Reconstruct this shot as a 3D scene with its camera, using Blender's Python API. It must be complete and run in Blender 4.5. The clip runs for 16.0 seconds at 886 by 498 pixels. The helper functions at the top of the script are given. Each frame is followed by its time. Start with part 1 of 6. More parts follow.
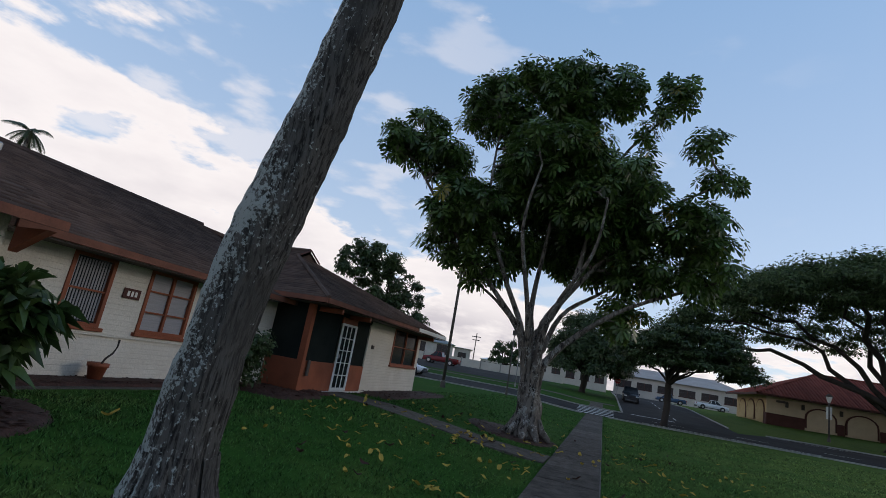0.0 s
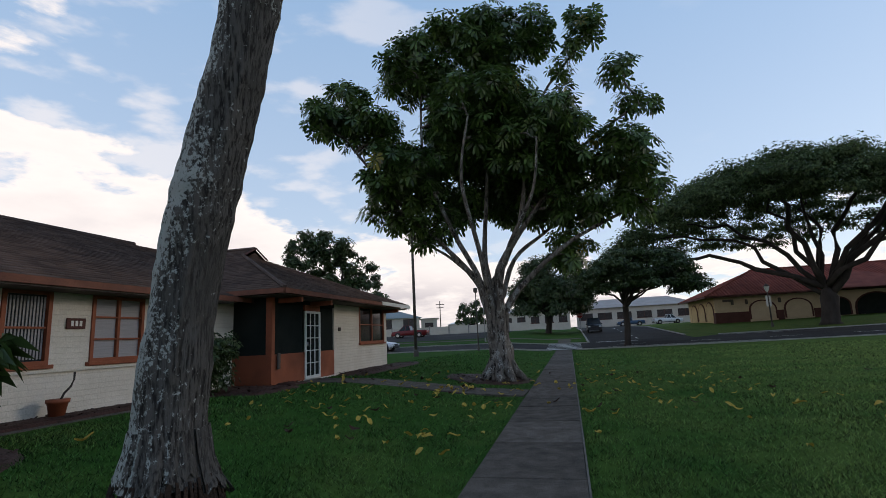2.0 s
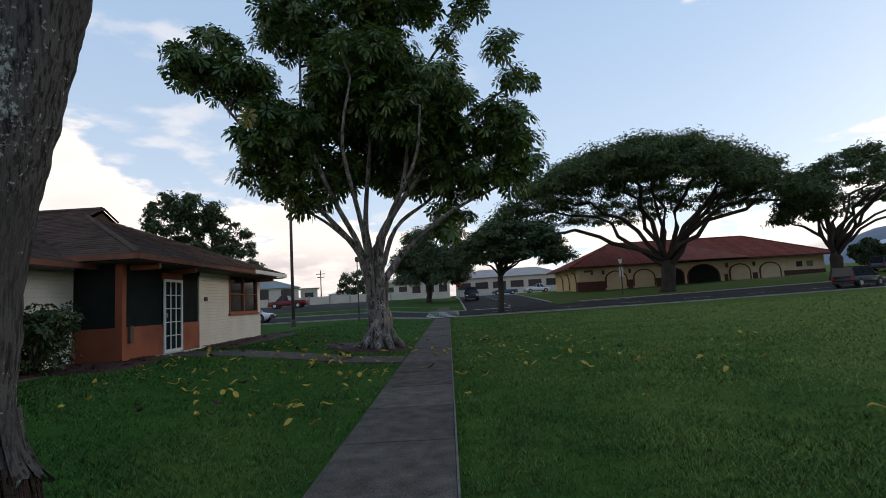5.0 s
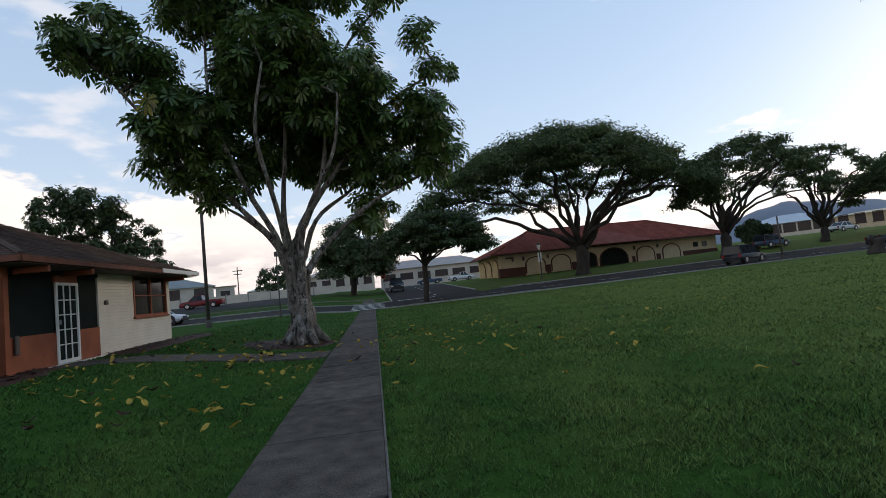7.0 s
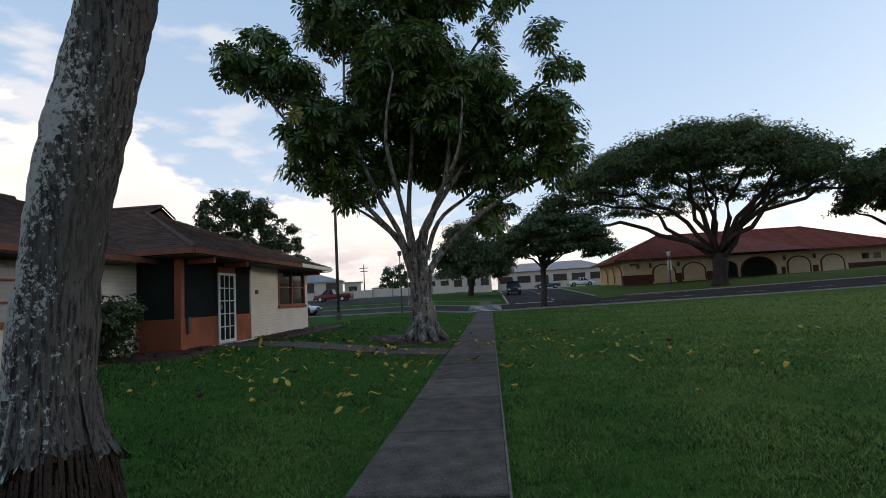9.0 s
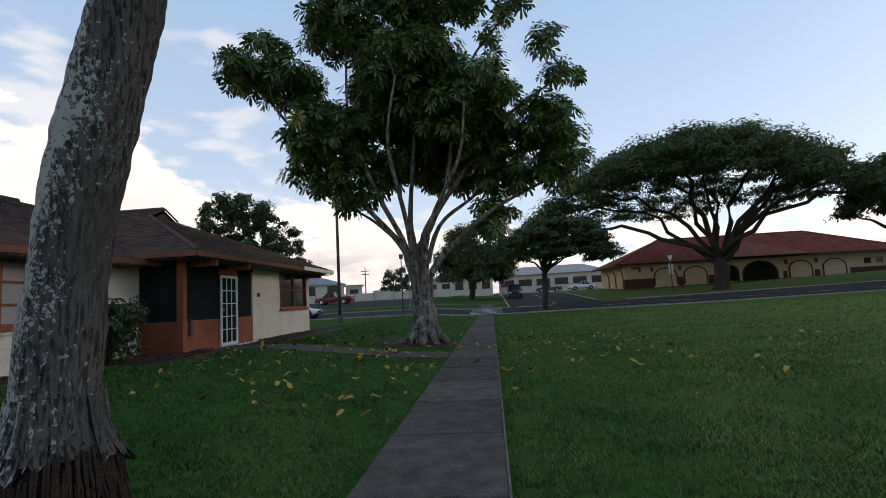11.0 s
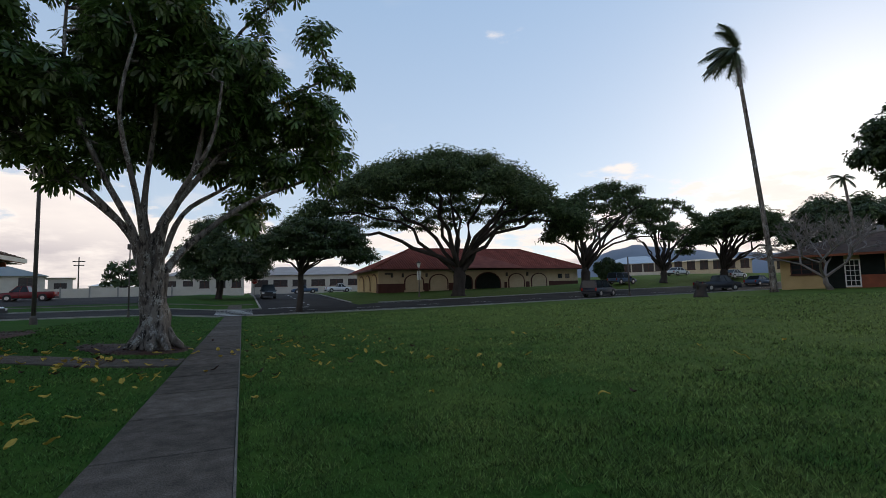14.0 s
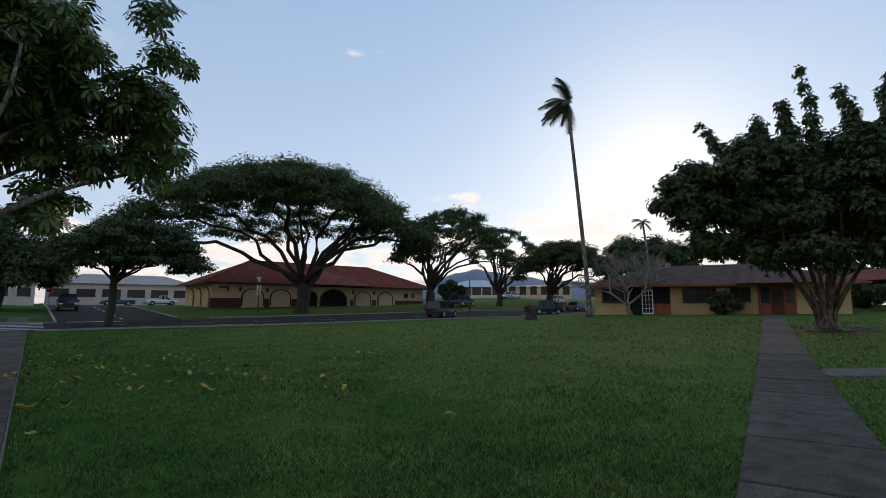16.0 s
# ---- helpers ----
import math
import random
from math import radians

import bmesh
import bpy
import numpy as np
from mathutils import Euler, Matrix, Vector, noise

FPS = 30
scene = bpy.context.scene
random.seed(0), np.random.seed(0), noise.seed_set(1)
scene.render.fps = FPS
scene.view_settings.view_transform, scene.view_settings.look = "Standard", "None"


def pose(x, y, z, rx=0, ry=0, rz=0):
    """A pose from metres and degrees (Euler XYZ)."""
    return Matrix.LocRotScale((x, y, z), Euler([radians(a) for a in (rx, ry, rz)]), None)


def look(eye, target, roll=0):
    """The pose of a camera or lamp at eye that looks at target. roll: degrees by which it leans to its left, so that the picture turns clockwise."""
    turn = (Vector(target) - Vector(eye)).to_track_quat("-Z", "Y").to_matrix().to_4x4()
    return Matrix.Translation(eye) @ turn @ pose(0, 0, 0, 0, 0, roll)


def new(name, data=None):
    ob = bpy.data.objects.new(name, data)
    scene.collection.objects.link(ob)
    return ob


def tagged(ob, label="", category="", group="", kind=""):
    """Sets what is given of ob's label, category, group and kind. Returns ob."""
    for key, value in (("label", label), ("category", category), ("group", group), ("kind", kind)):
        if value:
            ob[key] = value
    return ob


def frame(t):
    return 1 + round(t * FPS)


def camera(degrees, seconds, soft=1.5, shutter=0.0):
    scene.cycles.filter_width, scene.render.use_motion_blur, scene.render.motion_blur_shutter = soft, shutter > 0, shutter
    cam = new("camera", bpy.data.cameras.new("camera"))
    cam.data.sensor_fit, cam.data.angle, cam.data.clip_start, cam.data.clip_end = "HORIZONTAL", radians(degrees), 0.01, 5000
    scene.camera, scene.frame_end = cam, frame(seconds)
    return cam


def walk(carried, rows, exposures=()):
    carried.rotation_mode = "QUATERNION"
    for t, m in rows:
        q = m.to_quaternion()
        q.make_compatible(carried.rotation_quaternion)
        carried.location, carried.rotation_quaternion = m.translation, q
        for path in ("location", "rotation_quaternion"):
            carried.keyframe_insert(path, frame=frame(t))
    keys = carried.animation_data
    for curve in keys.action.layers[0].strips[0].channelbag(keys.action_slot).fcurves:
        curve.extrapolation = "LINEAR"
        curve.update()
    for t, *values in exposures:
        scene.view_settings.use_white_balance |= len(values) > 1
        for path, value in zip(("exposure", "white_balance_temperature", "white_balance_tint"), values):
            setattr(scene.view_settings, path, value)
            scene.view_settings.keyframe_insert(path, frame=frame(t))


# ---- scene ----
cam = camera(83.0, 16.0, soft=0.8)


def view(x, y, z, yaw, pitch, roll):
    """A camera pose from its place, heading to the left of +y, tilt and lean."""
    return pose(x, y, z, 0, 0, yaw) @ pose(0, 0, 0, 90 + pitch) @ pose(0, 0, 0, 0, 0, roll)


PATH = [
    (0.0, view(-0.112, -0.019, 1.888, 19.63, 12.71, 10.19)),
    (0.5, view(-0.090, -0.039, 1.885, 23.63, 13.01, 11.27)),
    (1.0, view(-0.071, -0.035, 1.883, 24.24, 13.18, 10.13)),
    (1.5, view(-0.015, -0.067, 1.735, 20.01, 13.36, 8.95)),
    (2.0, view(-0.058, -0.087, 1.565, 13.50, 10.00, -2.75)),
    (2.5, view(-0.044, -0.106, 1.531, 9.69, 6.15, -6.54)),
    (3.0, view(0.019, -0.073, 1.537, 7.06, 5.55, -4.53)),
    (3.5, view(0.054, -0.038, 1.544, 2.64, 6.97, -4.10)),
    (6.0, view(-0.012, 0.079, 1.511, -2.27, 5.28, -2.22)),
    (6.5, view(0.029, 0.059, 1.509, -6.94, 5.36, -3.29)),
    (7.0, view(0.024, 0.089, 1.503, -8.28, 4.12, -5.87)),
    (7.5, view(-0.004, 0.069, 1.491, -3.61, 3.31, -5.73)),
    (8.0, view(-0.039, 0.102, 1.484, 0.40, 3.61, -4.45)),
    (8.5, view(-0.045, 0.070, 1.492, 3.54, 4.56, -2.86)),
    (9.0, view(-0.050, 0.038, 1.498, 5.07, 5.46, -3.23)),
    (11.5, view(-0.043, -0.010, 1.502, 5.20, 6.02, -3.04)),
    (12.0, view(-0.029, -0.004, 1.503, 4.08, 6.25, -2.89)),
    (12.5, view(0.002, -0.000, 1.501, -1.82, 6.12, -0.98)),
    (13.0, view(0.006, 0.007, 1.514, -11.96, 6.49, 0.47)),
    (13.5, view(0.028, 0.038, 1.507, -18.71, 6.01, 0.10)),
    (14.0, view(0.048, 0.100, 1.519, -21.89, 4.96, -1.47)),
    (14.5, view(0.038, 0.252, 1.537, -28.47, 4.56, -2.02)),
    (15.0, view(0.063, 0.288, 1.535, -34.64, 5.09, -0.07)),
    (15.5, view(0.106, 0.320, 1.521, -38.28, 6.16, 1.13)),
    (16.0, view(0.123, 0.388, 1.504, -39.21, 6.88, 0.12)),
]
walk(cam, PATH, exposures=((0, 0.0, 6550, 10), (1.5, 0.0, 6550, 10), (2.5, 0.26, 7100, 10), (12.5, 0.26, 7100, 10), (13.5, 0.06, 7000, 10), (16, 0.04, 6950, 10)))

# ---- light ----
SUN_AZ, SUN_EL = 63.0, 16.0
world = bpy.data.worlds.new("world")
scene.world = world
world.use_nodes = True
wn, wl = world.node_tree.nodes, world.node_tree.links
wn.clear()


def wnode(kind, **sets):
    n = wn.new(kind)
    for key, value in sets.items():
        if key in n.inputs:
            n.inputs[key].default_value = value
    return n


sky = wn.new("ShaderNodeTexSky")
sky.sky_type = "NISHITA"
sky.sun_disc = False
sky.sun_elevation = radians(SUN_EL)
sky.sun_rotation = radians(SUN_AZ)
sky.dust_density = 0.5
sky.ozone_density = 1.5
coord = wn.new("ShaderNodeTexCoord")
sep = wn.new("ShaderNodeSeparateXYZ")
wl.new(coord.outputs["Generated"], sep.inputs[0])


def wmath(op, a, b=None, clamp=False):
    n = wn.new("ShaderNodeMath")
    n.operation = op
    n.use_clamp = clamp
    for k, v in enumerate((a, b)):
        if v is None:
            continue
        if isinstance(v, (int, float)):
            n.inputs[k].default_value = v
        else:
            wl.new(v, n.inputs[k])
    return n.outputs[0]


# flat cloud layer: direction over height, so that clouds crowd together near the horizon
den = wmath("ADD", wmath("MAXIMUM", sep.outputs[2], 0.0), 0.22)
comb = wn.new("ShaderNodeCombineXYZ")
wl.new(wmath("DIVIDE", sep.outputs[0], den), comb.inputs[0])
wl.new(wmath("DIVIDE", sep.outputs[1], den), comb.inputs[1])
wl.new(wmath("MULTIPLY", sep.outputs[2], 3.0), comb.inputs[2])
cn = wn.new("ShaderNodeTexNoise")
cn.inputs["Scale"].default_value = 2.3
cn.inputs["Detail"].default_value = 8.0
cn.inputs["Roughness"].default_value = 0.56
wl.new(comb.outputs[0], cn.inputs["Vector"])
# a bank of cumulus low down, far taller on the side away from the sun; stray puffs above it
bank = wmath("ADD", wmath("ADD", 0.12, wmath("MULTIPLY", wmath("MAXIMUM", sep.outputs[0], 0.0), 0.10)), wmath("MULTIPLY", wmath("MAXIMUM", wmath("MULTIPLY", sep.outputs[0], -1.0), 0.0), 0.30))
lift = wn.new("ShaderNodeClamp")
wl.new(wmath("MULTIPLY", wmath("SUBTRACT", bank, sep.outputs[2]), 1.9), lift.inputs["Value"])
lift.inputs["Min"].default_value = -0.13
lift.inputs["Max"].default_value = 0.24
sunny = wmath("MULTIPLY", wmath("MAXIMUM", sep.outputs[0], 0.0), -0.11)
dens = wmath("ADD", wmath("ADD", cn.outputs["Fac"], lift.outputs[0]), sunny)
mask = wn.new("ShaderNodeMapRange")
mask.interpolation_type = "SMOOTHSTEP"
mask.inputs["From Min"].default_value = 0.50
mask.inputs["From Max"].default_value = 0.60
mask.inputs["To Max"].default_value = 0.93
wl.new(dens, mask.inputs["Value"])
core = wn.new("ShaderNodeMapRange")
core.inputs["From Min"].default_value = 0.60
core.inputs["From Max"].default_value = 0.86
wl.new(dens, core.inputs["Value"])
tone = wn.new("ShaderNodeMix")
tone.data_type = "RGBA"
tone.inputs["A"].default_value = (8.7, 8.1, 8.0, 1)
tone.inputs["B"].default_value = (5.3, 4.9, 5.3, 1)
# the flat undersides of the bank are greyer than its tops
under = wn.new("ShaderNodeMapRange")
under.interpolation_type = "SMOOTHSTEP"
under.inputs["From Min"].default_value = 0.17
under.inputs["From Max"].default_value = 0.10
wl.new(wmath("ADD", sep.outputs[2], wmath("MULTIPLY", wmath("SUBTRACT", cn.outputs["Fac"], 0.5), 0.35)), under.inputs["Value"])
wl.new(wmath("MULTIPLY", core.outputs[0], wmath("ADD", wmath("MULTIPLY", under.outputs[0], 0.75), 0.35), True), tone.inputs["Factor"])
# soft thin puffs high on the side away from the sun
pn = wn.new("ShaderNodeTexNoise")
pn.inputs["Scale"].default_value = 4.2
pn.inputs["Detail"].default_value = 7.0
pn.inputs["Roughness"].default_value = 0.5
shift = wn.new("ShaderNodeVectorMath")
shift.inputs[1].default_value = (4.3, 1.7, 2.0)
wl.new(comb.outputs[0], shift.inputs[0])
wl.new(shift.outputs[0], pn.inputs["Vector"])
puff = wn.new("ShaderNodeMapRange")
puff.interpolation_type = "SMOOTHSTEP"
puff.inputs["From Min"].default_value = 0.54
puff.inputs["From Max"].default_value = 0.70
wl.new(wmath("ADD", pn.outputs["Fac"], wmath("MULTIPLY", wmath("MULTIPLY", sep.outputs[0], -1.0), 0.10)), puff.inputs["Value"])
puffs = wmath("MULTIPLY", puff.outputs[0], wmath("ADD", 0.16, wmath("MULTIPLY", sep.outputs[0], -0.5), True), True)
# thin high veil in front of the clear sky
veil = wn.new("ShaderNodeMix")
veil.data_type = "RGBA"
veil.blend_type = "ADD"
veil.inputs["Factor"].default_value = 1.0
grad = wn.new("ShaderNodeMix")
grad.data_type = "RGBA"
wl.new(wmath("MULTIPLY", wmath("MAXIMUM", sep.outputs[2], 0.0), 1.5, True), grad.inputs["Factor"])
grad.inputs["A"].default_value = (4.1, 4.8, 5.9, 1)
grad.inputs["B"].default_value = (2.0, 3.3, 5.3, 1)
wl.new(grad.outputs["Result"], veil.inputs["B"])
dim = wn.new("ShaderNodeMix")
dim.data_type = "RGBA"
dim.blend_type = "MULTIPLY"
dim.inputs["Factor"].default_value = 1.0
dim.inputs["B"].default_value = (0.33, 0.33, 0.35, 1)
wl.new(sky.outputs[0], dim.inputs["A"])
wl.new(dim.outputs["Result"], veil.inputs["A"])
mixs = wn.new("ShaderNodeMix")
mixs.data_type = "RGBA"
wl.new(wmath("MAXIMUM", mask.outputs[0], puffs), mixs.inputs["Factor"])
wl.new(veil.outputs["Result"], mixs.inputs["A"])
wl.new(tone.outputs["Result"], mixs.inputs["B"])
bg = wn.new("ShaderNodeBackground")
bg.inputs["Strength"].default_value = 0.115
wl.new(mixs.outputs["Result"], bg.inputs["Color"])
wout = wn.new("ShaderNodeOutputWorld")
wl.new(bg.outputs[0], wout.inputs["Surface"])

sun = new("sun", bpy.data.lights.new("sun", "SUN"))
sun.data.energy = 0.45
sun.data.angle = radians(12)
sun.data.color = (1.0, 0.87, 0.72)
sdir = Vector((math.sin(radians(SUN_AZ)) * math.cos(radians(SUN_EL)), math.cos(radians(SUN_AZ)) * math.cos(radians(SUN_EL)), math.sin(radians(SUN_EL))))
sun.matrix_world = look(sdir * 100, (0, 0, 0))
scene.view_settings.exposure = 0.0


# ---- materials ----
def material(name, color, color2=None, scale=3.0, rough=0.8, metal=0.0, bump=0.3, bump_scale=40.0, detail=6.0, stretch=(1, 1, 1), spec=0.3, island=0.0, piece=0.0, coords="Object", grain=0.28):
    """Two colours mixed by coarse noise, finer grain, relief; varied by island or by piece where asked."""
    m = bpy.data.materials.new(name)
    m.use_nodes = True
    n, l = m.node_tree.nodes, m.node_tree.links
    b = n["Principled BSDF"]
    b.inputs["Metallic"].default_value = metal
    b.inputs["Specular IOR Level"].default_value = spec
    tc = n.new("ShaderNodeTexCoord")
    mp = n.new("ShaderNodeMapping")
    mp.inputs["Scale"].default_value = stretch
    l.new(tc.outputs[coords], mp.inputs["Vector"])
    a = n.new("ShaderNodeTexNoise")
    a.inputs["Scale"].default_value = scale
    a.inputs["Detail"].default_value = detail
    l.new(mp.outputs[0], a.inputs["Vector"])
    ramp = n.new("ShaderNodeMapRange")
    ramp.inputs["From Min"].default_value = 0.3
    ramp.inputs["From Max"].default_value = 0.7
    l.new(a.outputs["Fac"], ramp.inputs["Value"])
    mix = n.new("ShaderNodeMix")
    mix.data_type = "RGBA"
    mix.inputs["A"].default_value = (*color, 1)
    mix.inputs["B"].default_value = (*(color2 or [c * 0.7 for c in color]), 1)
    l.new(ramp.outputs[0], mix.inputs["Factor"])
    g = n.new("ShaderNodeTexNoise")
    g.inputs["Scale"].default_value = bump_scale
    g.inputs["Detail"].default_value = 4.0
    l.new(mp.outputs[0], g.inputs["Vector"])
    hsv = n.new("ShaderNodeHueSaturation")
    l.new(mix.outputs["Result"], hsv.inputs["Color"])
    val = n.new("ShaderNodeMapRange")
    val.inputs["To Min"].default_value = 1 - grain
    val.inputs["To Max"].default_value = 1 + grain
    l.new(g.outputs["Fac"], val.inputs["Value"])
    last = val.outputs[0]
    for amount, kind, out in ((island, "ShaderNodeNewGeometry", "Random Per Island"), (piece, "ShaderNodeObjectInfo", "Random")):
        if amount:
            src = n.new(kind)
            r = n.new("ShaderNodeMapRange")
            r.inputs["To Min"].default_value = 1 - amount
            r.inputs["To Max"].default_value = 1 + amount
            l.new(src.outputs[out], r.inputs["Value"])
            mu = n.new("ShaderNodeMath")
            mu.operation = "MULTIPLY"
            l.new(last, mu.inputs[0])
            l.new(r.outputs[0], mu.inputs[1])
            last = mu.outputs[0]
    l.new(last, hsv.inputs["Value"])
    l.new(hsv.outputs[0], b.inputs["Base Color"])
    rr = n.new("ShaderNodeMapRange")
    rr.inputs["To Min"].default_value = max(0.02, rough - 0.12)
    rr.inputs["To Max"].default_value = min(1.0, rough + 0.12)
    l.new(a.outputs["Fac"], rr.inputs["Value"])
    l.new(rr.outputs[0], b.inputs["Roughness"])
    if bump:
        bp = n.new("ShaderNodeBump")
        bp.inputs["Strength"].default_value = bump
        bp.inputs["Distance"].default_value = 0.02
        l.new(g.outputs["Fac"], bp.inputs["Height"])
        l.new(bp.outputs[0], b.inputs["Normal"])
    return m


def leafy(name, color, color2, through_light=0.25, gloss=0.45, vary=0.45, spec=0.4):
    """Leaves: two greens by island, a little light through them."""
    m = material(name, color, color2, scale=0.6, rough=gloss, bump=0.0, island=vary, spec=spec)
    n, l = m.node_tree.nodes, m.node_tree.links
    b = n["Principled BSDF"]
    tr = n.new("ShaderNodeBsdfTranslucent")
    l.new(b.inputs["Base Color"].links[0].from_socket, tr.inputs["Color"])
    mx = n.new("ShaderNodeMixShader")
    mx.inputs[0].default_value = through_light
    l.new(b.outputs[0], mx.inputs[1])
    l.new(tr.outputs[0], mx.inputs[2])
    l.new(mx.outputs[0], n["Material Output"].inputs["Surface"])
    return m


def shade_to_dry(m, amount=0.55):
    """Grass that goes from lush to dry across the lawn, in large uneven patches; the west side's shade is painted into
    it.
    """
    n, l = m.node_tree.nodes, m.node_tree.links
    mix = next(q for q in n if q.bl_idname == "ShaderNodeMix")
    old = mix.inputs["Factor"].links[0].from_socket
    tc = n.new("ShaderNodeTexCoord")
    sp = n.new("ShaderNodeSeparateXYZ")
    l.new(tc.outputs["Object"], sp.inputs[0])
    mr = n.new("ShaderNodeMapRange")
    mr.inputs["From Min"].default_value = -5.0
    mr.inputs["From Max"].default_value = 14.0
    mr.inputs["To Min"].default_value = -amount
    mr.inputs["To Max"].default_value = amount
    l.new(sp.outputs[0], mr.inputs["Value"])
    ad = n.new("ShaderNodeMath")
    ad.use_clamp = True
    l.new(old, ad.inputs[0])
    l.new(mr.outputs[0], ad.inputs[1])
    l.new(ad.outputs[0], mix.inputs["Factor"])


def glassy(name, tint=(0.02, 0.025, 0.03), rough=0.06):
    m = material(name, tint, tint, rough=rough, bump=0.02, bump_scale=1.5, spec=0.3)
    return m


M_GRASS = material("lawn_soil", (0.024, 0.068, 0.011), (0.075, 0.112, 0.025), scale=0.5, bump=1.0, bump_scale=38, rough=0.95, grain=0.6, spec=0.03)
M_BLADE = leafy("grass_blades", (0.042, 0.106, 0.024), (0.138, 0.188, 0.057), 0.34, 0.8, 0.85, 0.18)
# darker green westward stands in for shade from the house and trees
shade_to_dry(M_GRASS)
shade_to_dry(M_BLADE)
M_ASPHALT = material("asphalt", (0.036, 0.034, 0.034), (0.024, 0.023, 0.023), scale=0.4, bump=0.4, bump_scale=90, rough=0.95, spec=0.08)
M_CONC = material("weathered_concrete", (0.11, 0.094, 0.08), (0.058, 0.049, 0.042), scale=4.5, grain=0.95, detail=12, bump=1.0, bump_scale=70, rough=0.95, piece=0.2, spec=0.1)
M_PALECONC = material("pale_concrete", (0.19, 0.175, 0.155), (0.11, 0.10, 0.088), scale=4, grain=0.8, detail=10, bump=0.8, bump_scale=70, rough=0.95, piece=0.15, spec=0.1)
M_KERB = material("kerb_concrete", (0.3, 0.29, 0.27), (0.2, 0.19, 0.18), scale=2, bump=0.3)
M_LINE = material("road_paint", (0.62, 0.61, 0.58), (0.4, 0.4, 0.38), scale=5, bump=0.2)
M_MULCH = material("bark_mulch", (0.06, 0.025, 0.018), (0.03, 0.014, 0.01), scale=9, bump=1.0, bump_scale=25)
M_WALL = material("painted_block", (0.66, 0.62, 0.55), (0.56, 0.52, 0.45), scale=1.3, bump=0.35, bump_scale=45, rough=0.75)
nt = M_WALL.node_tree
brk = nt.nodes.new("ShaderNodeTexBrick")
brk.inputs["Scale"].default_value = 1.0
brk.inputs["Mortar Size"].default_value = 0.010
brk.inputs["Brick Width"].default_value = 0.3
brk.inputs["Row Height"].default_value = 0.1
tcw = nt.nodes.new("ShaderNodeTexCoord")
spw, cbw = nt.nodes.new("ShaderNodeSeparateXYZ"), nt.nodes.new("ShaderNodeCombineXYZ")
nt.links.new(tcw.outputs["Object"], spw.inputs[0])
nt.links.new(spw.outputs[1], cbw.inputs[0])
nt.links.new(spw.outputs[2], cbw.inputs[1])
nt.links.new(cbw.outputs[0], brk.inputs["Vector"])
bpw = nt.nodes.new("ShaderNodeBump")
bpw.invert = True
bpw.inputs["Strength"].default_value = 0.9
bpw.inputs["Distance"].default_value = 0.01
nt.links.new(brk.outputs["Fac"], bpw.inputs["Height"])
oldb = nt.nodes["Principled BSDF"].inputs["Normal"].links[0].from_socket
nt.links.new(oldb, bpw.inputs["Normal"])
nt.links.new(bpw.outputs[0], nt.nodes["Principled BSDF"].inputs["Normal"])
M_WALL_B = material("cream_stucco", (0.56, 0.45, 0.31), (0.48, 0.38, 0.26), scale=1.0, bump=0.3, bump_scale=30)
M_WALL_C = material("yellow_stucco", (0.46, 0.34, 0.17), (0.38, 0.28, 0.14), scale=1.0, bump=0.3, bump_scale=30)
M_WALL_D = material("pale_siding", (0.55, 0.5, 0.44), (0.48, 0.43, 0.37), scale=0.7, bump=0.2)
M_ORANGE = material("terracotta_paint", (0.27, 0.078, 0.036), (0.19, 0.055, 0.028), scale=2, bump=0.15, rough=0.6)
M_SHINGLE = material("brown_shingles", (0.115, 0.078, 0.064), (0.068, 0.048, 0.041), scale=1.5, bump=0.6, bump_scale=60, rough=0.95, island=0.22, spec=0.06)
M_TILE = material("red_roof_tile", (0.21, 0.052, 0.036), (0.14, 0.037, 0.027), scale=0.8, bump=0.3, bump_scale=30, rough=0.85, island=0.15, spec=0.1)
M_WAINSCOT = material("brown_wainscot", (0.09, 0.035, 0.028), (0.07, 0.028, 0.022), scale=1, bump=0.3)
M_WHITE = material("white_paint", (0.74, 0.73, 0.7), (0.66, 0.65, 0.62), scale=3, bump=0.1, rough=0.55)
# near-black for screens and porch beam; also paints the hall's shaded recesses
M_SCREEN_SHADE = material("insect_screen", (0.013, 0.017, 0.016), (0.02, 0.024, 0.022), scale=2, bump=0.2, bump_scale=300, rough=1.0, spec=0.04)
M_FASCIA = material("faded_terracotta_board", (0.2, 0.072, 0.042), (0.13, 0.05, 0.032), scale=3, bump=0.2, rough=0.7)
M_GLASS = glassy("dark_glass")
M_METAL = material("galvanised_metal", (0.3, 0.3, 0.3), (0.22, 0.22, 0.22), scale=4, rough=0.5, metal=0.8, bump=0.1)
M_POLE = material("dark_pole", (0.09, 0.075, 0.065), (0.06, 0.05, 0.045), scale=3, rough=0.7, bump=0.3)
M_BARKD = material("dark_bark", (0.052, 0.043, 0.038), (0.03, 0.025, 0.022), scale=2, stretch=(1, 1, 0.4), bump=0.9, bump_scale=15, rough=0.95)
M_LEAF = leafy("broad_leaves", (0.055, 0.105, 0.026), (0.09, 0.14, 0.034), 0.36, 0.36, 0.55)
M_LEAFD = leafy("fine_leaves", (0.030, 0.055, 0.018), (0.05, 0.08, 0.024), 0.2, 0.55)
M_LEAFM = leafy("monkeypod_leaves", (0.055, 0.085, 0.034), (0.085, 0.12, 0.045), 0.45, 0.75)
M_STRAP = leafy("strap_leaves", (0.035, 0.07, 0.02), (0.06, 0.1, 0.028), 0.25, 0.35)
M_FROND = leafy("palm_fronds", (0.04, 0.06, 0.03), (0.07, 0.085, 0.04), 0.2, 0.5)
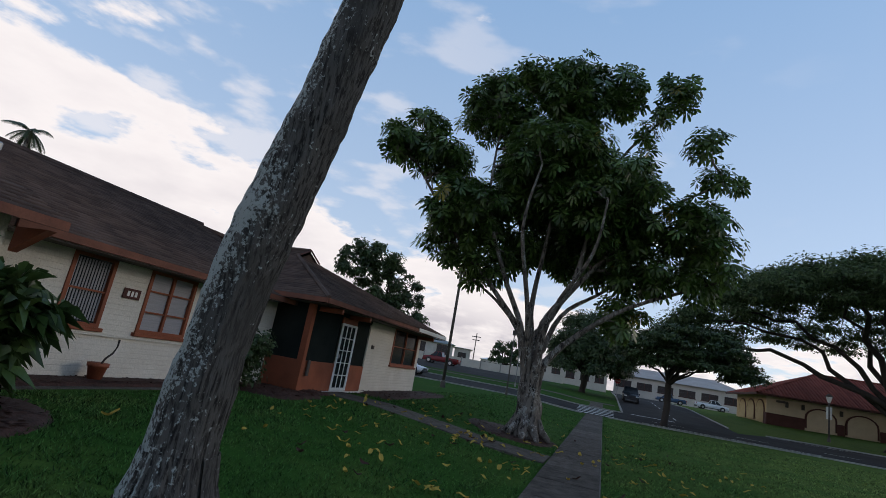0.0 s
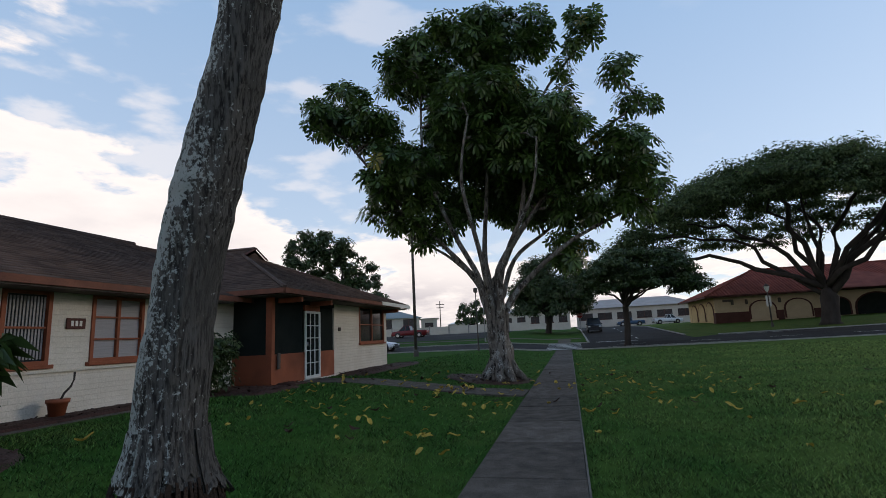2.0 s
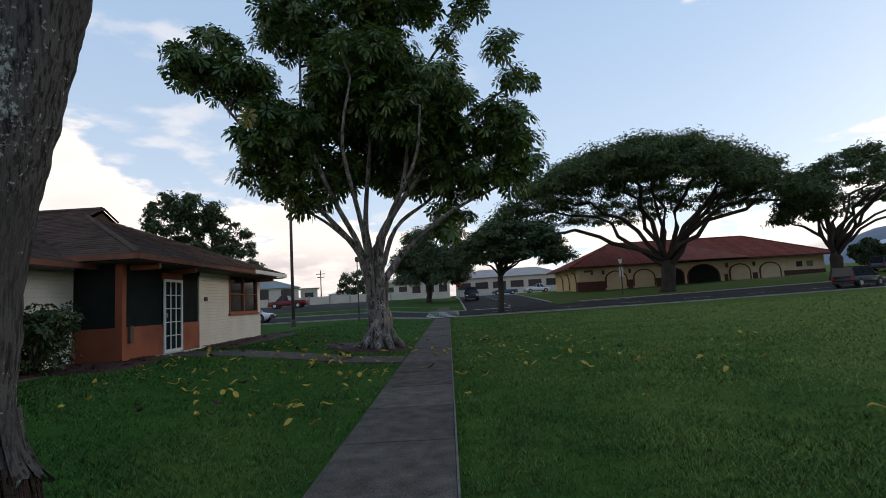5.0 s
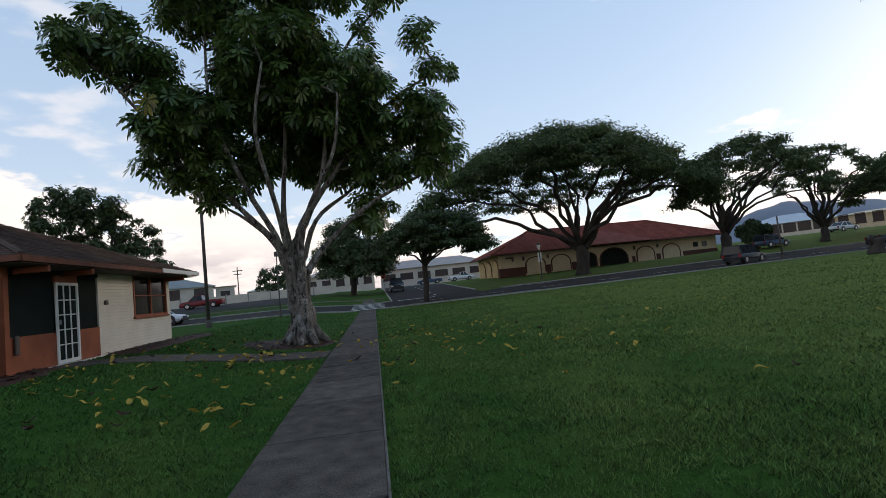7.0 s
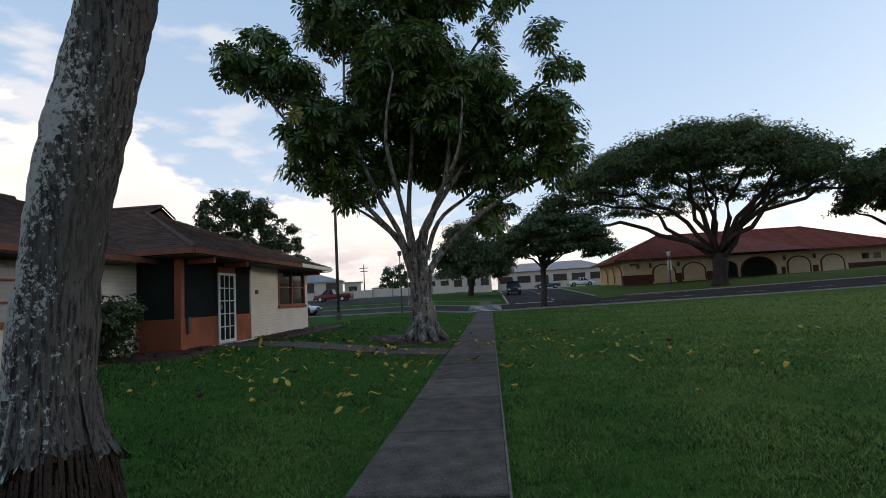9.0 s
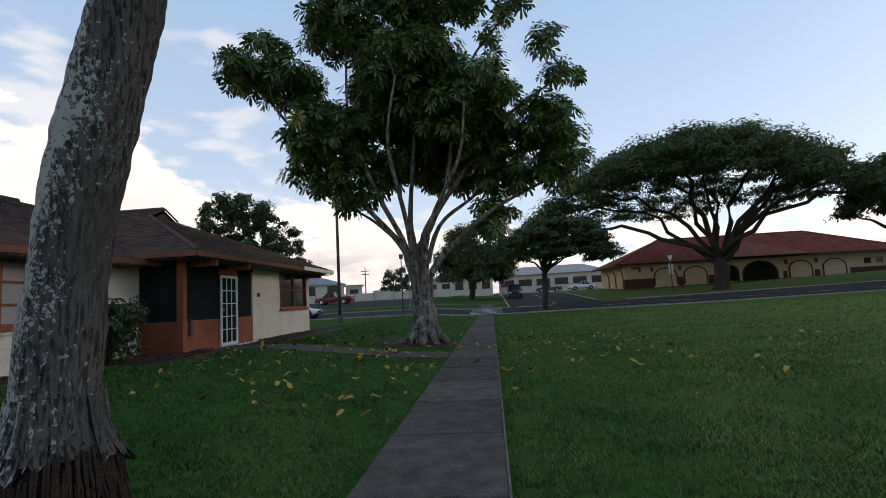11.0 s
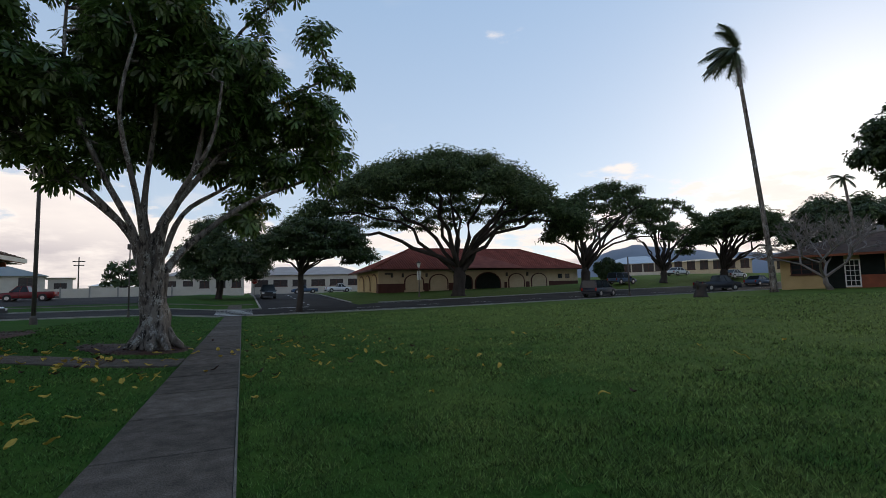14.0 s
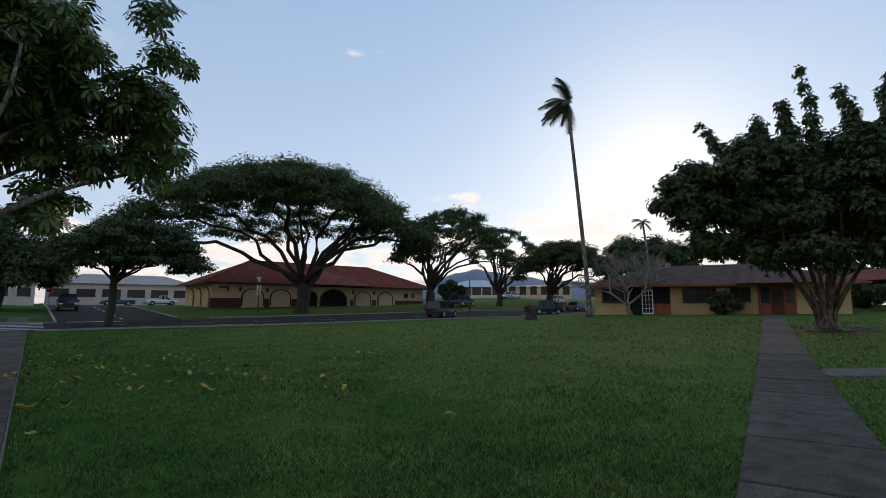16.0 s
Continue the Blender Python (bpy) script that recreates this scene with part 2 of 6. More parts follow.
M_PALELEAF = leafy("yellowing_leaves", (0.16, 0.16, 0.02), (0.24, 0.17, 0.02), 0.35, 0.5)
M_YELLOW = leafy("fallen_leaves", (0.56, 0.40, 0.07), (0.36, 0.23, 0.05), 0.1, 0.7, 0.5, 0.2)

def barky(name, base, dark, lichen, amount=0.5, grain=14.0, along=1.3, west=0.0, patch=0.9, speck=26.0):
    """Bark: long fissures, blotches, and patches of pale lichen, thicker towards -x where asked."""
    m = bpy.data.materials.new(name)
    m.use_nodes = True
    n, l = m.node_tree.nodes, m.node_tree.links
    b = n["Principled BSDF"]
    b.inputs["Specular IOR Level"].default_value = 0.15
    b.inputs["Roughness"].default_value = 0.95
    tc = n.new("ShaderNodeTexCoord")

    def nz(scale, stretch, detail=6.0, rough=0.6):
        mp = n.new("ShaderNodeMapping")
        mp.inputs["Scale"].default_value = stretch
        l.new(tc.outputs["Object"], mp.inputs["Vector"])
        t = n.new("ShaderNodeTexNoise")
        t.inputs["Scale"].default_value = scale
        t.inputs["Detail"].default_value = detail
        t.inputs["Roughness"].default_value = rough
        l.new(mp.outputs[0], t.inputs["Vector"])
        return t.outputs["Fac"]

    def ramp(v, a, c):
        r = n.new("ShaderNodeMapRange")
        r.interpolation_type = "SMOOTHSTEP"
        r.inputs["From Min"].default_value = a
        r.inputs["From Max"].default_value = c
        l.new(v, r.inputs["Value"])
        return r.outputs[0]

    def mix(f, a, c):
        x = n.new("ShaderNodeMix")
        x.data_type = "RGBA"
        l.new(f, x.inputs["Factor"])
        for key, v in (("A", a), ("B", c)):
            if isinstance(v, tuple):
                x.inputs[key].default_value = (*v, 1)
            else:
                l.new(v, x.inputs[key])
        return x.outputs["Result"]

    fis = nz(grain, (1, 1, along / grain * 1.2), 5.0, 0.65)
    blot = nz(2.2, (1, 1, 0.6))
    c = mix(ramp(fis, 0.38, 0.56), dark, base)
    c = mix(ramp(blot, 0.45, 0.7), c, tuple(q * 0.62 for q in base))
    big, fine = nz(3.2, (1, 1, 0.7), 3.0), nz(speck, (1, 1, 0.8), 5.0, 0.75)
    add = n.new("ShaderNodeMath")
    add.operation = "MULTIPLY_ADD"
    l.new(big, add.inputs[0])
    add.inputs[1].default_value = patch
    l.new(fine, add.inputs[2])
    last = add.outputs[0]
    if west:
        sp = n.new("ShaderNodeSeparateXYZ")
        g = n.new("ShaderNodeNewGeometry")
        l.new(g.outputs["Normal"], sp.inputs[0])
        w = n.new("ShaderNodeMath")
        w.operation = "MULTIPLY_ADD"
        l.new(sp.outputs[0], w.inputs[0])
        w.inputs[1].default_value = -west
        l.new(last, w.inputs[2])
        last = w.outputs[0]
    lo = 0.67 + 0.5 * patch - 0.3 * amount
    c = mix(ramp(last, lo, lo + 0.07), c, lichen)
    l.new(c, b.inputs["Base Color"])
    h = n.new("ShaderNodeMath")
    h.operation = "MULTIPLY_ADD"
    l.new(fine, h.inputs[0])
    h.inputs[1].default_value = 0.35
    l.new(fis, h.inputs[2])
    bp = n.new("ShaderNodeBump")
    bp.inputs["Strength"].default_value = 1.0
    bp.inputs["Distance"].default_value = 0.035
    l.new(h.outputs[0], bp.inputs["Height"])
    l.new(bp.outputs[0], b.inputs["Normal"])
    return m


M_BARK = barky("pale_fissured_bark", (0.17, 0.145, 0.125), (0.022, 0.018, 0.016), (0.30, 0.29, 0.27), 0.33, 9.0, 2.2)
M_TANBARK = barky("tan_fluted_bark", (0.135, 0.105, 0.08), (0.03, 0.023, 0.018), (0.2, 0.17, 0.14), 0.3, 12.0, 2.0)
M_PALMBARK = barky("lichened_palm_bark", (0.105, 0.098, 0.09), (0.022, 0.019, 0.018), (0.36, 0.38, 0.36), 0.60, 46.0, 4.2, 0.15, 0.45, 34.0)
M_ROOT = material("fibrous_roots", (0.04, 0.024, 0.016), (0.02, 0.012, 0.009), scale=12, bump=1.0, bump_scale=50, rough=1.0)


# ---- building helpers ----
RNG = random.Random(11)
NP = np.random.RandomState(5)


def sm(t):
    t = min(1.0, max(0.0, t))
    return t * t * (3 - 2 * t)


def land(x, y):
    """Height of the ground: a rise to the house on the west, a long slope to the east and beyond the road."""
    z = 0.0
    if x < 0:
        z += (0.47 - 0.14 * sm((y - 24) / 18)) * sm((-x - 1.3) / 5.6)
    else:
        z += min(x, 90) * (0.013 + 0.012 * sm((x - 5) / 35)) * (1 - 0.48 * sm((y - 26) / 17))
    if y > 50 and x > 25:
        z += (min(x, 75) - 25) * 0.028 * sm((y - 50) / 18) * (1 - 0.85 * sm((y - 67) / 8) * (1 - sm((x - 60) / 14)))
    if y > 43:
        z += 0.042 * (min(y, 82) - 43) + 0.012 * max(0, min(y, 200) - 82)
    return z


def obj(name, bm, mat, parent=None, label="", smooth=False):
    me = bpy.data.meshes.new(name)
    bm.to_mesh(me)
    bm.free()
    for m in mat if isinstance(mat, (list, tuple)) else [mat]:
        me.materials.append(m)
    if smooth:
        for p in me.polygons:
            p.use_smooth = True
    ob = new(name, me)
    ob.parent = parent
    if label:
        ob["label"] = label
    return ob


def part(name, bm, mat, parent, label="", smooth=False):
    return obj(name, bm, mat, parent, label, smooth)


def mesh_part(name, verts, faces, mat, parent=None, label="", smooth=False):
    me = bpy.data.meshes.new(name)
    me.from_pydata(verts, [], faces)
    me.materials.append(mat)
    if smooth:
        for p in me.polygons:
            p.use_smooth = True
    ob = new(name, me)
    ob.parent = parent
    if label:
        ob["label"] = label
    return ob


def thing(name, place, label, category, group="", rz=0.0, kind=""):
    e = new(name)
    e.empty_display_size = 0.2
    e.matrix_world = pose(*place, 0, 0, rz)
    return tagged(e, label, category, group, kind)


def box(bm, x0, x1, y0, y1, z0, z1, bevel=0.0):
    m = Matrix.LocRotScale(((x0 + x1) / 2, (y0 + y1) / 2, (z0 + z1) / 2), None, (x1 - x0, y1 - y0, z1 - z0))
    r = bmesh.ops.create_cube(bm, size=1, matrix=m)
    if bevel:
        edges = list({e for v in r["verts"] for e in v.link_edges})
        bmesh.ops.bevel(bm, geom=edges, offset=bevel, segments=1, affect="EDGES")
    return bm


def boxed(*a, **k):
    return box(bmesh.new(), *a, **k)


def poly(bm, pts):
    return bm.faces.new([bm.verts.new(p) for p in pts])


def prism(bm, pts, depth):
    """A flat outline given a thickness along a vector."""
    d = Vector(depth)
    a = [bm.verts.new(p) for p in pts]
    b = [bm.verts.new(Vector(p) + d) for p in pts]
    n = len(pts)
    bm.faces.new(a)
    bm.faces.new(list(reversed(b)))
    for i in range(n):
        bm.faces.new((a[(i + 1) % n], a[i], b[i], b[(i + 1) % n]))
    bmesh.ops.recalc_face_normals(bm, faces=bm.faces)
    return bm


def tube(bm, pts, radii, sides=8, wob=0.0, cap=True):
    """A tapered tube along a line of points."""
    rings = []
    up = Vector((0.13, 0.21, 1))
    for i, p in enumerate(pts):
        p = Vector(p)
        a = Vector(pts[max(0, i - 1)])
        b = Vector(pts[min(len(pts) - 1, i + 1)])
        t = (b - a).normalized()
        u = t.cross(up if abs(t.z) < 0.95 else Vector((1, 0.2, 0))).normalized()
        v = t.cross(u)
        ring = []
        for k in range(sides):
            an = 2 * math.pi * k / sides
            d = u * math.cos(an) + v * math.sin(an)
            r = radii[i] * (1 + wob * noise.noise(p * 1.7 + d * 1.3))
            ring.append(bm.verts.new(p + d * r))
        rings.append(ring)
    for r0, r1 in zip(rings, rings[1:]):
        for k in range(sides):
            bm.faces.new((r0[k], r0[(k + 1) % sides], r1[(k + 1) % sides], r1[k]))
    if cap:
        bm.faces.new(rings[0][::-1])
        bm.faces.new(rings[-1])
    return bm


# ---- ground ----
def spaced(fine, step, far):
    a, out, d = 0.0, [], step
    while a < far:
        out.append(a)
        a += d
        if a > fine:
            d *= 1.22
    out.append(far)
    return [-v for v in out[:0:-1]] + out


gx = spaced(62, 1.0, 2600)
gy = spaced(90, 1.0, 2600)
gv = [(x, y, land(x, y) + (0.03 * noise.noise(Vector((x * 0.35, y * 0.35, 0))) if abs(x) < 60 and 2 < y < 40 and not -1.6 < x < 0.4 else 0)) for y in gy for x in gx]
nx = len(gx)
gf = [(j * nx + i, j * nx + i + 1, (j + 1) * nx + i + 1, (j + 1) * nx + i) for j in range(len(gy) - 1) for i in range(nx - 1)]
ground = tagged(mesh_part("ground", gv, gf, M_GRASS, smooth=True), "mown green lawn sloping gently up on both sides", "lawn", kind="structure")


def sheet(name, x0, x1, y0, y1, lift, mat, label, category, step=2.0, edge=None, parent=None):
    """A strip laid on the land. edge: its far side as a function of x."""
    nxs, nys = max(1, int((x1 - x0) / step)), max(1, int((y1 - y0) / step))
    v, f = [], []
    for j in range(nys + 1):
        for i in range(nxs + 1):
            x = x0 + (x1 - x0) * i / nxs
            top = edge(x) if edge else y1
            y = y0 + (top - y0) * j / nys
            v.append((x, y, land(x, y) + lift))
    for j in range(nys):
        for i in range(nxs):
            a = j * (nxs + 1) + i
            f.append((a, a + 1, a + nxs + 2, a + nxs + 1))
    ob = mesh_part(name, v, f, mat, parent, smooth=True)
    if category:
        tagged(ob, label, category, kind="structure")
    return ob


def road_far(x):
    return 51.0 + 3.5 * sm((x - 10) / 5)


sheet("road", -140, 160, 43.6, 51, 0.03, M_ASPHALT, "worn dark grey asphalt street across the lawn", "road", 2.0, road_far)
sheet("side_road", 1.8, 11.2, 50.9, 200, 0.034, M_ASPHALT, "dark grey asphalt side street running uphill", "road", 2.0)
sheet("parking_lot", -90, -9, 63, 92, 0.036, M_ASPHALT, "open dark asphalt parking lot", "parking lot", 3.0)


def strip(bm, pts, w, hgt, lift=0.0):
    """A low kerb along a line of plan points."""
    for (xa, ya), (xb, yb) in zip(pts, pts[1:]):
        d = Vector((xb - xa, yb - ya, 0))
        n = Vector((-d.y, d.x, 0)).normalized() * w / 2
        za, zb = land(xa, ya) + lift, land(xb, yb) + lift
        lo = [(xa - n.x, ya - n.y, za - 0.1), (xb - n.x, yb - n.y, zb - 0.1), (xb + n.x, yb + n.y, zb - 0.1), (xa + n.x, ya + n.y, za - 0.1)]
        hi = [(p[0], p[1], p[2] + 0.1 + hgt) for p in lo]
        vs = [bm.verts.new(p) for p in lo + hi]
        for q in ((3, 2, 1, 0), (4, 5, 6, 7), (0, 1, 5, 4), (1, 2, 6, 5), (2, 3, 7, 6), (3, 0, 4, 7)):
            bm.faces.new([vs[k] for k in q])
    return bm


def run(x0, x1, f, step=4.0):
    n = max(1, int(abs(x1 - x0) / step))
    return [(x0 + (x1 - x0) * i / n, f(x0 + (x1 - x0) * i / n)) for i in range(n + 1)]


bm = bmesh.new()
strip(bm, run(-140, -1.6, lambda x: 43.5), 0.16, 0.1)
strip(bm, run(0.4, 160, lambda x: 43.5), 0.16, 0.1)
tagged(obj("kerb", bm, M_KERB), "grey concrete kerb along the lawn", "kerb", kind="structure")
bm = bmesh.new()
strip(bm, run(-140, 1.7, lambda x: 51.1), 0.16, 0.12)
strip(bm, run(14, 160, lambda x: road_far(x) + 0.1), 0.16, 0.12)
strip(bm, [(1.7, 51.1 + k * 4) for k in range(20)], 0.16, 0.12)
strip(bm, [(11.3, 56 + k * 4) for k in range(18)], 0.16, 0.12)
tagged(obj("kerb", bm, M_KERB), "grey concrete kerb on the far side of the street", "kerb", kind="structure")

# painted road marks
crossing = thing("crosswalk", (0, 0, 0), "white painted bars of a pedestrian crossing", "crosswalk", kind="structure")
for k in range(5):
    y = 44.1 + k * 1.5
    sheet("stripe", -2.1, 0.9, y, y + 0.5, 0.042, M_LINE, "", "", 0.6, parent=crossing)
marks = thing("road_marking", (0, 0, 0), "worn white stop line and lane dashes", "road marking", kind="structure")
sheet("stripe", 2.4, 6.2, 51.2, 51.65, 0.046, M_LINE, "", "", 0.8, parent=marks)
for k in range(7):
    sheet("stripe", 6.5, 6.65, 54 + k * 5, 56 + k * 5, 0.046, M_LINE, "", "", 0.5, parent=marks)
for k in range(14):
    sheet("stripe", 4 + k * 6, 6.4 + k * 6, 47.3, 47.42, 0.046, M_LINE, "", "", 0.6, parent=marks)
sheet("stripe", 3.0, 15.0, 44.6, 44.75, 0.046, M_LINE, "", "", 0.8, parent=marks)
sheet("stripe", 14.0, 20.0, 53.2, 53.35, 0.046, M_LINE, "", "", 0.8, parent=marks)
# far pavement by the tiled building
sheet("pavement", -60, 1.2, 58.6, 60.2, 0.03, M_CONC, "pale concrete pavement beyond the street", "pavement", 2.0)
sheet("pavement", -1.3, 0.0, 51.2, 58.6, 0.034, M_CONC, "concrete footpath beyond the crossing", "pavement", 1.0)


# ---- trees ----
def wander(a, b, n, amount, rng):
    a, b = Vector(a), Vector(b)
    L = (b - a).length
    out = []
    for i in range(n + 1):
        t = i / n
        p = a.lerp(b, t)
        w = math.sin(math.pi * t) * amount * L
        p += Vector((rng.uniform(-1, 1), rng.uniform(-1, 1), rng.uniform(-0.3, 0.8))) * w
        out.append(p)
    return out


def rosettes(centres, normals, n_leaf, length, width, droop=0.35, seed=1, fold=0.0):
    """Leaf sprays: at each centre n_leaf long leaves fan out round the normal. Returns vertices and faces."""
    r = np.random.RandomState(seed)
    C = np.repeat(np.asarray(centres, float), n_leaf, 0)
    N = np.repeat(np.asarray(normals, float), n_leaf, 0)
    N /= np.linalg.norm(N, axis=1)[:, None] + 1e-9
    m = len(C)
    rnd = r.normal(size=(m, 3))
    T = rnd - (rnd * N).sum(1)[:, None] * N
    T /= np.linalg.norm(T, axis=1)[:, None] + 1e-9
    D = T + N * r.uniform(0.0, 0.9, (m, 1))
    D /= np.linalg.norm(D, axis=1)[:, None]
    S = np.cross(D, N)
    S /= np.linalg.norm(S, axis=1)[:, None] + 1e-9
    L = (length * r.uniform(0.65, 1.2, (m, 1)))
    Wd = (width * r.uniform(0.7, 1.2, (m, 1)))
    dn = np.array([0, 0, -1.0])
    p0 = C
    mid = C + D * L * 0.55 - N * 0.0
    tip = C + D * L + dn * L * droop
    up = np.cross(S, D) * fold * Wd
    V = np.stack([p0, mid + S * Wd / 2 + up, tip, mid - S * Wd / 2 + up], 1).reshape(-1, 3)
    F = np.arange(m * 4).reshape(-1, 4)
    return V, F


def fans(centres, normals, n_leaf, length, width, seed=1):
    """Leaf fans: broad blunt leaflets in an even wheel round each normal, hanging a little. Returns vertices and faces."""
    r = np.random.RandomState(seed)
    N = np.asarray(normals, float) + r.normal(size=np.shape(normals)) * 0.25
    N[:, 2] += 0.3
    N /= np.linalg.norm(N, axis=1)[:, None] + 1e-9
    A = np.cross(N, r.normal(size=N.shape))
    A /= np.linalg.norm(A, axis=1)[:, None] + 1e-9
    B = np.cross(N, A)
    size = length * r.uniform(0.75, 1.2, (len(N), 1))
    V = []
    for k in range(n_leaf):
        an = 2 * math.pi * k / n_leaf + r.uniform(-0.15, 0.15, (len(N), 1))
        T = A * np.cos(an) + B * np.sin(an)
        D = T + N * r.uniform(-0.25, 0.35, (len(N), 1))
        D /= np.linalg.norm(D, axis=1)[:, None]
        S = np.cross(D, N)
        S /= np.linalg.norm(S, axis=1)[:, None] + 1e-9
        L = size * r.uniform(0.8, 1.15, (len(N), 1))
        w = width * L / length
        dn = np.array([0, 0, -1.0]) * L
        C = np.asarray(centres, float)
        V.append(np.stack([C + D * L * 0.12, C + D * L * 0.6 + S * w * 0.42 - 0.02 * N + dn * 0.06, C + D * L * 0.86 + S * w * 0.4 + dn * 0.17, C + D * L + dn * 0.25,
                           C + D * L * 0.86 - S * w * 0.4 + dn * 0.17, C + D * L * 0.6 - S * w * 0.42 - 0.02 * N + dn * 0.06], 1))
    V = np.stack(V, 1).reshape(-1, 3)
    return V, np.arange(len(V)).reshape(-1, 6)


def np_mesh(name, V, F, mat, parent=None, label=""):
    me = bpy.data.meshes.new(name)
    V, F = np.asarray(V, np.float32), np.asarray(F, np.int32)
    k = F.shape[1]
    me.vertices.add(len(V))
    me.vertices.foreach_set("co", V.ravel())
    me.loops.add(F.size)
    me.loops.foreach_set("vertex_index", F.ravel())
    me.polygons.add(len(F))
    me.polygons.foreach_set("loop_start", np.arange(0, F.size, k, dtype=np.int32))
    me.update(calc_edges=True)
    me.materials.append(mat)
    ob = new(name, me)
    ob.parent = parent
    if label:
        ob["label"] = label
    return ob


def blob_points(blobs, per_area, seed, shell=0.55, flat_under=0.0):
    """Points and outward normals scattered in the outer part of a set of ellipsoids (x, y, z, rx, ry, rz)."""
    r = np.random.RandomState(seed)
    P, N = [], []
    for b in blobs:
        c, s = np.array(b[:3]), np.array(b[3:6])
        n = int(per_area * (s[0] * s[1] + s[0] * s[2] + s[1] * s[2]) / 3 * 4 * math.pi / 3)
        d = r.normal(size=(n, 3))
        d /= np.linalg.norm(d, axis=1)[:, None]
        rad = r.uniform(shell, 1.0, (n, 1)) + r.normal(size=(n, 1)) * 0.06
        if flat_under:
            d[:, 2] = np.where(d[:, 2] < -flat_under, -flat_under * r.uniform(0, 1, n), d[:, 2])
        P.append(c + d * s * rad)
        N.append(d / s + np.array([0, 0, 0.35]) / s.mean())
    return np.concatenate(P), np.concatenate(N)


def far_point(az, d, el=None, z=None):
    """A place by its bearing from the path's start, its distance and its elevation or height."""
    a = radians(az)
    x, y = d * math.sin(a), d * math.cos(a)
    if el is not None:
        z = 1.5 + d * math.tan(radians(el))
    return Vector((x, y, land(x, y) if z is None else z))


def nearest_on(lines, c, lowest=0.25):
    """The point on a set of limb lines, past their lower part, best suited to carry a branch to c."""
    best = None
    for line, r in lines:
        n = len(line)
        for i in range(int(n * lowest), n):
            d = (line[i] - c).length + max(0, line[i].z - c.z) * 0.6
            if best is None or d < best[0]:
                best = (d, line[i], r * (1 - 0.8 * i / n))
    return best


def glide(pts, n):
    """A smooth line through points, n steps to each stretch."""
    pts = [Vector(p) for p in pts]
    out = []
    for i in range(len(pts) - 1):
        a, b, c, d = pts[max(0, i - 1)], pts[i], pts[i + 1], pts[min(len(pts) - 1, i + 2)]
        for k in range(n):
            t = k / n
            out.append(0.5 * (2 * b + (c - a) * t + (2 * a - 5 * b + 4 * c - d) * t * t + (3 * b - a - 3 * c + d) * t ** 3))
    return out + [pts[-1]]


def clumps(lobes, gap, r0, r1, rng, flat=0.8, tries=900):
    """Leaf clumps packed into lobes (centre, half sizes), no two nearer than gap."""
    out = []
    for c, h in lobes:
        for _ in range(tries):
            u = Vector((rng.uniform(-1, 1), rng.uniform(-1, 1), rng.uniform(-1, 1)))
            if u.length > 1:
                continue
            r = rng.uniform(r0, r1)
            p = Vector(c) + Vector((u.x * max(0.05, h[0] - r * 0.7), u.y * max(0.05, h[1] - r * 0.7), u.z * max(0.05, h[2] - r * 0.6)))
            if all((p - Vector(q[:3])).length > gap for q in out):
                out.append((*p, r, r, r * flat))
    return out


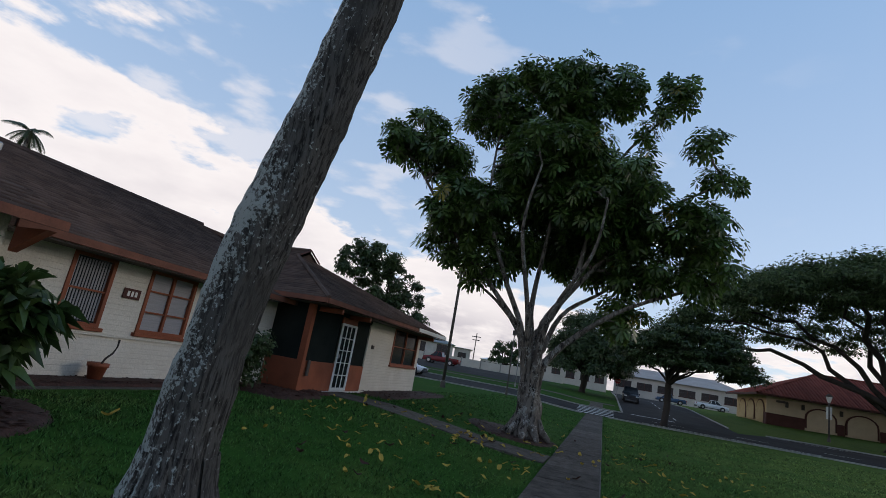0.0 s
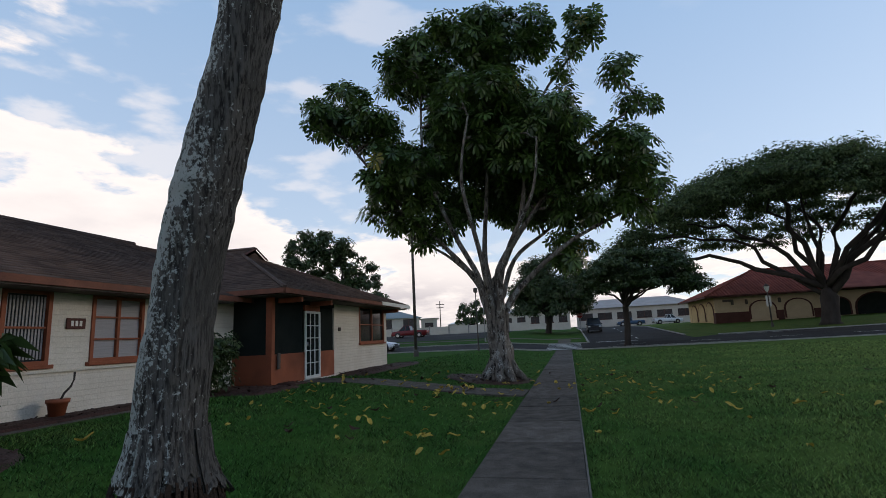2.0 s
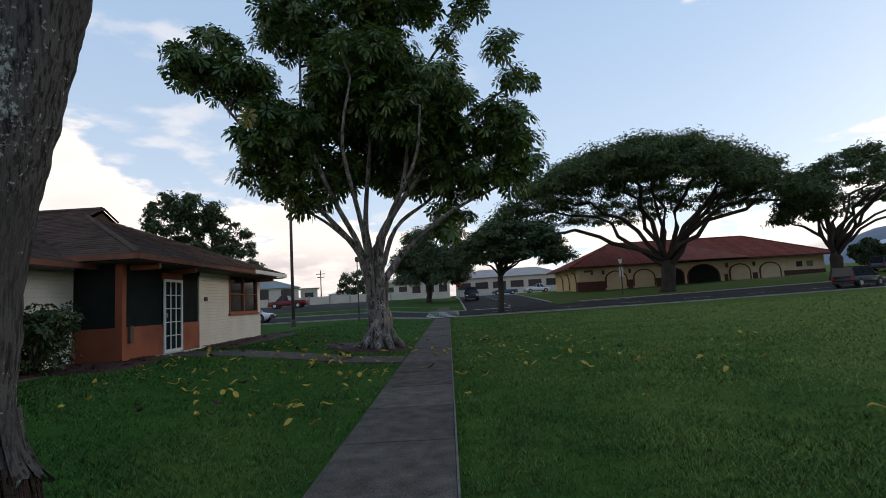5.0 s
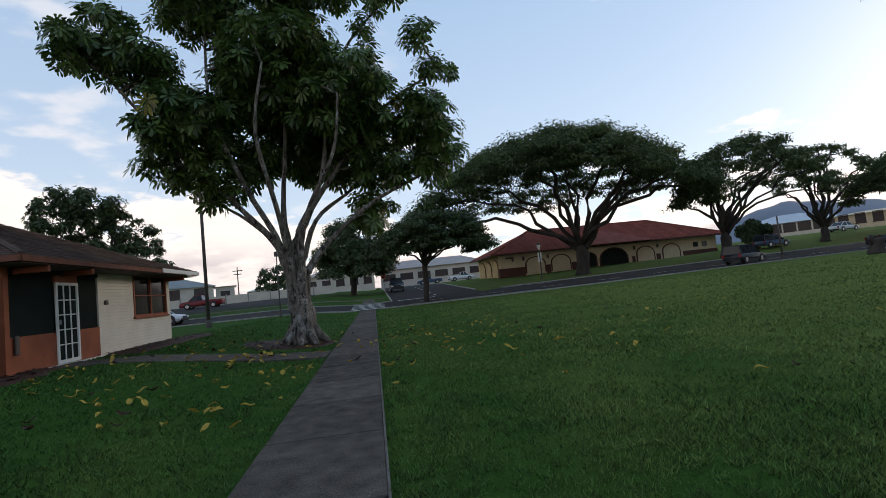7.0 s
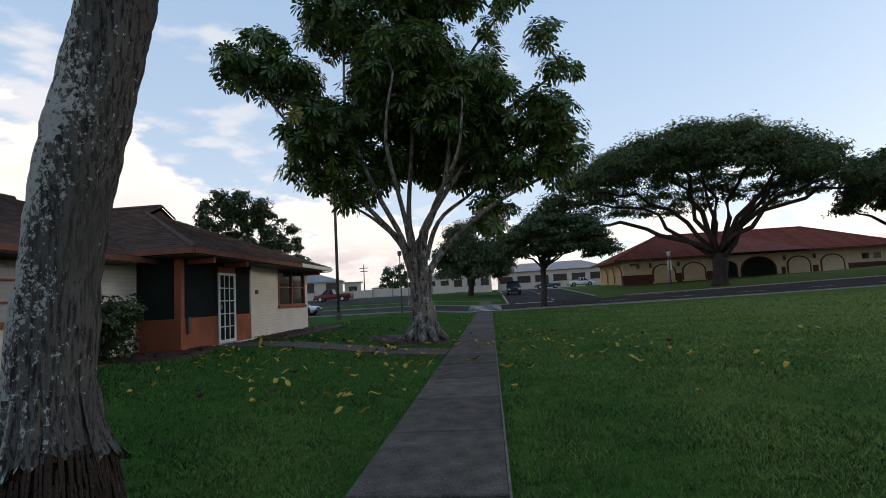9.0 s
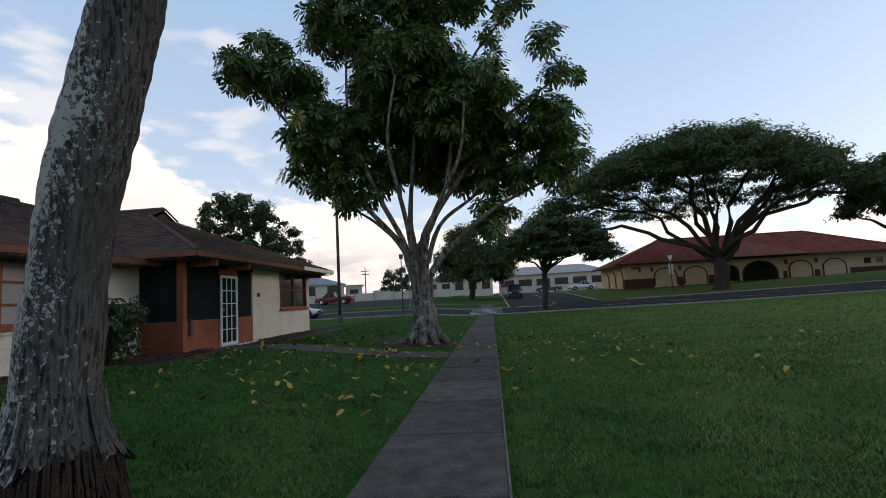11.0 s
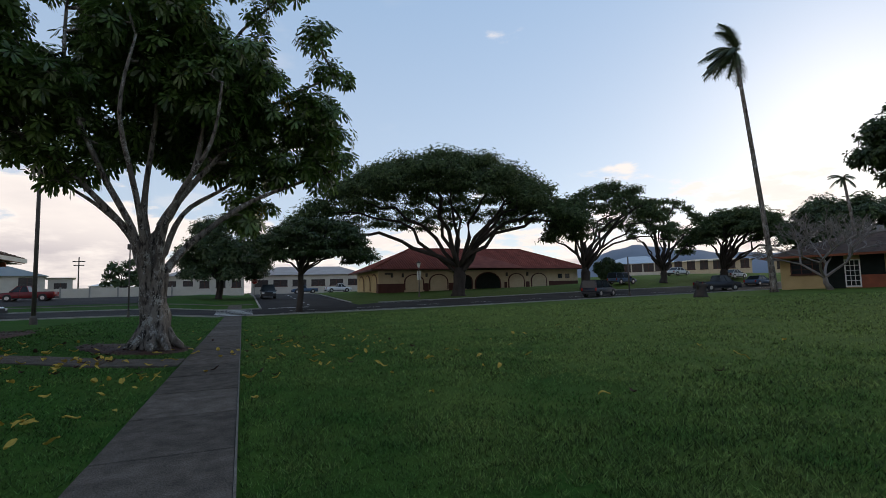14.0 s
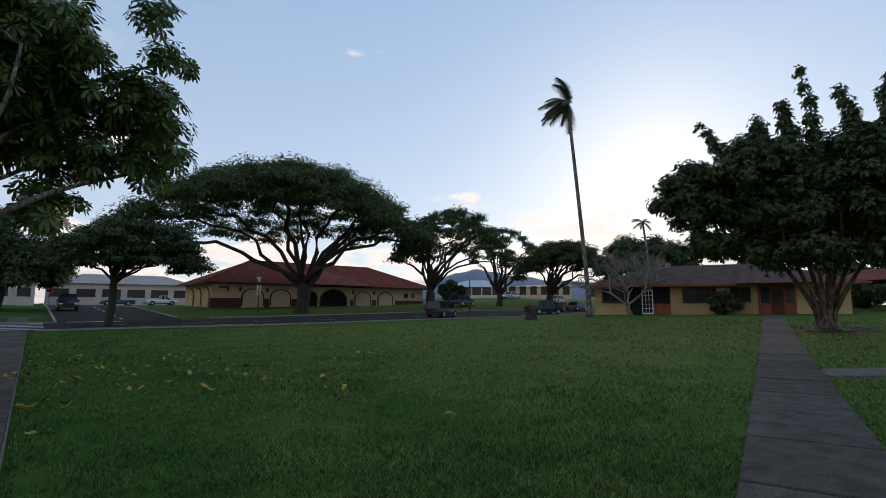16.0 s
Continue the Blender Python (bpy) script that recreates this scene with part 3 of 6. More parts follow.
def grow(tree, base, trunk_pts, trunk_r, forks, blobs, limb_r, leaf_mat, bark_mat, per_area, n_leaf, length, width, seed, droop=0.35, shell=0.5, flat_under=0.0, twig=3, sides=12, limb_wander=0.07, crown_label="", fan=False, arch=0.10, low_forks=2, stems=()):
    """A tree: trunk, main limbs, branches to every clump, twigs, and a crown of leaves. Places are in the world; base is the thing's place."""
    rng = random.Random(seed)
    back = Matrix.Translation(-Vector(base))
    b = bmesh.new()
    tube(b, [back @ Vector(p) for p in trunk_pts], trunk_r, sides, 0.3)
    part("trunk", b, bark_mat, tree, smooth=True)
    lines = []
    top = Vector(trunk_pts[-1])
    for k, t in enumerate(forks):
        i = len(trunk_pts) - 1 - k % low_forks
        s = Vector(trunk_pts[i])
        line = wander(s, t, 8, limb_wander, rng)
        # limbs leave steeply and bend out
        line = [p + Vector((0, 0, arch * (Vector(t) - s).length * math.sin(math.pi * j / 8))) for j, p in enumerate(line)]
        rr = limb_r * rng.uniform(0.7, 1.1)
        b = bmesh.new()
        tube(b, [back @ p for p in line], [rr * (1 - 0.8 * j / 8) + 0.015 for j in range(9)], 8, 0.25)
        part("limb", b, bark_mat, tree, smooth=True)
        lines.append((line, rr))
    for pts, r0, r1 in stems:
        line = glide(pts, 5)
        m = len(line) - 1
        b = bmesh.new()
        tube(b, [back @ p for p in line], [r0 + (r1 - r0) * (j / m) ** 0.8 for j in range(m + 1)], 10, 0.3)
        part("limb", b, bark_mat, tree, smooth=True)
        lines.append((line, r0))
    b = bmesh.new()
    grown = list(lines)
    for c in blobs:
        c0 = Vector(c[:3])
        d, s, r = nearest_on(grown, c0)
        if d > 0.3:
            line = wander(s, c0, 5, 0.1, rng)
            r = max(0.02, min(r, limb_r * 0.4))
            tube(b, [back @ p for p in line], [r * (1 - 0.75 * j / 5) + 0.006 for j in range(6)], 6, 0.2)
            grown.append((line, r))
        for q in range(twig):
            v = Vector((rng.gauss(0, 1), rng.gauss(0, 1), rng.gauss(0.2, 0.8))).normalized()
            e = c0 + Vector((v.x * c[3], v.y * c[4], v.z * c[5])) * 0.9
            tube(b, [back @ p for p in wander(c0, e, 3, 0.08, rng)], [limb_r * 0.10 + 0.006, limb_r * 0.07 + 0.005, limb_r * 0.04 + 0.004, 0.005], 5, 0, False)
    part("branchwork", b, bark_mat, tree, smooth=True)["kind"] = "stuff"
    P, N = blob_points(blobs, per_area, seed, shell, flat_under)
    P = P - np.array(base)
    V, F = fans(P, N, n_leaf, length, width, seed) if fan else rosettes(P, N, n_leaf, length, width, droop, seed)
    np_mesh("crown", V, F, leaf_mat, tree, crown_label)
    return tree


# the broad-leaved tree beside the path
TB = Vector((-2.35, 17.0, land(-2.35, 17.0)))
octo = thing("umbrella_tree", TB, "broad multi-stemmed umbrella tree with glossy green leaf fans", "tree")
rng = random.Random(3)


def tree_pt(az, el, dd=0.0):
    return far_point(az, 17.1 + dd, el)


# lobes of its crown: bearing, elevation, depth behind the trunk, half width, half depth, half height
LOBES = ((-27.2, 24.6, 0.0, 0.95, 1.2, 0.9), (-24.6, 27.2, 0.2, 0.9, 1.0, 0.8), (-22.0, 24.0, 0.0, 1.4, 1.4, 1.0), (-16.2, 29.8, 0.3, 1.6, 1.7, 1.6), (-12.5, 33.2, 0.4, 1.0, 1.1, 0.8), (-7.2, 31.6, 0.3, 1.6, 2.0, 1.8),
         (-1.6, 32.2, 0.6, 1.0, 1.4, 1.1), (4.3, 32.0, 0.0, 0.95, 0.9, 1.1), (1.4, 28.0, 0.4, 0.8, 1.0, 0.6), (7.8, 27.6, 0.2, 0.7, 0.7, 0.5), (9.8, 24.2, 0.0, 0.8, 0.8, 0.65), (7.2, 18.6, 0.2, 1.5, 1.7, 1.4), (10.2, 15.4, 0.2, 0.7, 0.8, 0.6),
         (8.0, 13.6, 0.4, 1.1, 1.1, 0.6), (-8.5, 23.4, 0.3, 2.6, 3.2, 2.0), (-2.5, 20.5, 0.4, 2.6, 3.2, 2.2), (-17.4, 19.0, 0.0, 1.8, 2.2, 1.5), (-20.6, 15.4, 0.2, 0.8, 0.9, 0.8), (-16.0, 13.4, 0.3, 1.5, 1.5, 1.1),
         (-4.0, 15.0, 1.6, 2.2, 1.8, 1.1), (1.8, 14.2, 0.6, 1.5, 1.8, 0.9), (0.6, 9.2, 1.1, 1.0, 1.1, 1.0), (-10.5, 15.0, 1.4, 1.5, 1.6, 1.0))
blobs = clumps([(tree_pt(az, el, dd), (w, q, h)) for az, el, dd, w, q, h in LOBES], 0.66, 0.36, 0.82, rng)
STEMS = (
    (((-8.46, -2.6, 0.00), (-8.7, 1.6, 0), (-9.3, 4.2, 0), (-10.2, 6.6, 0), (-14.0, 11.0, 0), (-19.0, 16.0, 0), (-26.0, 24.0, 0)), 0.2, 0.035),
    (((-8.39, -2.6, -0.05), (-8.6, 2.0, -0.1), (-9.9, 7.0, -0.2), (-12.4, 12.0, -0.5), (-15.5, 20.0, -0.8), (-15.5, 28.5, 0)), 0.16, 0.03),
    (((-8.11, -2.6, 0.05), (-8.2, 1.8, 0.1), (-8.7, 6.5, 0.2), (-8.9, 10.5, 0), (-8.0, 20.4, -0.3), (-9.0, 30.0, 0)), 0.19, 0.035),
    (((-7.83, -2.6, 0.00), (-7.8, 2.2, 0), (-7.9, 6.5, 0), (-5.2, 11.0, 0), (-1.9, 15.0, 0), (3.0, 20.2, 0), (9.6, 23.6, 0)), 0.19, 0.03),
    (((-7.62, -2.6, -0.10), (-7.5, 2.0, -0.2), (-7.2, 7.0, -0.4), (-4.6, 13.0, -0.6), (-3.4, 19.0, -0.6), (-1.0, 26.0, 0), (4.4, 30.8, 0)), 0.17, 0.03),
    (((-7.41, -2.6, 0.00), (-7.2, 1.5, 0), (-6.4, 3.8, 0), (-3.6, 6.8, 0.2), (1.0, 10.2, 0.2), (6.4, 12.6, 0.2), (10.0, 14.0, 0.2)), 0.18, 0.03),
    (((-7.69, -2.6, 0.15), (-7.6, 2.0, 0.3), (-5.6, 8.5, 0.9), (-1.0, 12.0, 1.8), (4.0, 17.0, 2.4)), 0.15, 0.03),
    (((-8.18, -2.6, -0.10), (-8.3, 2.0, -0.2), (-9.6, 10.0, -1.0), (-11.2, 18.0, -2.0), (-10.0, 25.0, -2.2)), 0.14, 0.03),
    (((-7.83, -2.6, -0.15), (-7.8, 2.0, -0.3), (-6.6, 9.0, -1.0), (-3.0, 16.0, -2.2), (-2.0, 22.0, -2.6)), 0.13, 0.03),
    (((-10.6, 7.2, 0), (-13.5, 9.6, 0.2), (-17.0, 11.6, 0.3)), 0.08, 0.03),
)
grow(octo, TB, [TB + Vector(p) for p in ((0, 0, -0.1), (0, 0, 0.15), (0.04, 0, 0.5), (0.02, 0.02, 1.0), (-0.03, 0.0, 1.4), (-0.08, 0, 1.8), (-0.1, 0, 2.1), (-0.12, 0, 2.5))],
     [0.62, 0.50, 0.43, 0.39, 0.35, 0.31, 0.24, 0.08], [], blobs, 0.16, M_LEAF, M_BARK, 19, 9, 0.31, 0.10, 21, shell=0.3, fan=True, sides=18, twig=2,
     stems=[([tree_pt(*q) for q in pts], r0, r1) for pts, r0, r1 in STEMS], crown_label="glossy dark green leaf fans with a few yellowing")


YP, YN = blob_points(blobs[::5], 1.3, 99, 0.8)
YV, YF = fans(YP - np.array(TB), YN, 9, 0.3, 0.1, 98)
np_mesh("yellow_foliage", YV, YF, M_PALELEAF, octo, "yellowing leaf fans")["kind"] = "stuff"
# buttress roots at its foot
rr_ = random.Random(12)
for k in range(9):
    a = 6.283 * k / 9 + rr_.uniform(-0.25, 0.25)
    d_ = Vector((math.cos(a), math.sin(a), 0))
    L_ = rr_.uniform(0.55, 0.85)
    part("root", tube(bmesh.new(), [d_ * 0.3 + Vector((0, 0, 0.75)), d_ * 0.48 + Vector((0, 0, 0.32)), d_ * (0.35 + L_ * 0.5) + Vector((0, 0, 0.1)), d_ * L_ * 1.05 + Vector((0, 0, -0.06))], [0.1, 0.15, 0.10, 0.04], 8, 0.4), M_BARK, octo, smooth=True)


def umbrella(name, az, d, top_el, left_az, right_az, under_el, label, category, seed, trunk_r, n_blob, mat, bark, leaf, per_area, dome=0.35, fork_h=0.16, dd_depth=0.8, under=0.4, rz=0.11, levels=(1, 1, 1, 0.9), blob=0.21, round_=1.0, droop=0.0, limb=0.42, arch=0.12):
    """A wide flat-topped tree given by the bearings of its edges and the elevations of its top and underside."""
    r = random.Random(seed)
    base = far_point(az, d)
    mid = (left_az + right_az) / 2
    half = d * math.tan(radians((right_az - left_az) / 2))
    c = far_point(mid, d, z=0)
    ztop = 1.5 + d * math.tan(radians(top_el))
    zlow = 1.5 + d * math.tan(radians(under_el))
    tree = thing(name, base, label, category)
    bl = []
    guard = 0
    br = half * blob
    while len(bl) < n_blob and guard < 6000:
        guard += 1
        u = Vector((r.uniform(-1, 1), r.uniform(-1, 1), 0))
        if u.length > 1:
            continue
        edge = u.length
        z = zlow + (ztop - zlow) * (max(0, 1 - u.x * u.x * 0.92 - u.y * u.y * under) ** (0.5 * round_) * r.choice(levels)) - br * 0.55
        side = Vector((math.cos(radians(mid)), -math.sin(radians(mid)), 0))
        fwd = Vector((math.sin(radians(mid)), math.cos(radians(mid)), 0))
        p = Vector((c.x, c.y, 0)) + side * u.x * half * 0.93 + fwd * u.y * half * dd_depth
        sag = droop * (ztop - zlow) * max(0.0, edge - 0.5) * 2
        p.z = max(z, zlow - br * 0.2) - sag
        if all((Vector((p.x, p.y, p.z * 1.6)) - Vector((q[0], q[1], q[2] * 1.6))).length > br * 0.72 for q in bl):
            s = br * r.uniform(0.75, 1.2)
            bl.append((p.x, p.y, p.z, s, s, s * rz * 4.2))
    fz = base.z + (zlow - base.z) * fork_h + trunk_r
    tp = [base + Vector((0, 0, -0.2)), base + Vector((0, 0, 0.25)), base + Vector((0.1, 0, 0.5 * (fz - base.z))), Vector((base.x + 0.1, base.y, fz)), Vector((base.x, base.y, fz + trunk_r * 1.2))]
    far = sorted(bl, key=lambda q: -(Vector(q[:2]) - Vector((base.x, base.y))).length)
    picks = [Vector(q[:3]) for q in far[:: max(1, len(far) // 13)]]
    grow(tree, base, tp, [trunk_r * 1.45, trunk_r * 1.1, trunk_r * 0.95, trunk_r * 1.0, trunk_r * 0.5], picks, bl, trunk_r * limb, mat, bark, per_area, 3, leaf, leaf * 0.55, seed, 0.2, 0.25, 0.45, 4, 12, 0.07, arch=arch)
    return tree


umbrella("monkeypod_tree", 23.6, 66, 15.6, 4.5, 38.5, 7.0, "huge spreading monkeypod tree with dark umbrella crown", "tree", 31, 0.84, 210, M_LEAFM, M_BARKD, 0.34, 15, round_=1.35, droop=0.16, fork_h=0.22, limb=0.40, dd_depth=0.72, rz=0.11, blob=0.12, levels=(1, 1, 0.9, 0.84, 0.74))
umbrella("monkeypod_tree", 37.6, 72, 11.5, 33.0, 47.5, 5.0, "spreading monkeypod tree with forked dark trunk", "tree", 32, 0.62, 100, M_LEAFM, M_BARKD, 0.34, 17, round_=1.3, droop=0.12, fork_h=0.28, limb=0.36, blob=0.15, rz=0.13, levels=(1, 1, 0.88, 0.7))
umbrella("monkeypod_tree", 45.5, 86, 9.2, 41.5, 50.5, 4.6, "monkeypod tree with open umbrella crown", "tree", 33, 0.5, 60, M_LEAFM, M_BARKD, 0.36, 16, round_=1.2, droop=0.15, blob=0.16, rz=0.13, levels=(1, 1, 0.8, 0.6))
umbrella("monkeypod_tree", 51.0, 92, 7.6, 47.0, 58.5, 3.9, "low wide monkeypod tree behind the parked cars", "tree", 34, 0.6, 90, M_LEAFM, M_BARKD, 0.4, 24, round_=1.3, droop=0.15, blob=0.17, rz=0.16, levels=(1, 1, 0.85, 0.7))
umbrella("tree", 60.0, 84, 7.8, 55.5, 66.0, 3.2, "dark leafy tree rising behind the yellow bungalow", "tree", 37, 0.5, 80, M_LEAFD, M_BARKD, 0.4, 24, fork_h=0.5, under=0.7, rz=0.22, levels=(1, 0.85, 0.65, 0.4), blob=0.19)
umbrella("poinciana_tree", 5.9, 45.5, 8.9, 0.4, 14.4, 3.5, "small dense umbrella-shaped tree on the lawn by the street", "tree", 35, 0.26, 120, M_LEAFD, M_BARKD, 0.24, 62, fork_h=0.7, under=0.5, rz=0.09, levels=(1, 0.85, 0.6, 0.4), blob=0.19)
umbrella("street_tree", -2.2, 75, 8.6, -6.6, 3.0, 2.4, "dark leafy street tree beyond the crossing", "tree", 36, 0.42, 85, M_LEAFD, M_BARKD, 0.34, 34, fork_h=0.6, under=0.9, rz=0.26, levels=(1, 0.75, 0.5, 0.2))

# dense dark tree beside the eastern path
EB = far_point(75.7, 29.0)
east = thing("banyan_tree", EB, "dense dark leafy tree with a fluted bushy trunk", "tree")
rng = random.Random(8)


def east_pt(az, el, dd=0.0):
    return far_point(az, 29.0 + dd, el)


LOBES = ((66.0, 11.4, 0, 2.2, 2.0, 2.0), (62.6, 10.6, 0.3, 0.8, 0.8, 0.55), (63.8, 12.6, 0, 0.8, 0.8, 0.5), (64.4, 8.6, 0, 1.0, 1.2, 0.8), (71.5, 12.0, 0, 3.0, 3.4, 2.5), (79.0, 11.6, 0, 3.0, 3.4, 2.6), (86.0, 11.0, 0, 2.6, 2.6, 2.6),
         (67.6, 6.6, 0, 1.8, 2.0, 1.1), (72.0, 6.0, 0, 2.0, 2.4, 1.1), (76.5, 6.0, 0, 2.4, 2.6, 1.0), (82.0, 6.4, 0, 2.4, 2.4, 1.2), (74.5, 8.8, -0.6, 3.0, 2.4, 1.2), (79.5, 8.8, -0.6, 2.4, 2.2, 1.1), (72.5, 5.0, -1.6, 1.8, 1.2, 0.8), (76.5, 5.4, -1.8, 2.2, 1.2, 0.9), (80.5, 5.2, -1.6, 2.0, 1.2, 0.9), (85.0, 6.0, -1.0, 1.8, 1.4, 1.0))
bl = clumps([(east_pt(az, el, dd), (w, q, h)) for az, el, dd, w, q, h in LOBES], 0.78, 0.6, 0.95, rng)
# upright shoots that stand out of the crown
for az0, az1, e0, e1, r0, r1 in ((76.2, 75.6, 16.0, 21.6, 0.5, 0.26), (74.2, 73.8, 16.0, 18.9, 0.5, 0.32), (79.2, 78.1, 15.5, 19.0, 0.5, 0.34), (81.4, 81.5, 15.5, 19.3, 0.55, 0.34), (68.4, 66.7, 15.6, 18.2, 0.4, 0.24),
                                 (71.6, 71.4, 15.6, 17.6, 0.6, 0.42), (85.0, 84.6, 15.0, 19.8, 0.55, 0.34), (87.8, 88.2, 14.5, 18.0, 0.55, 0.36), (64.8, 63.4, 12.6, 13.3, 0.4, 0.25)):
    for k in range(5):
        t = k / 4
        r = r0 + (r1 - r0) * t
        bl.append((*east_pt(az0 + (az1 - az0) * t + rng.uniform(-0.25, 0.25), e0 + (e1 - e0) * t), r, r, r * 1.15))
STEMS = tuple(((((75.7 + q * 0.2, -1.8, dd * 0.15), (75.7 + q * 0.35, 0.2, dd * 0.3), (75.7 + q, 3.2, dd), (75.7 + q * 1.7, 6.0, dd * 1.8), (75.7 + q * 1.9, 9.0, dd * 2))), r, 0.05)
              for q, dd, r in ((-2.3, 0, 0.15), (-1.5, -0.8, 0.13), (-0.7, 0.7, 0.16), (-0.2, -0.9, 0.13), (0.5, 0.5, 0.15), (0.9, -0.8, 0.13), (1.6, 0.3, 0.15), (2.4, -0.2, 0.13)))
grow(east, EB, [EB + Vector(p) for p in ((0, 0, -0.2), (0, 0, 0.1), (0, 0, 0.45), (0.05, 0, 0.9), (0, 0, 1.3))], [0.6, 0.42, 0.34, 0.28, 0.1], [], bl, 0.16, M_LEAFD, M_TANBARK, 66, 8, 0.2, 0.085, 23, 0.3, 0.2, twig=1,
     stems=[([east_pt(*v) for v in pts], r0, r1) for pts, r0, r1 in STEMS])

# leafy tree behind the house
HB = far_point(-24.5, 60)
back_tree = thing("tree", HB, "dark leafy tree rising behind the house roof", "tree")
rng = random.Random(9)
bl = []
for k in range(125):
    az, el = rng.uniform(-31.0, -21.0), rng.uniform(3.5, 12.4)
    if el > 12.4 - abs(az + 28.0) * 0.5 + rng.uniform(-1.0, 0.7):
        continue
    r = rng.uniform(0.5, 1.1)
    bl.append((*far_point(az, 60 + rng.uniform(-3.5, 3.5), el), r * 1.2, r * 1.2, r * 0.8))
grow(back_tree, HB, [HB + Vector(p) for p in ((0, 0, -0.2), (0, 0, 1), (0.1, 0, 3), (0, 0, 5))], [0.5, 0.4, 0.35, 0.2], [Vector(q[:3]) for q in bl[::6]], bl, 0.18, M_LEAFD, M_BARKD, 22, 5, 0.4, 0.17, 24, shell=0.1)


def palm(name, pts, radii, n_frond, length, label, seed, crown=True, wind=(0, 0, 0), mat=None):
    r = random.Random(seed)
    base = Vector(pts[0])
    tree = thing(name, base, label, "palm tree")
    b = bmesh.new()
    tube(b, [Vector(p) - base for p in pts], radii, 12, 0.12)
    part("trunk", b, mat or M_BARK, tree, smooth=True)
    top = Vector(pts[-1]) - base
    V, F = [], []
    for k in range(n_frond):
        an = 2 * math.pi * k / n_frond + r.uniform(-0.3, 0.3)
        up = r.uniform(-0.7, 1.0)
        d = Vector((math.cos(an), math.sin(an), up)).normalized() + Vector(wind)
        d.normalize()
        p = top.copy()
        v = d.copy()
        L = length * r.uniform(0.8, 1.1)
        spine = [p.copy()]
        for s in range(9):
            p = p + v * L / 9
            v = (v + Vector((wind[0] * 0.12, wind[1] * 0.12, -0.16))).normalized()
            spine.append(p.copy())
        for s in range(1, 9):
            t = (spine[s] - spine[s - 1]).normalized()
            side = t.cross(Vector((0, 0, 1))).normalized()
            for q in range(6):
                o = spine[s].lerp(spine[s - 1], q / 6)
                for sg in (-1, 1):
                    ll = L * 0.27 * math.sin(math.pi * (0.12 + 0.8 * s / 9))
                    e = o + side * sg * ll * 0.75 + t * ll * 0.5 + Vector((0, 0, -ll * 0.55))
                    w = t * 0.035 * L / 3
                    i = len(V)
                    V += [o - w, o + w, e]
                    F.append((i, i + 1, i + 2))
        for s in range(9):
            i = len(V)
            w = Vector((0, 0, 0.03))
            V += [spine[s] - w, spine[s] + w, spine[s + 1]]
            F.append((i, i + 1, i + 2))
    np_mesh("crown", [tuple(v) for v in V], F, M_FROND, tree)
    return tree


PD = 45.0
p0 = far_point(55.1, PD)
palm("coconut_palm", [p0 - Vector((0, 0, 0.1)), p0 + Vector((0, 0, 0.4)), far_point(54.9, PD, 4.0), far_point(54.3, PD, 12.0), far_point(53.85, PD, 17.5), far_point(53.45, PD, 22.3)],
     [0.34, 0.24, 0.19, 0.16, 0.15, 0.13], 24, 3.0, "tall slender coconut palm leaning in the wind", 41, wind=(-0.42, 0.56, 0.05))
p0 = far_point(-61.3, 55)
palm("palm_tree", [p0, far_point(-61.3, 55, 6), far_point(-61.4, 55, 13.7)], [0.3, 0.2, 0.16], 13, 2.3, "palm tree top showing over the house roof", 42)
p0 = far_point(-69.5, 55)
palm("palm_tree", [p0, far_point(-69.5, 55, 6), far_point(-69.5, 55, 14.6)], [0.3, 0.2, 0.16], 14, 2.6, "bushy palm top showing over the roof ridge", 46)
p0 = far_point(61.6, 75)
palm("palm_tree", [p0, far_point(61.4, 75, 5), far_point(61.0, 75, 9.3)], [0.26, 0.18, 0.14], 11, 1.9, "distant palm behind the yellow house", 43)

# leaning palm trunk close to the path
def palm_line(z):
    """Centre of the leaning trunk at a height."""
    pts = ((-2.60, 2.75, 0.0), (-2.60, 2.75, 0.9), (-2.595, 2.75, 1.2), (-2.565, 2.75, 1.6), (-2.50, 2.75, 2.1), (-2.37, 2.75, 2.7), (-2.18, 2.75, 3.45), (-1.98, 2.76, 4.4), (-1.78, 2.8, 5.4), (-1.5, 2.9, 7.0), (-1.0, 3.1, 13.0))
    for a, b in zip(pts, pts[1:]):
        if z <= b[2]:
            t = (z - a[2]) / (b[2] - a[2])
            return Vector((a[0] + (b[0] - a[0]) * t, a[1] + (b[1] - a[1]) * t, z))
    return Vector(pts[-1])


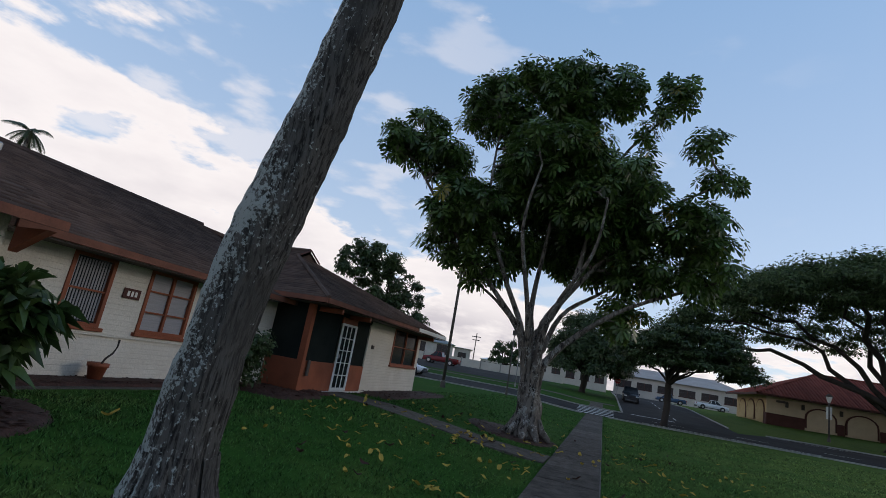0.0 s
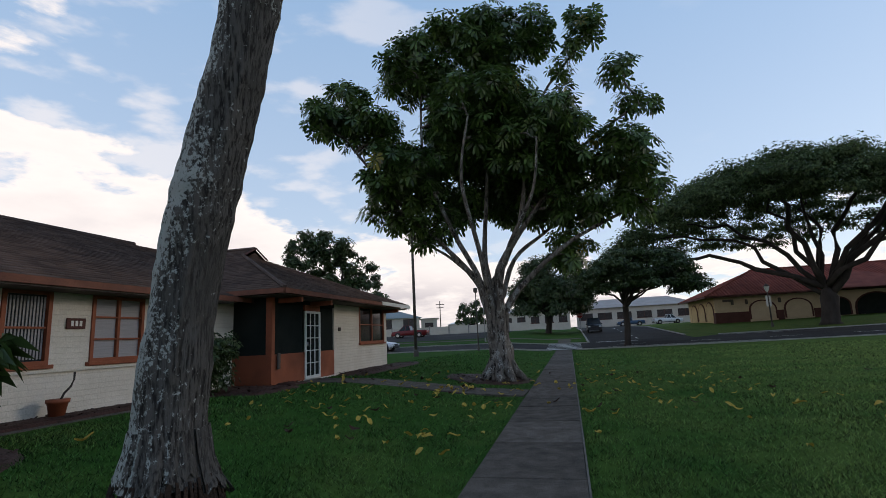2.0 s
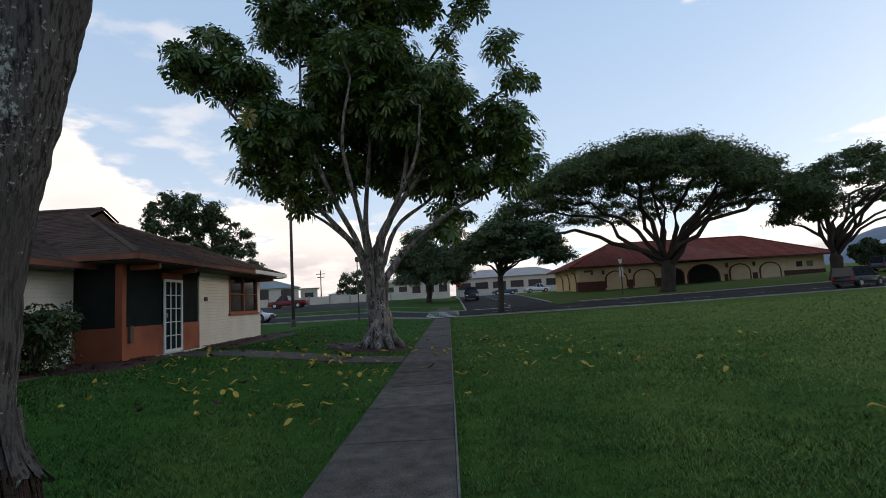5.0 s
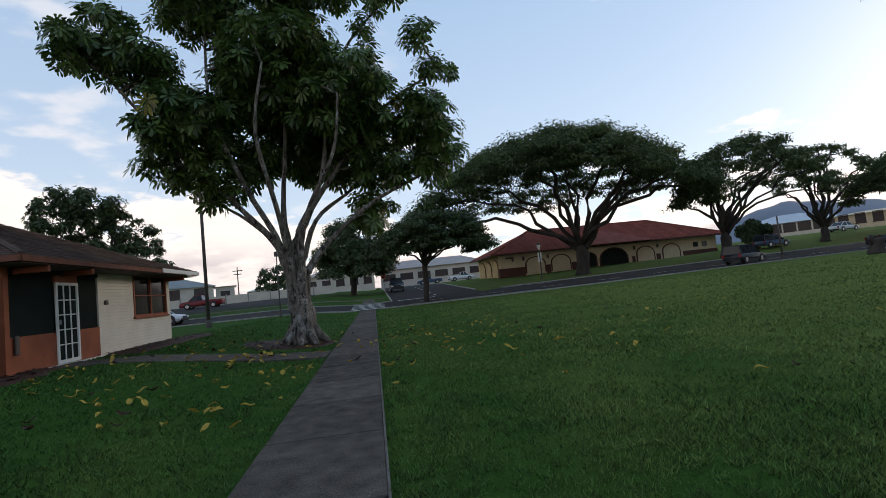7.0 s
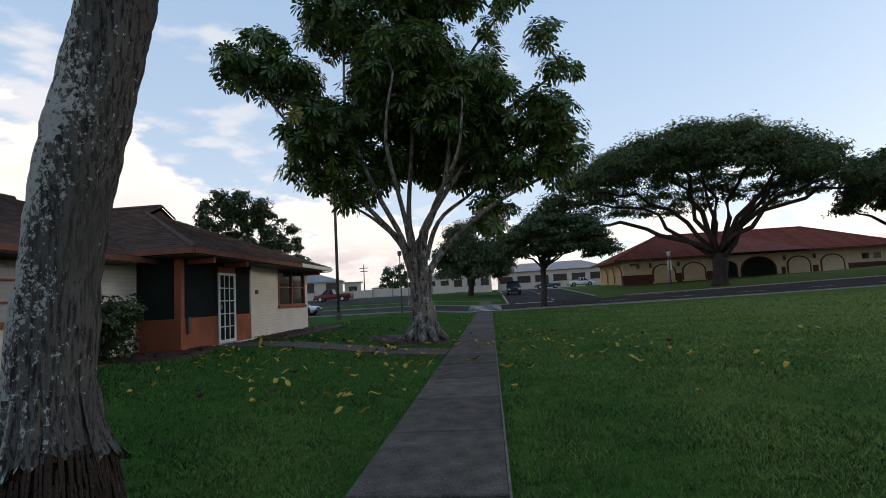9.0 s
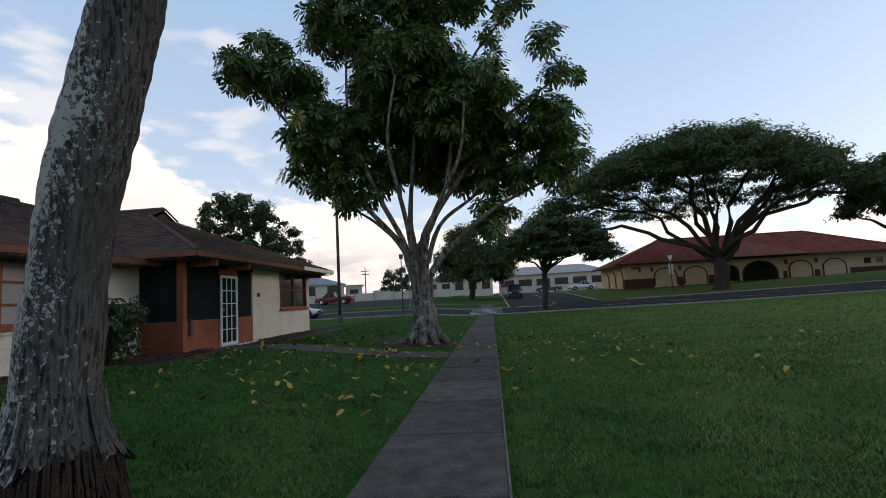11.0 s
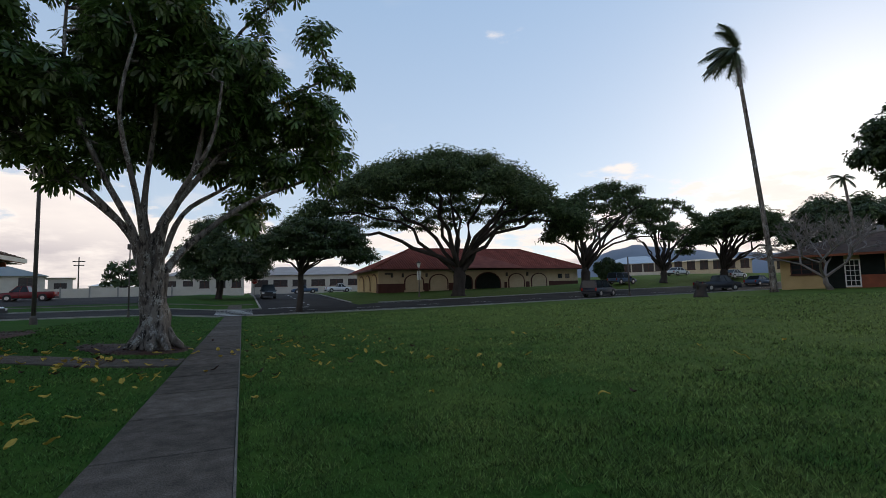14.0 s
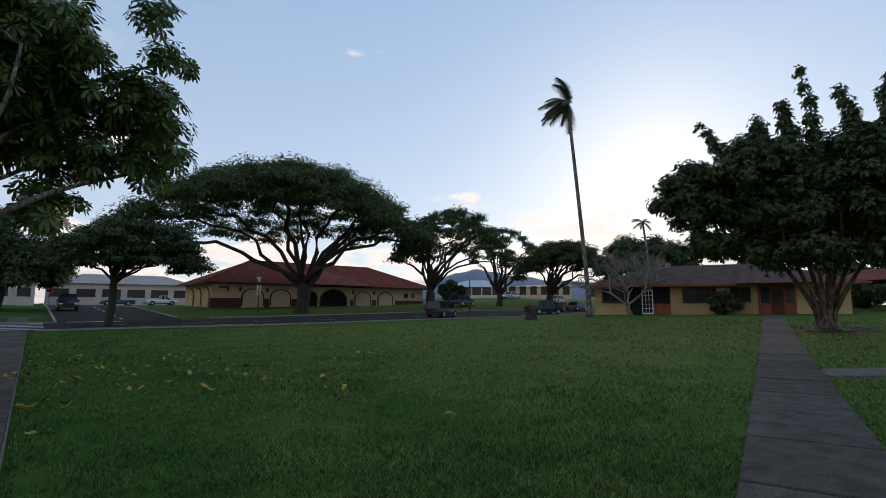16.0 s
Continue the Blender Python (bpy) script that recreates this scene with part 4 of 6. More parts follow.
PB = Vector((-2.60, 2.75, land(-2.60, 2.75)))
near_palm = palm("coconut_palm", [palm_line(12.7), palm_line(13.0)], [0.17, 0.17], 18, 3.6, "leaning palm with grey lichen-spotted trunk and fibrous root base", 44, mat=M_PALMBARK)
near_palm.matrix_world = Matrix.Translation(PB)
for ch in near_palm.children:
    ch.matrix_basis = Matrix.Translation(palm_line(12.7) - PB)
    if ch.name.startswith("trunk"):
        ch.name = "crownshaft"
V, F = [], []
NS, NR = 72, 210
for j in range(NR + 1):
    z = 0.75 + (12.75 - 0.75) * (j / NR) ** 1.35
    c = palm_line(z)
    base_r = 0.196 + 0.085 * math.exp(-(z - 0.78) / 0.2) + 0.016 * math.exp(-((z - 2.6) / 1.3) ** 2) - 0.004 * max(0, z - 3)
    ring = (0.010 + 0.006 * sm((z - 1.5) / 2)) * noise.noise(Vector((0, 0, z * 8.5))) + 0.012 * noise.noise(Vector((3, 0, z * 1.8)))
    for k in range(NS):
        a = 2 * math.pi * k / NS
        d = Vector((math.cos(a), math.sin(a), 0))
        q = Vector((d.x * 1.2, d.y * 1.2, z * 0.8))
        r = base_r + ring + 0.018 * noise.noise(q * 2.3) + 0.004 * noise.noise(Vector((d.x * 9, d.y * 9, z * 4.0))) + 0.005 * noise.noise(Vector((d.x * 12, d.y * 12, z * 14)))
        V.append(tuple(c + d * r - PB))
for j in range(NR):
    for k in range(NS):
        F.append((j * NS + k, j * NS + (k + 1) % NS, (j + 1) * NS + (k + 1) % NS, (j + 1) * NS + k))
tr_ = np_mesh("trunk", V, F, M_PALMBARK, near_palm)
for p_ in tr_.data.polygons:
    p_.use_smooth = True
# split bark skirt above the roots
pr = random.Random(6)
for k in range(17):
    a = 2 * math.pi * k / 17 + pr.uniform(-0.1, 0.1)
    w = pr.uniform(0.15, 0.22)
    z0, z1 = pr.uniform(0.62, 0.82), 1.08
    bm = bmesh.new()
    rows_ = []
    for t in (0, 0.25, 0.55, 1.0):
        z = z0 + (z1 - z0) * t
        rad = 0.208 + 0.098 * math.exp(-(z - 0.75) / 0.2) + pr.uniform(0, 0.014) * (1 - t)
        row = []
        for s_ in (-1, -0.4, 0.3, 1):
            an = a + s_ * w * (0.75 + 0.35 * t)
            c = palm_line(z)
            row.append((c + Vector((math.cos(an), math.sin(an), 0)) * (rad + (0.012 if abs(s_) < 0.5 else 0)) + Vector((0, 0, pr.uniform(-0.03, 0.03) if t == 0 else 0))) - PB)
        rows_.append(row)
    vs = [[bm.verts.new(p) for p in row] for row in rows_]
    vi = [[bm.verts.new(p - Vector((p.x, p.y, 0)).normalized() * 0.03) for p in row] for row in rows_]
    for r0, r1 in zip(vs, vs[1:]):
        for i in range(3):
            bm.faces.new((r0[i], r0[i + 1], r1[i + 1], r1[i]))
    for r0, r1 in zip(vi, vi[1:]):
        for i in range(3):
            bm.faces.new((r0[i + 1], r0[i], r1[i], r1[i + 1]))
    for i in range(3):
        bm.faces.new((vs[0][i + 1], vs[0][i], vi[0][i], vi[0][i + 1]))
    part("bark_plate", bm, M_PALMBARK, near_palm, smooth=False)
# fibrous root cone
part("root_cone", tube(bmesh.new(), [(0, 0, -0.15), (0, 0, 0.05), (0, 0, 0.3), (0.01, 0, 0.6), (0.02, 0, 0.85)], [0.43, 0.39, 0.34, 0.28, 0.17], 26, 0.12), M_ROOT, near_palm, smooth=True)
b = bmesh.new()
for k in range(520):
    a = pr.uniform(0, 6.283)
    z0 = pr.uniform(0.05, 0.74)
    L = pr.uniform(0.15, 0.35)
    p0_ = []
    for t in (0, 0.5, 1):
        z = max(-0.08, z0 - L * t)
        rad = 0.275 + 0.12 * (1 - min(1, max(0, z) / 0.8)) + 0.012 + 0.02 * t
        an = a + 0.05 * t * pr.uniform(-1, 1)
        p0_.append((math.cos(an) * rad, math.sin(an) * rad, z))
    tube(b, p0_, [0.011, 0.010, 0.005], 5, 0, False)
part("root_fibre", b, M_ROOT, near_palm)["kind"] = "stuff"


# ---- houses ----
west = thing("bungalow", (0, 0, 0), "single-storey cream block bungalow with terracotta trim and brown shingle roof", "house")
WZ = 0.3
for a in (
    (-9.3, -9.1, 4.4, 6.2, WZ, 3.1),
    (-9.3, -9.1, 7.05, 7.85, WZ, 3.1),
    (-9.3, -9.1, 9.1, 12.2, WZ, 3.1),
    (-9.3, -9.1, 6.2, 7.05, WZ, 1.42),
    (-9.3, -9.1, 7.85, 9.1, WZ, 1.42),
    (-9.3, -9.1, 6.2, 7.05, 2.72, 3.1),
    (-9.3, -9.1, 7.85, 9.1, 2.72, 3.1),
):
    part("wall", boxed(*a), M_WALL, west)
for a in (
    (-8.1, -7.9, 15.95, 18.1, WZ, 3.05),
    (-8.1, -7.9, 18.1, 20.75, WZ, 1.5),
    (-8.1, -7.9, 18.1, 20.75, 2.92, 3.05),
    (-8.1, -7.9, 20.75, 21.1, WZ, 3.05),
    (-20, -8.1, 20.9, 21.1, WZ, 3.05),
):
    part("wall", boxed(*a), M_WALL, west)
part("wall", boxed(-20, -19.8, -22, 20.9, WZ, 3.05), M_WALL, west)
part("wall", boxed(-19.8, -7.9, -22, -21.8, WZ, 3.05), M_WALL, west)
part("wall", boxed(-8.1, -7.9, -21.8, 4.4, WZ, 3.05), M_WALL, west)
part("wall", boxed(-9.3, -8.1, 4.2, 4.4, WZ, 3.05), M_WALL, west)
# porch panels
part("panel", boxed(-8.02, -7.9, 12.2, 13.95, 0.5, 1.32), M_ORANGE, west, "terracotta painted lower panel")
part("panel", boxed(-8.02, -7.9, 14.9, 15.95, 0.5, 1.32), M_ORANGE, west, "terracotta painted lower panel")
part("panel", boxed(-9.1, -7.95, 12.15, 12.25, 0.5, 1.32), M_ORANGE, west, "terracotta painted lower panel")
part("insect_screen", boxed(-7.98, -7.95, 12.35, 13.95, 1.32, 2.75), M_SCREEN_SHADE, west, "dark insect screen")
part("insect_screen", boxed(-7.98, -7.95, 14.9, 15.95, 1.32, 2.75), M_SCREEN_SHADE, west, "dark insect screen")
part("insect_screen", boxed(-9.1, -8.0, 12.18, 12.21, 1.32, 2.9), M_SCREEN_SHADE, west, "dark insect screen")
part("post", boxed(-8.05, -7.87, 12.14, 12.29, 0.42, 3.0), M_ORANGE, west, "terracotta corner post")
part("beam", boxed(-8.04, -7.88, 12.34, 15.95, 2.75, 3.0), M_SCREEN_SHADE, west)
part("plinth", boxed(-8.05, -7.84, 12.15, 15.95, 0.3, 0.5), M_WHITE, west, "pale concrete sill")
# roofs
ZE, PIT = 3.02, 0.42
RX, RZ = -14.5, 5.25
part("roof", prism(bmesh.new(), [(-8.45, -22.7, 2.86), (-8.45, 12.3, 2.86), (RX, 14.2, RZ), (RX, -22.7, RZ)], (0, 0, -0.12)), M_SHINGLE, west)
part("roof", prism(bmesh.new(), [(-20.6, -22.7, 2.86), (RX, -22.7, RZ), (RX, 16.7, RZ), (-20.6, 16.7, 2.86)], (0, 0, -0.12)), M_SHINGLE, west)
part("roof", prism(bmesh.new(), [(-7.3, -22.7, 2.86), (-7.3, 4.75, 2.86), (-8.45, 4.75, 3.32), (-8.45, -22.7, 3.32)], (0, 0, -0.12)), M_SHINGLE, west)
y0, y1, ex = 11.5, 21.9, -7.1
ym = (y0 + y1) / 2
gz = ZE + PIT * 4.45
part("roof", prism(bmesh.new(), [(ex, y0, ZE), (ex, y1, ZE + 0.06), (ex - 4.45, y1 - 4.45, gz), (ex - 4.45, y0 + 4.45, gz)], (0, 0, -0.12)), M_SHINGLE, west)
part("roof", prism(bmesh.new(), [(ex, y0, ZE), (ex - 4.45, y0 + 4.45, gz), (ex - 4.45, ym, RZ), (-20, ym, RZ), (-20, y0, ZE)], (0, 0, -0.12)), M_SHINGLE, west)
part("roof", prism(bmesh.new(), [(ex, y1, ZE + 0.06), (-20, y1, ZE), (-20, ym, RZ), (ex - 4.45, ym, RZ), (ex - 4.45, y1 - 4.45, gz)], (0, 0, -0.12)), M_SHINGLE, west)
part("gable", prism(bmesh.new(), [(ex - 4.45, y0 + 4.45, gz), (ex - 4.45, y1 - 4.45, gz), (ex - 4.45, ym, RZ)], (-0.05, 0, 0)), M_SHINGLE, west)
# fascias
for a in ((-7.08, 11.5, 21.9, 2.9, 3.03), (-8.43, 4.8, 12.0, 2.74, 2.87), (-7.28, -22.7, 4.75, 2.74, 2.87)):
    part("fascia", boxed(a[0] - 0.03, a[0] + 0.02, a[1], a[2], a[3], a[4]), M_FASCIA, west, "terracotta painted fascia board")
part("fascia", boxed(-7.05, -7.02, 18.4, 21.95, 2.92, 3.06), M_WHITE, west, "white weathered fascia end")
part("fascia", boxed(-20, -7.1, 11.45, 11.5, 2.9, 3.03), M_FASCIA, west)

ea = radians(66.0)
eo = Vector((49.0 * math.sin(ea), 49.0 * math.cos(ea), 1.15))
yellow = thing("yellow_bungalow", eo, "low yellow stucco bungalow with brown hip roof and terracotta entries", "house", rz=-66.0)
# own axes: x along the front to the south, y away from the lawn
part("wall", boxed(-8.9, 4.2, 0, 0.2, -0.3, 2.5), M_WALL_C, yellow)
part("wall", boxed(4.2, 6.8, -0.1, 0.1, -0.3, 2.5), M_ORANGE, yellow)
part("wall", boxed(6.8, 10.3, 0, 0.2, -0.3, 2.5), M_WALL_C, yellow)
part("wall", boxed(-8.9, -8.7, 0.2, 10, -0.3, 2.5), M_WALL_C, yellow)
part("wall", boxed(10.1, 10.3, 0.2, 10, -0.3, 2.5), M_WALL_C, yellow)
part("wall", boxed(-8.9, 10.3, 10, 10.2, -0.3, 2.5), M_WALL_C, yellow)
bm = bmesh.new()
E0, E1, F0, F1, ZA, ZB = -10.0, 11.4, -1.1, 11.2, 2.5, 4.6
for pts in ([(E0, F0, ZA), (E1, F0, ZA), (E1 - 6, 5, ZB), (E0 + 6, 5, ZB)], [(E1, F1, ZA), (E0, F1, ZA), (E0 + 6, 5, ZB), (E1 - 6, 5, ZB)], [(E1, F0, ZA), (E1, F1, ZA), (E1 - 6, 5, ZB)], [(E0, F1, ZA), (E0, F0, ZA), (E0 + 6, 5, ZB)], [(E0, F0, ZA), (E0, F1, ZA), (E1, F1, ZA), (E1, F0, ZA)]):
    poly(bm, pts)
part("roof", bm, M_SHINGLE, yellow)

# long tiled building, square to the footpath
ca = Vector((20.0, 77.5, 0))
LEN, DEP, cz, ang = 38.0, 15.4, 2.0, 0.0
tiled = thing("tiled_hall", (ca.x, ca.y, cz), "long cream stucco hall with red tile roof and arched bays", "building", rz=ang)
part("wall", boxed(0, LEN, 0, 0.3, -0.8, 3.35), M_WALL_B, tiled)
part("wall", boxed(0, 0.3, 0.3, DEP, -0.8, 3.35), M_WALL_C, tiled)
part("wall", boxed(LEN - 0.3, LEN, 0.3, DEP, -0.8, 3.35), M_WALL_B, tiled)
part("wall", boxed(0, LEN, DEP, DEP + 0.3, -0.8, 3.35), M_WALL_B, tiled)
bm = bmesh.new()
o, ZT, ZR, HK = 1.4, 3.35, 7.4, 7.7
for pts in ([(-o, -o, ZT), (LEN + o, -o, ZT), (LEN - HK, HK, ZR), (HK, HK, ZR)], [(LEN + o, DEP + o, ZT), (-o, DEP + o, ZT), (HK, HK, ZR), (LEN - HK, HK, ZR)], [(LEN + o, -o, ZT), (LEN + o, DEP + o, ZT), (LEN - HK, HK, ZR)], [(-o, DEP + o, ZT), (-o, -o, ZT), (HK, HK, ZR)], [(-o, -o, ZT), (-o, DEP + o, ZT), (LEN + o, DEP + o, ZT), (LEN + o, -o, ZT)]):
    poly(bm, pts)
part("roof", bm, M_TILE, tiled)


# ---- openings of the cream bungalow ----
def window(parent, place, w, h, axis="y", frame_mat=None, panes=(2, 2), name="window", sill=True, back=None):
    """A framed window in a wall that faces +x (axis y) or -y (axis x): frame bars, glass, sill. place: lower corner, on the wall's face."""
    fm = frame_mat or M_ORANGE
    win = new(name)
    win.parent = parent
    win.matrix_basis = Matrix.Translation(place) if axis == "y" else pose(*place, 0, 0, -90)
    t = 0.07

    def bar(y0, y1, z0, z1, x0=-0.09, x1=0.03):
        part("frame", boxed(x0, x1, y0, y1, z0, z1), fm, win)
    bar(0, t, 0, h)
    bar(w - t, w, 0, h)
    bar(t, w - t, 0, t)
    bar(t, w - t, h - t, h)
    nx_, nz_ = panes
    for i in range(1, nx_):
        y = w * i / nx_
        bar(y - 0.03, y + 0.03, t, h - t, -0.08, 0.015)
    for j in range(1, nz_):
        z = h * j / nz_
        bar(t, w - t, z - 0.018, z + 0.018, -0.07, 0.005)
    for i in range(nx_):
        for j in range(nz_):
            part("pane", boxed(-0.055, -0.045, w * i / nx_ + 0.02, w * (i + 1) / nx_ - 0.02, h * j / nz_ + 0.015, h * (j + 1) / nz_ - 0.015), back or M_GLASS, win)
    if sill:
        part("sill", boxed(-0.05, 0.09, -0.06, w + 0.06, -0.07, 0, bevel=0.008), fm, win)
    return win


M_BLIND = material("drawn_blind", (0.30, 0.30, 0.32), (0.24, 0.24, 0.26), scale=2, bump=0.2, stretch=(1, 1, 20), rough=0.5, spec=0.5)
window(west, (-9.1, 7.85, 1.42), 1.25, 1.3, panes=(2, 3), back=M_BLIND)
w1 = window(west, (-9.1, 6.2, 1.42), 0.85, 1.3, panes=(1, 2))
for k in range(12):
    y = 0.1 + k * 0.058
    part("vertical_blind", boxed(-0.042, -0.036, y, y + 0.03, 0.1, 1.2), M_BLIND, w1, "pale vertical blind slat")
window(west, (-7.9, 18.1, 1.5), 2.65, 1.42, panes=(2, 2))
window(west, (-7.9, 1.2, 1.4), 1.6, 1.3, panes=(2, 3))
part("sill", boxed(-9.1, -9.05, 4.5, 9.6, 1.28, 1.34), M_WALL, west)
# porch screen door
door = new("door")
door.parent = west
door.matrix_basis = Matrix.Translation((-7.86, 13.95, 0.52))
for a in ((0, 0.06, 0, 2.05), (0.89, 0.95, 0, 2.05), (0.06, 0.89, 0, 0.09), (0.06, 0.89, 1.98, 2.05)):
    part("frame", boxed(-0.05, 0.0, *a), M_WHITE, door, "white painted metal frame")
for k in range(1, 3):
    part("bar", boxed(-0.035, -0.012, 0.06 + 0.277 * k - 0.013, 0.06 + 0.277 * k + 0.013, 0.09, 1.98), M_WHITE, door)
for k in range(1, 5):
    z = 0.09 + 1.89 * k / 5
    part("bar", boxed(-0.034, -0.011, 0.06, 0.89, z - 0.013, z + 0.013), M_WHITE, door)
part("insect_screen", boxed(-0.045, -0.04, 0.06, 0.89, 0.09, 1.98), M_SCREEN_SHADE, door)
part("handle", boxed(0.0, 0.05, 0.05, 0.08, 0.98, 1.1, bevel=0.01), M_METAL, door, "small metal pull handle")
part("lintel", boxed(-8.0, -7.88, 13.95, 14.9, 2.57, 2.75), M_ORANGE, west)
for y in (12.5, 20.6, 14.3):
    part("rafter_end", boxed(-7.9, -7.15, y - 0.05, y + 0.05, 2.72, 2.86, bevel=0.01), M_ORANGE, west)
# soffits take the dark pole colour, eave shade put into the paint
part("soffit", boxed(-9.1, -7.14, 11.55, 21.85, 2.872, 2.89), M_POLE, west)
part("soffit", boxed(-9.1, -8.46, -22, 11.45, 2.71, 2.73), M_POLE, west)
part("bracket", prism(bmesh.new(), [(-7.35, 4.55, 2.7), (-8.0, 4.55, 2.7), (-8.0, 4.55, 2.35)], (0, 0.12, 0)), M_ORANGE, west)
part("light_fixture", boxed(-7.9, -7.84, 16.25, 16.4, 1.95, 2.08, bevel=0.01), M_POLE, west)
part("door_lock", boxed(-7.87, -7.82, 12.4, 12.52, 0.92, 1.35, bevel=0.015), M_POLE, west, "dark lock box on the porch post")
# interior dark floor and back wall of the porch
part("porch_floor", boxed(-19.7, -8.1, -21.7, 20.8, 0.3, 0.48), M_CONC, west)
part("porch_wall", boxed(-10.9, -10.8, 11, 20.8, 0.48, 3.0), M_WALL, west)
# number plate: dark board with plain bars
plate = thing("number_board", (-9.09, 7.33, 2.05), "dark brown house number board on the cream wall", "sign")
part("board", boxed(0, 0.03, 0, 0.38, 0, 0.2, bevel=0.006), M_WAINSCOT, plate)
for k in range(3):
    part("bar", boxed(0.03, 0.036, 0.08 + k * 0.085, 0.13 + k * 0.085, 0.05, 0.15), M_WHITE, plate)


def shingle_rows(parent, a, b, c, d, row=0.19, tab=0.32, seed=0):
    """Overlapping shingle tabs over the roof plane a-b (eave) to d-c (top). One joined part."""
    r = np.random.RandomState(seed)
    a, b, c, d = (Vector(p) for p in (a, b, c, d))
    n = (b - a).cross(d - a).normalized()
    if n.z < 0:
        n = -n
    up = (d - a) - (b - a).normalized() * (d - a).dot((b - a).normalized())
    H = up.length
    up.normalize()
    V, F = [], []
    rows = int(H / row)
    for j in range(rows):
        t0, t1 = j / rows, (j + 1.0) / rows
        s0, e0 = a.lerp(d, t0), b.lerp(c, t0)
        L = (e0 - s0).length
        if L < 0.3:
            continue
        ax = (e0 - s0).normalized()
        x = -r.uniform(0, tab)
        while x < L:
            x1 = min(L, x + tab * r.uniform(0.75, 1.25))
            xa = max(0, x)
            if x1 - xa > 0.04:
                p, q = s0 + ax * (xa + 0.006), s0 + ax * (x1 - 0.006)
                k = 0.022 + r.uniform(0, 0.014)
                dr = -up * r.uniform(0, 0.03)
                i = len(V)
                V += [p + dr + n * 0.002, q + dr + n * 0.002, p + dr + n * k, q + dr + n * k, q + up * row * 1.1 + n * 0.008, p + up * row * 1.1 + n * 0.008]
                F += [(i, i + 1, i + 3, i + 2), (i + 2, i + 3, i + 4, i + 5)]
            x = x1
    ob = np_mesh("shingles", [tuple(v) for v in V], F, M_SHINGLE, parent)
    ob["kind"] = "stuff"


shingle_rows(west, (-8.45, -9, 2.86), (-8.45, 12.3, 2.86), (RX, 14.2, RZ), (RX, -9, RZ), seed=1)
shingle_rows(west, (-7.3, -6, 2.86), (-7.3, 4.75, 2.86), (-8.45, 4.75, 3.32), (-8.45, -6, 3.32), seed=2)
shingle_rows(west, (ex, y0, ZE), (ex, y1, ZE + 0.06), (ex - 4.45, y1 - 4.45, gz), (ex - 4.45, y0 + 4.45, gz), seed=3)
shingle_rows(west, (-14, y0, ZE), (ex, y0, ZE), (ex - 4.45, y0 + 4.45, gz), (-14, y0 + 4.45, gz), seed=4)
shingle_rows(west, (-14, y0 + 4.45, gz), (ex - 4.45, y0 + 4.45, gz), (ex - 4.45, ym, RZ), (-14, ym, RZ), seed=5)
tube_b = tube(bmesh.new(), [(ex - 0.0, y0, ZE + 0.02), (ex - 4.45, y0 + 4.45, gz + 0.02)], [0.07, 0.07], 6)
part("hip_cap", tube_b, M_SHINGLE, west)
part("ridge_cap", tube(bmesh.new(), [(RX, -22, RZ + 0.01), (RX, 14, RZ + 0.01)], [0.09, 0.09], 6), M_SHINGLE, west)
part("ridge_cap", tube(bmesh.new(), [(ex - 4.45, ym, RZ + 0.01), (-18, ym, RZ + 0.01)], [0.09, 0.09], 6), M_SHINGLE, west)
part("gable_trim", tube(bmesh.new(), [(ex - 4.4, y0 + 4.45, gz + 0.03), (ex - 4.4, ym, RZ + 0.03), (ex - 4.4, y1 - 4.45, gz + 0.03)], [0.04, 0.04, 0.04], 4), M_WAINSCOT, west)
for y in (6.4, 0.6):
    part("roof_vent", boxed(-13.3, -13.05, y, y + 0.28, 4.68, 4.9, bevel=0.03), M_METAL, west, "grey metal roof vent")


# ---- footpaths ----
def slab_path(parent, start, az, width, length, slab, first=0.0, lift=0.05, seed=0, mat=None):
    """Concrete slabs in a row on the land, each a piece of its own."""
    r = random.Random(seed)
    d = Vector((math.sin(radians(az)), math.cos(radians(az)), 0))
    n = Vector((d.y, -d.x, 0))
    s = first
    while s < length:
        e = min(length, s + slab)
        bm = bmesh.new()
        g = 0.024
        j = r.uniform(-0.006, 0.006)
        cs = []
        for q, w in ((s + g, -1), (e - g, -1), (e - g, 1), (s + g, 1)):
            p = Vector(start) + d * q + n * (w * width / 2)
            cs.append(Vector((p.x, p.y, land(p.x, p.y) + lift + j)))
        prism(bm, cs, (0, 0, -0.12))
        tops = [e2 for e2 in bm.edges if all(any((v.co - c).length < 1e-4 for c in cs) for v in e2.verts)]
        bmesh.ops.bevel(bm, geom=tops, offset=0.012, segments=1, affect="EDGES")
        part("slab", bm, mat or M_CONC, parent)
        s = e


main_path = thing("footpath", (0, 0, 0), "long straight concrete footpath of worn grey slabs", "footpath", kind="structure")
slab_path(main_path, (-0.62, 0, 0), 0, 1.24, 43.45, 1.78, -3.3 - 1.78 * 2)
bm = bmesh.new()
strip(bm, [(0.006, -6.8 + 1.78 * k) for k in range(29)], 0.022, 0.056)
part("path_edge", bm, M_PALECONC, main_path, "pale worn concrete edging")["kind"] = "stuff"
door_path = thing("footpath", (0, 0, 0), "concrete walkway leading to the porch door", "footpath", kind="structure")
slab_path(door_path, (-1.26, 13.7, 0), -88, 1.35, 6.55, 1.6, 0, 0.03, 2)
east_path = thing("footpath", (0, 0, 0), "pale concrete footpath leading to the yellow bungalow", "footpath", kind="structure")
slab_path(east_path, (4.9, 1.62, 0), 72.0, 1.2, 42.5, 1.7, -5, 0.035, 3)
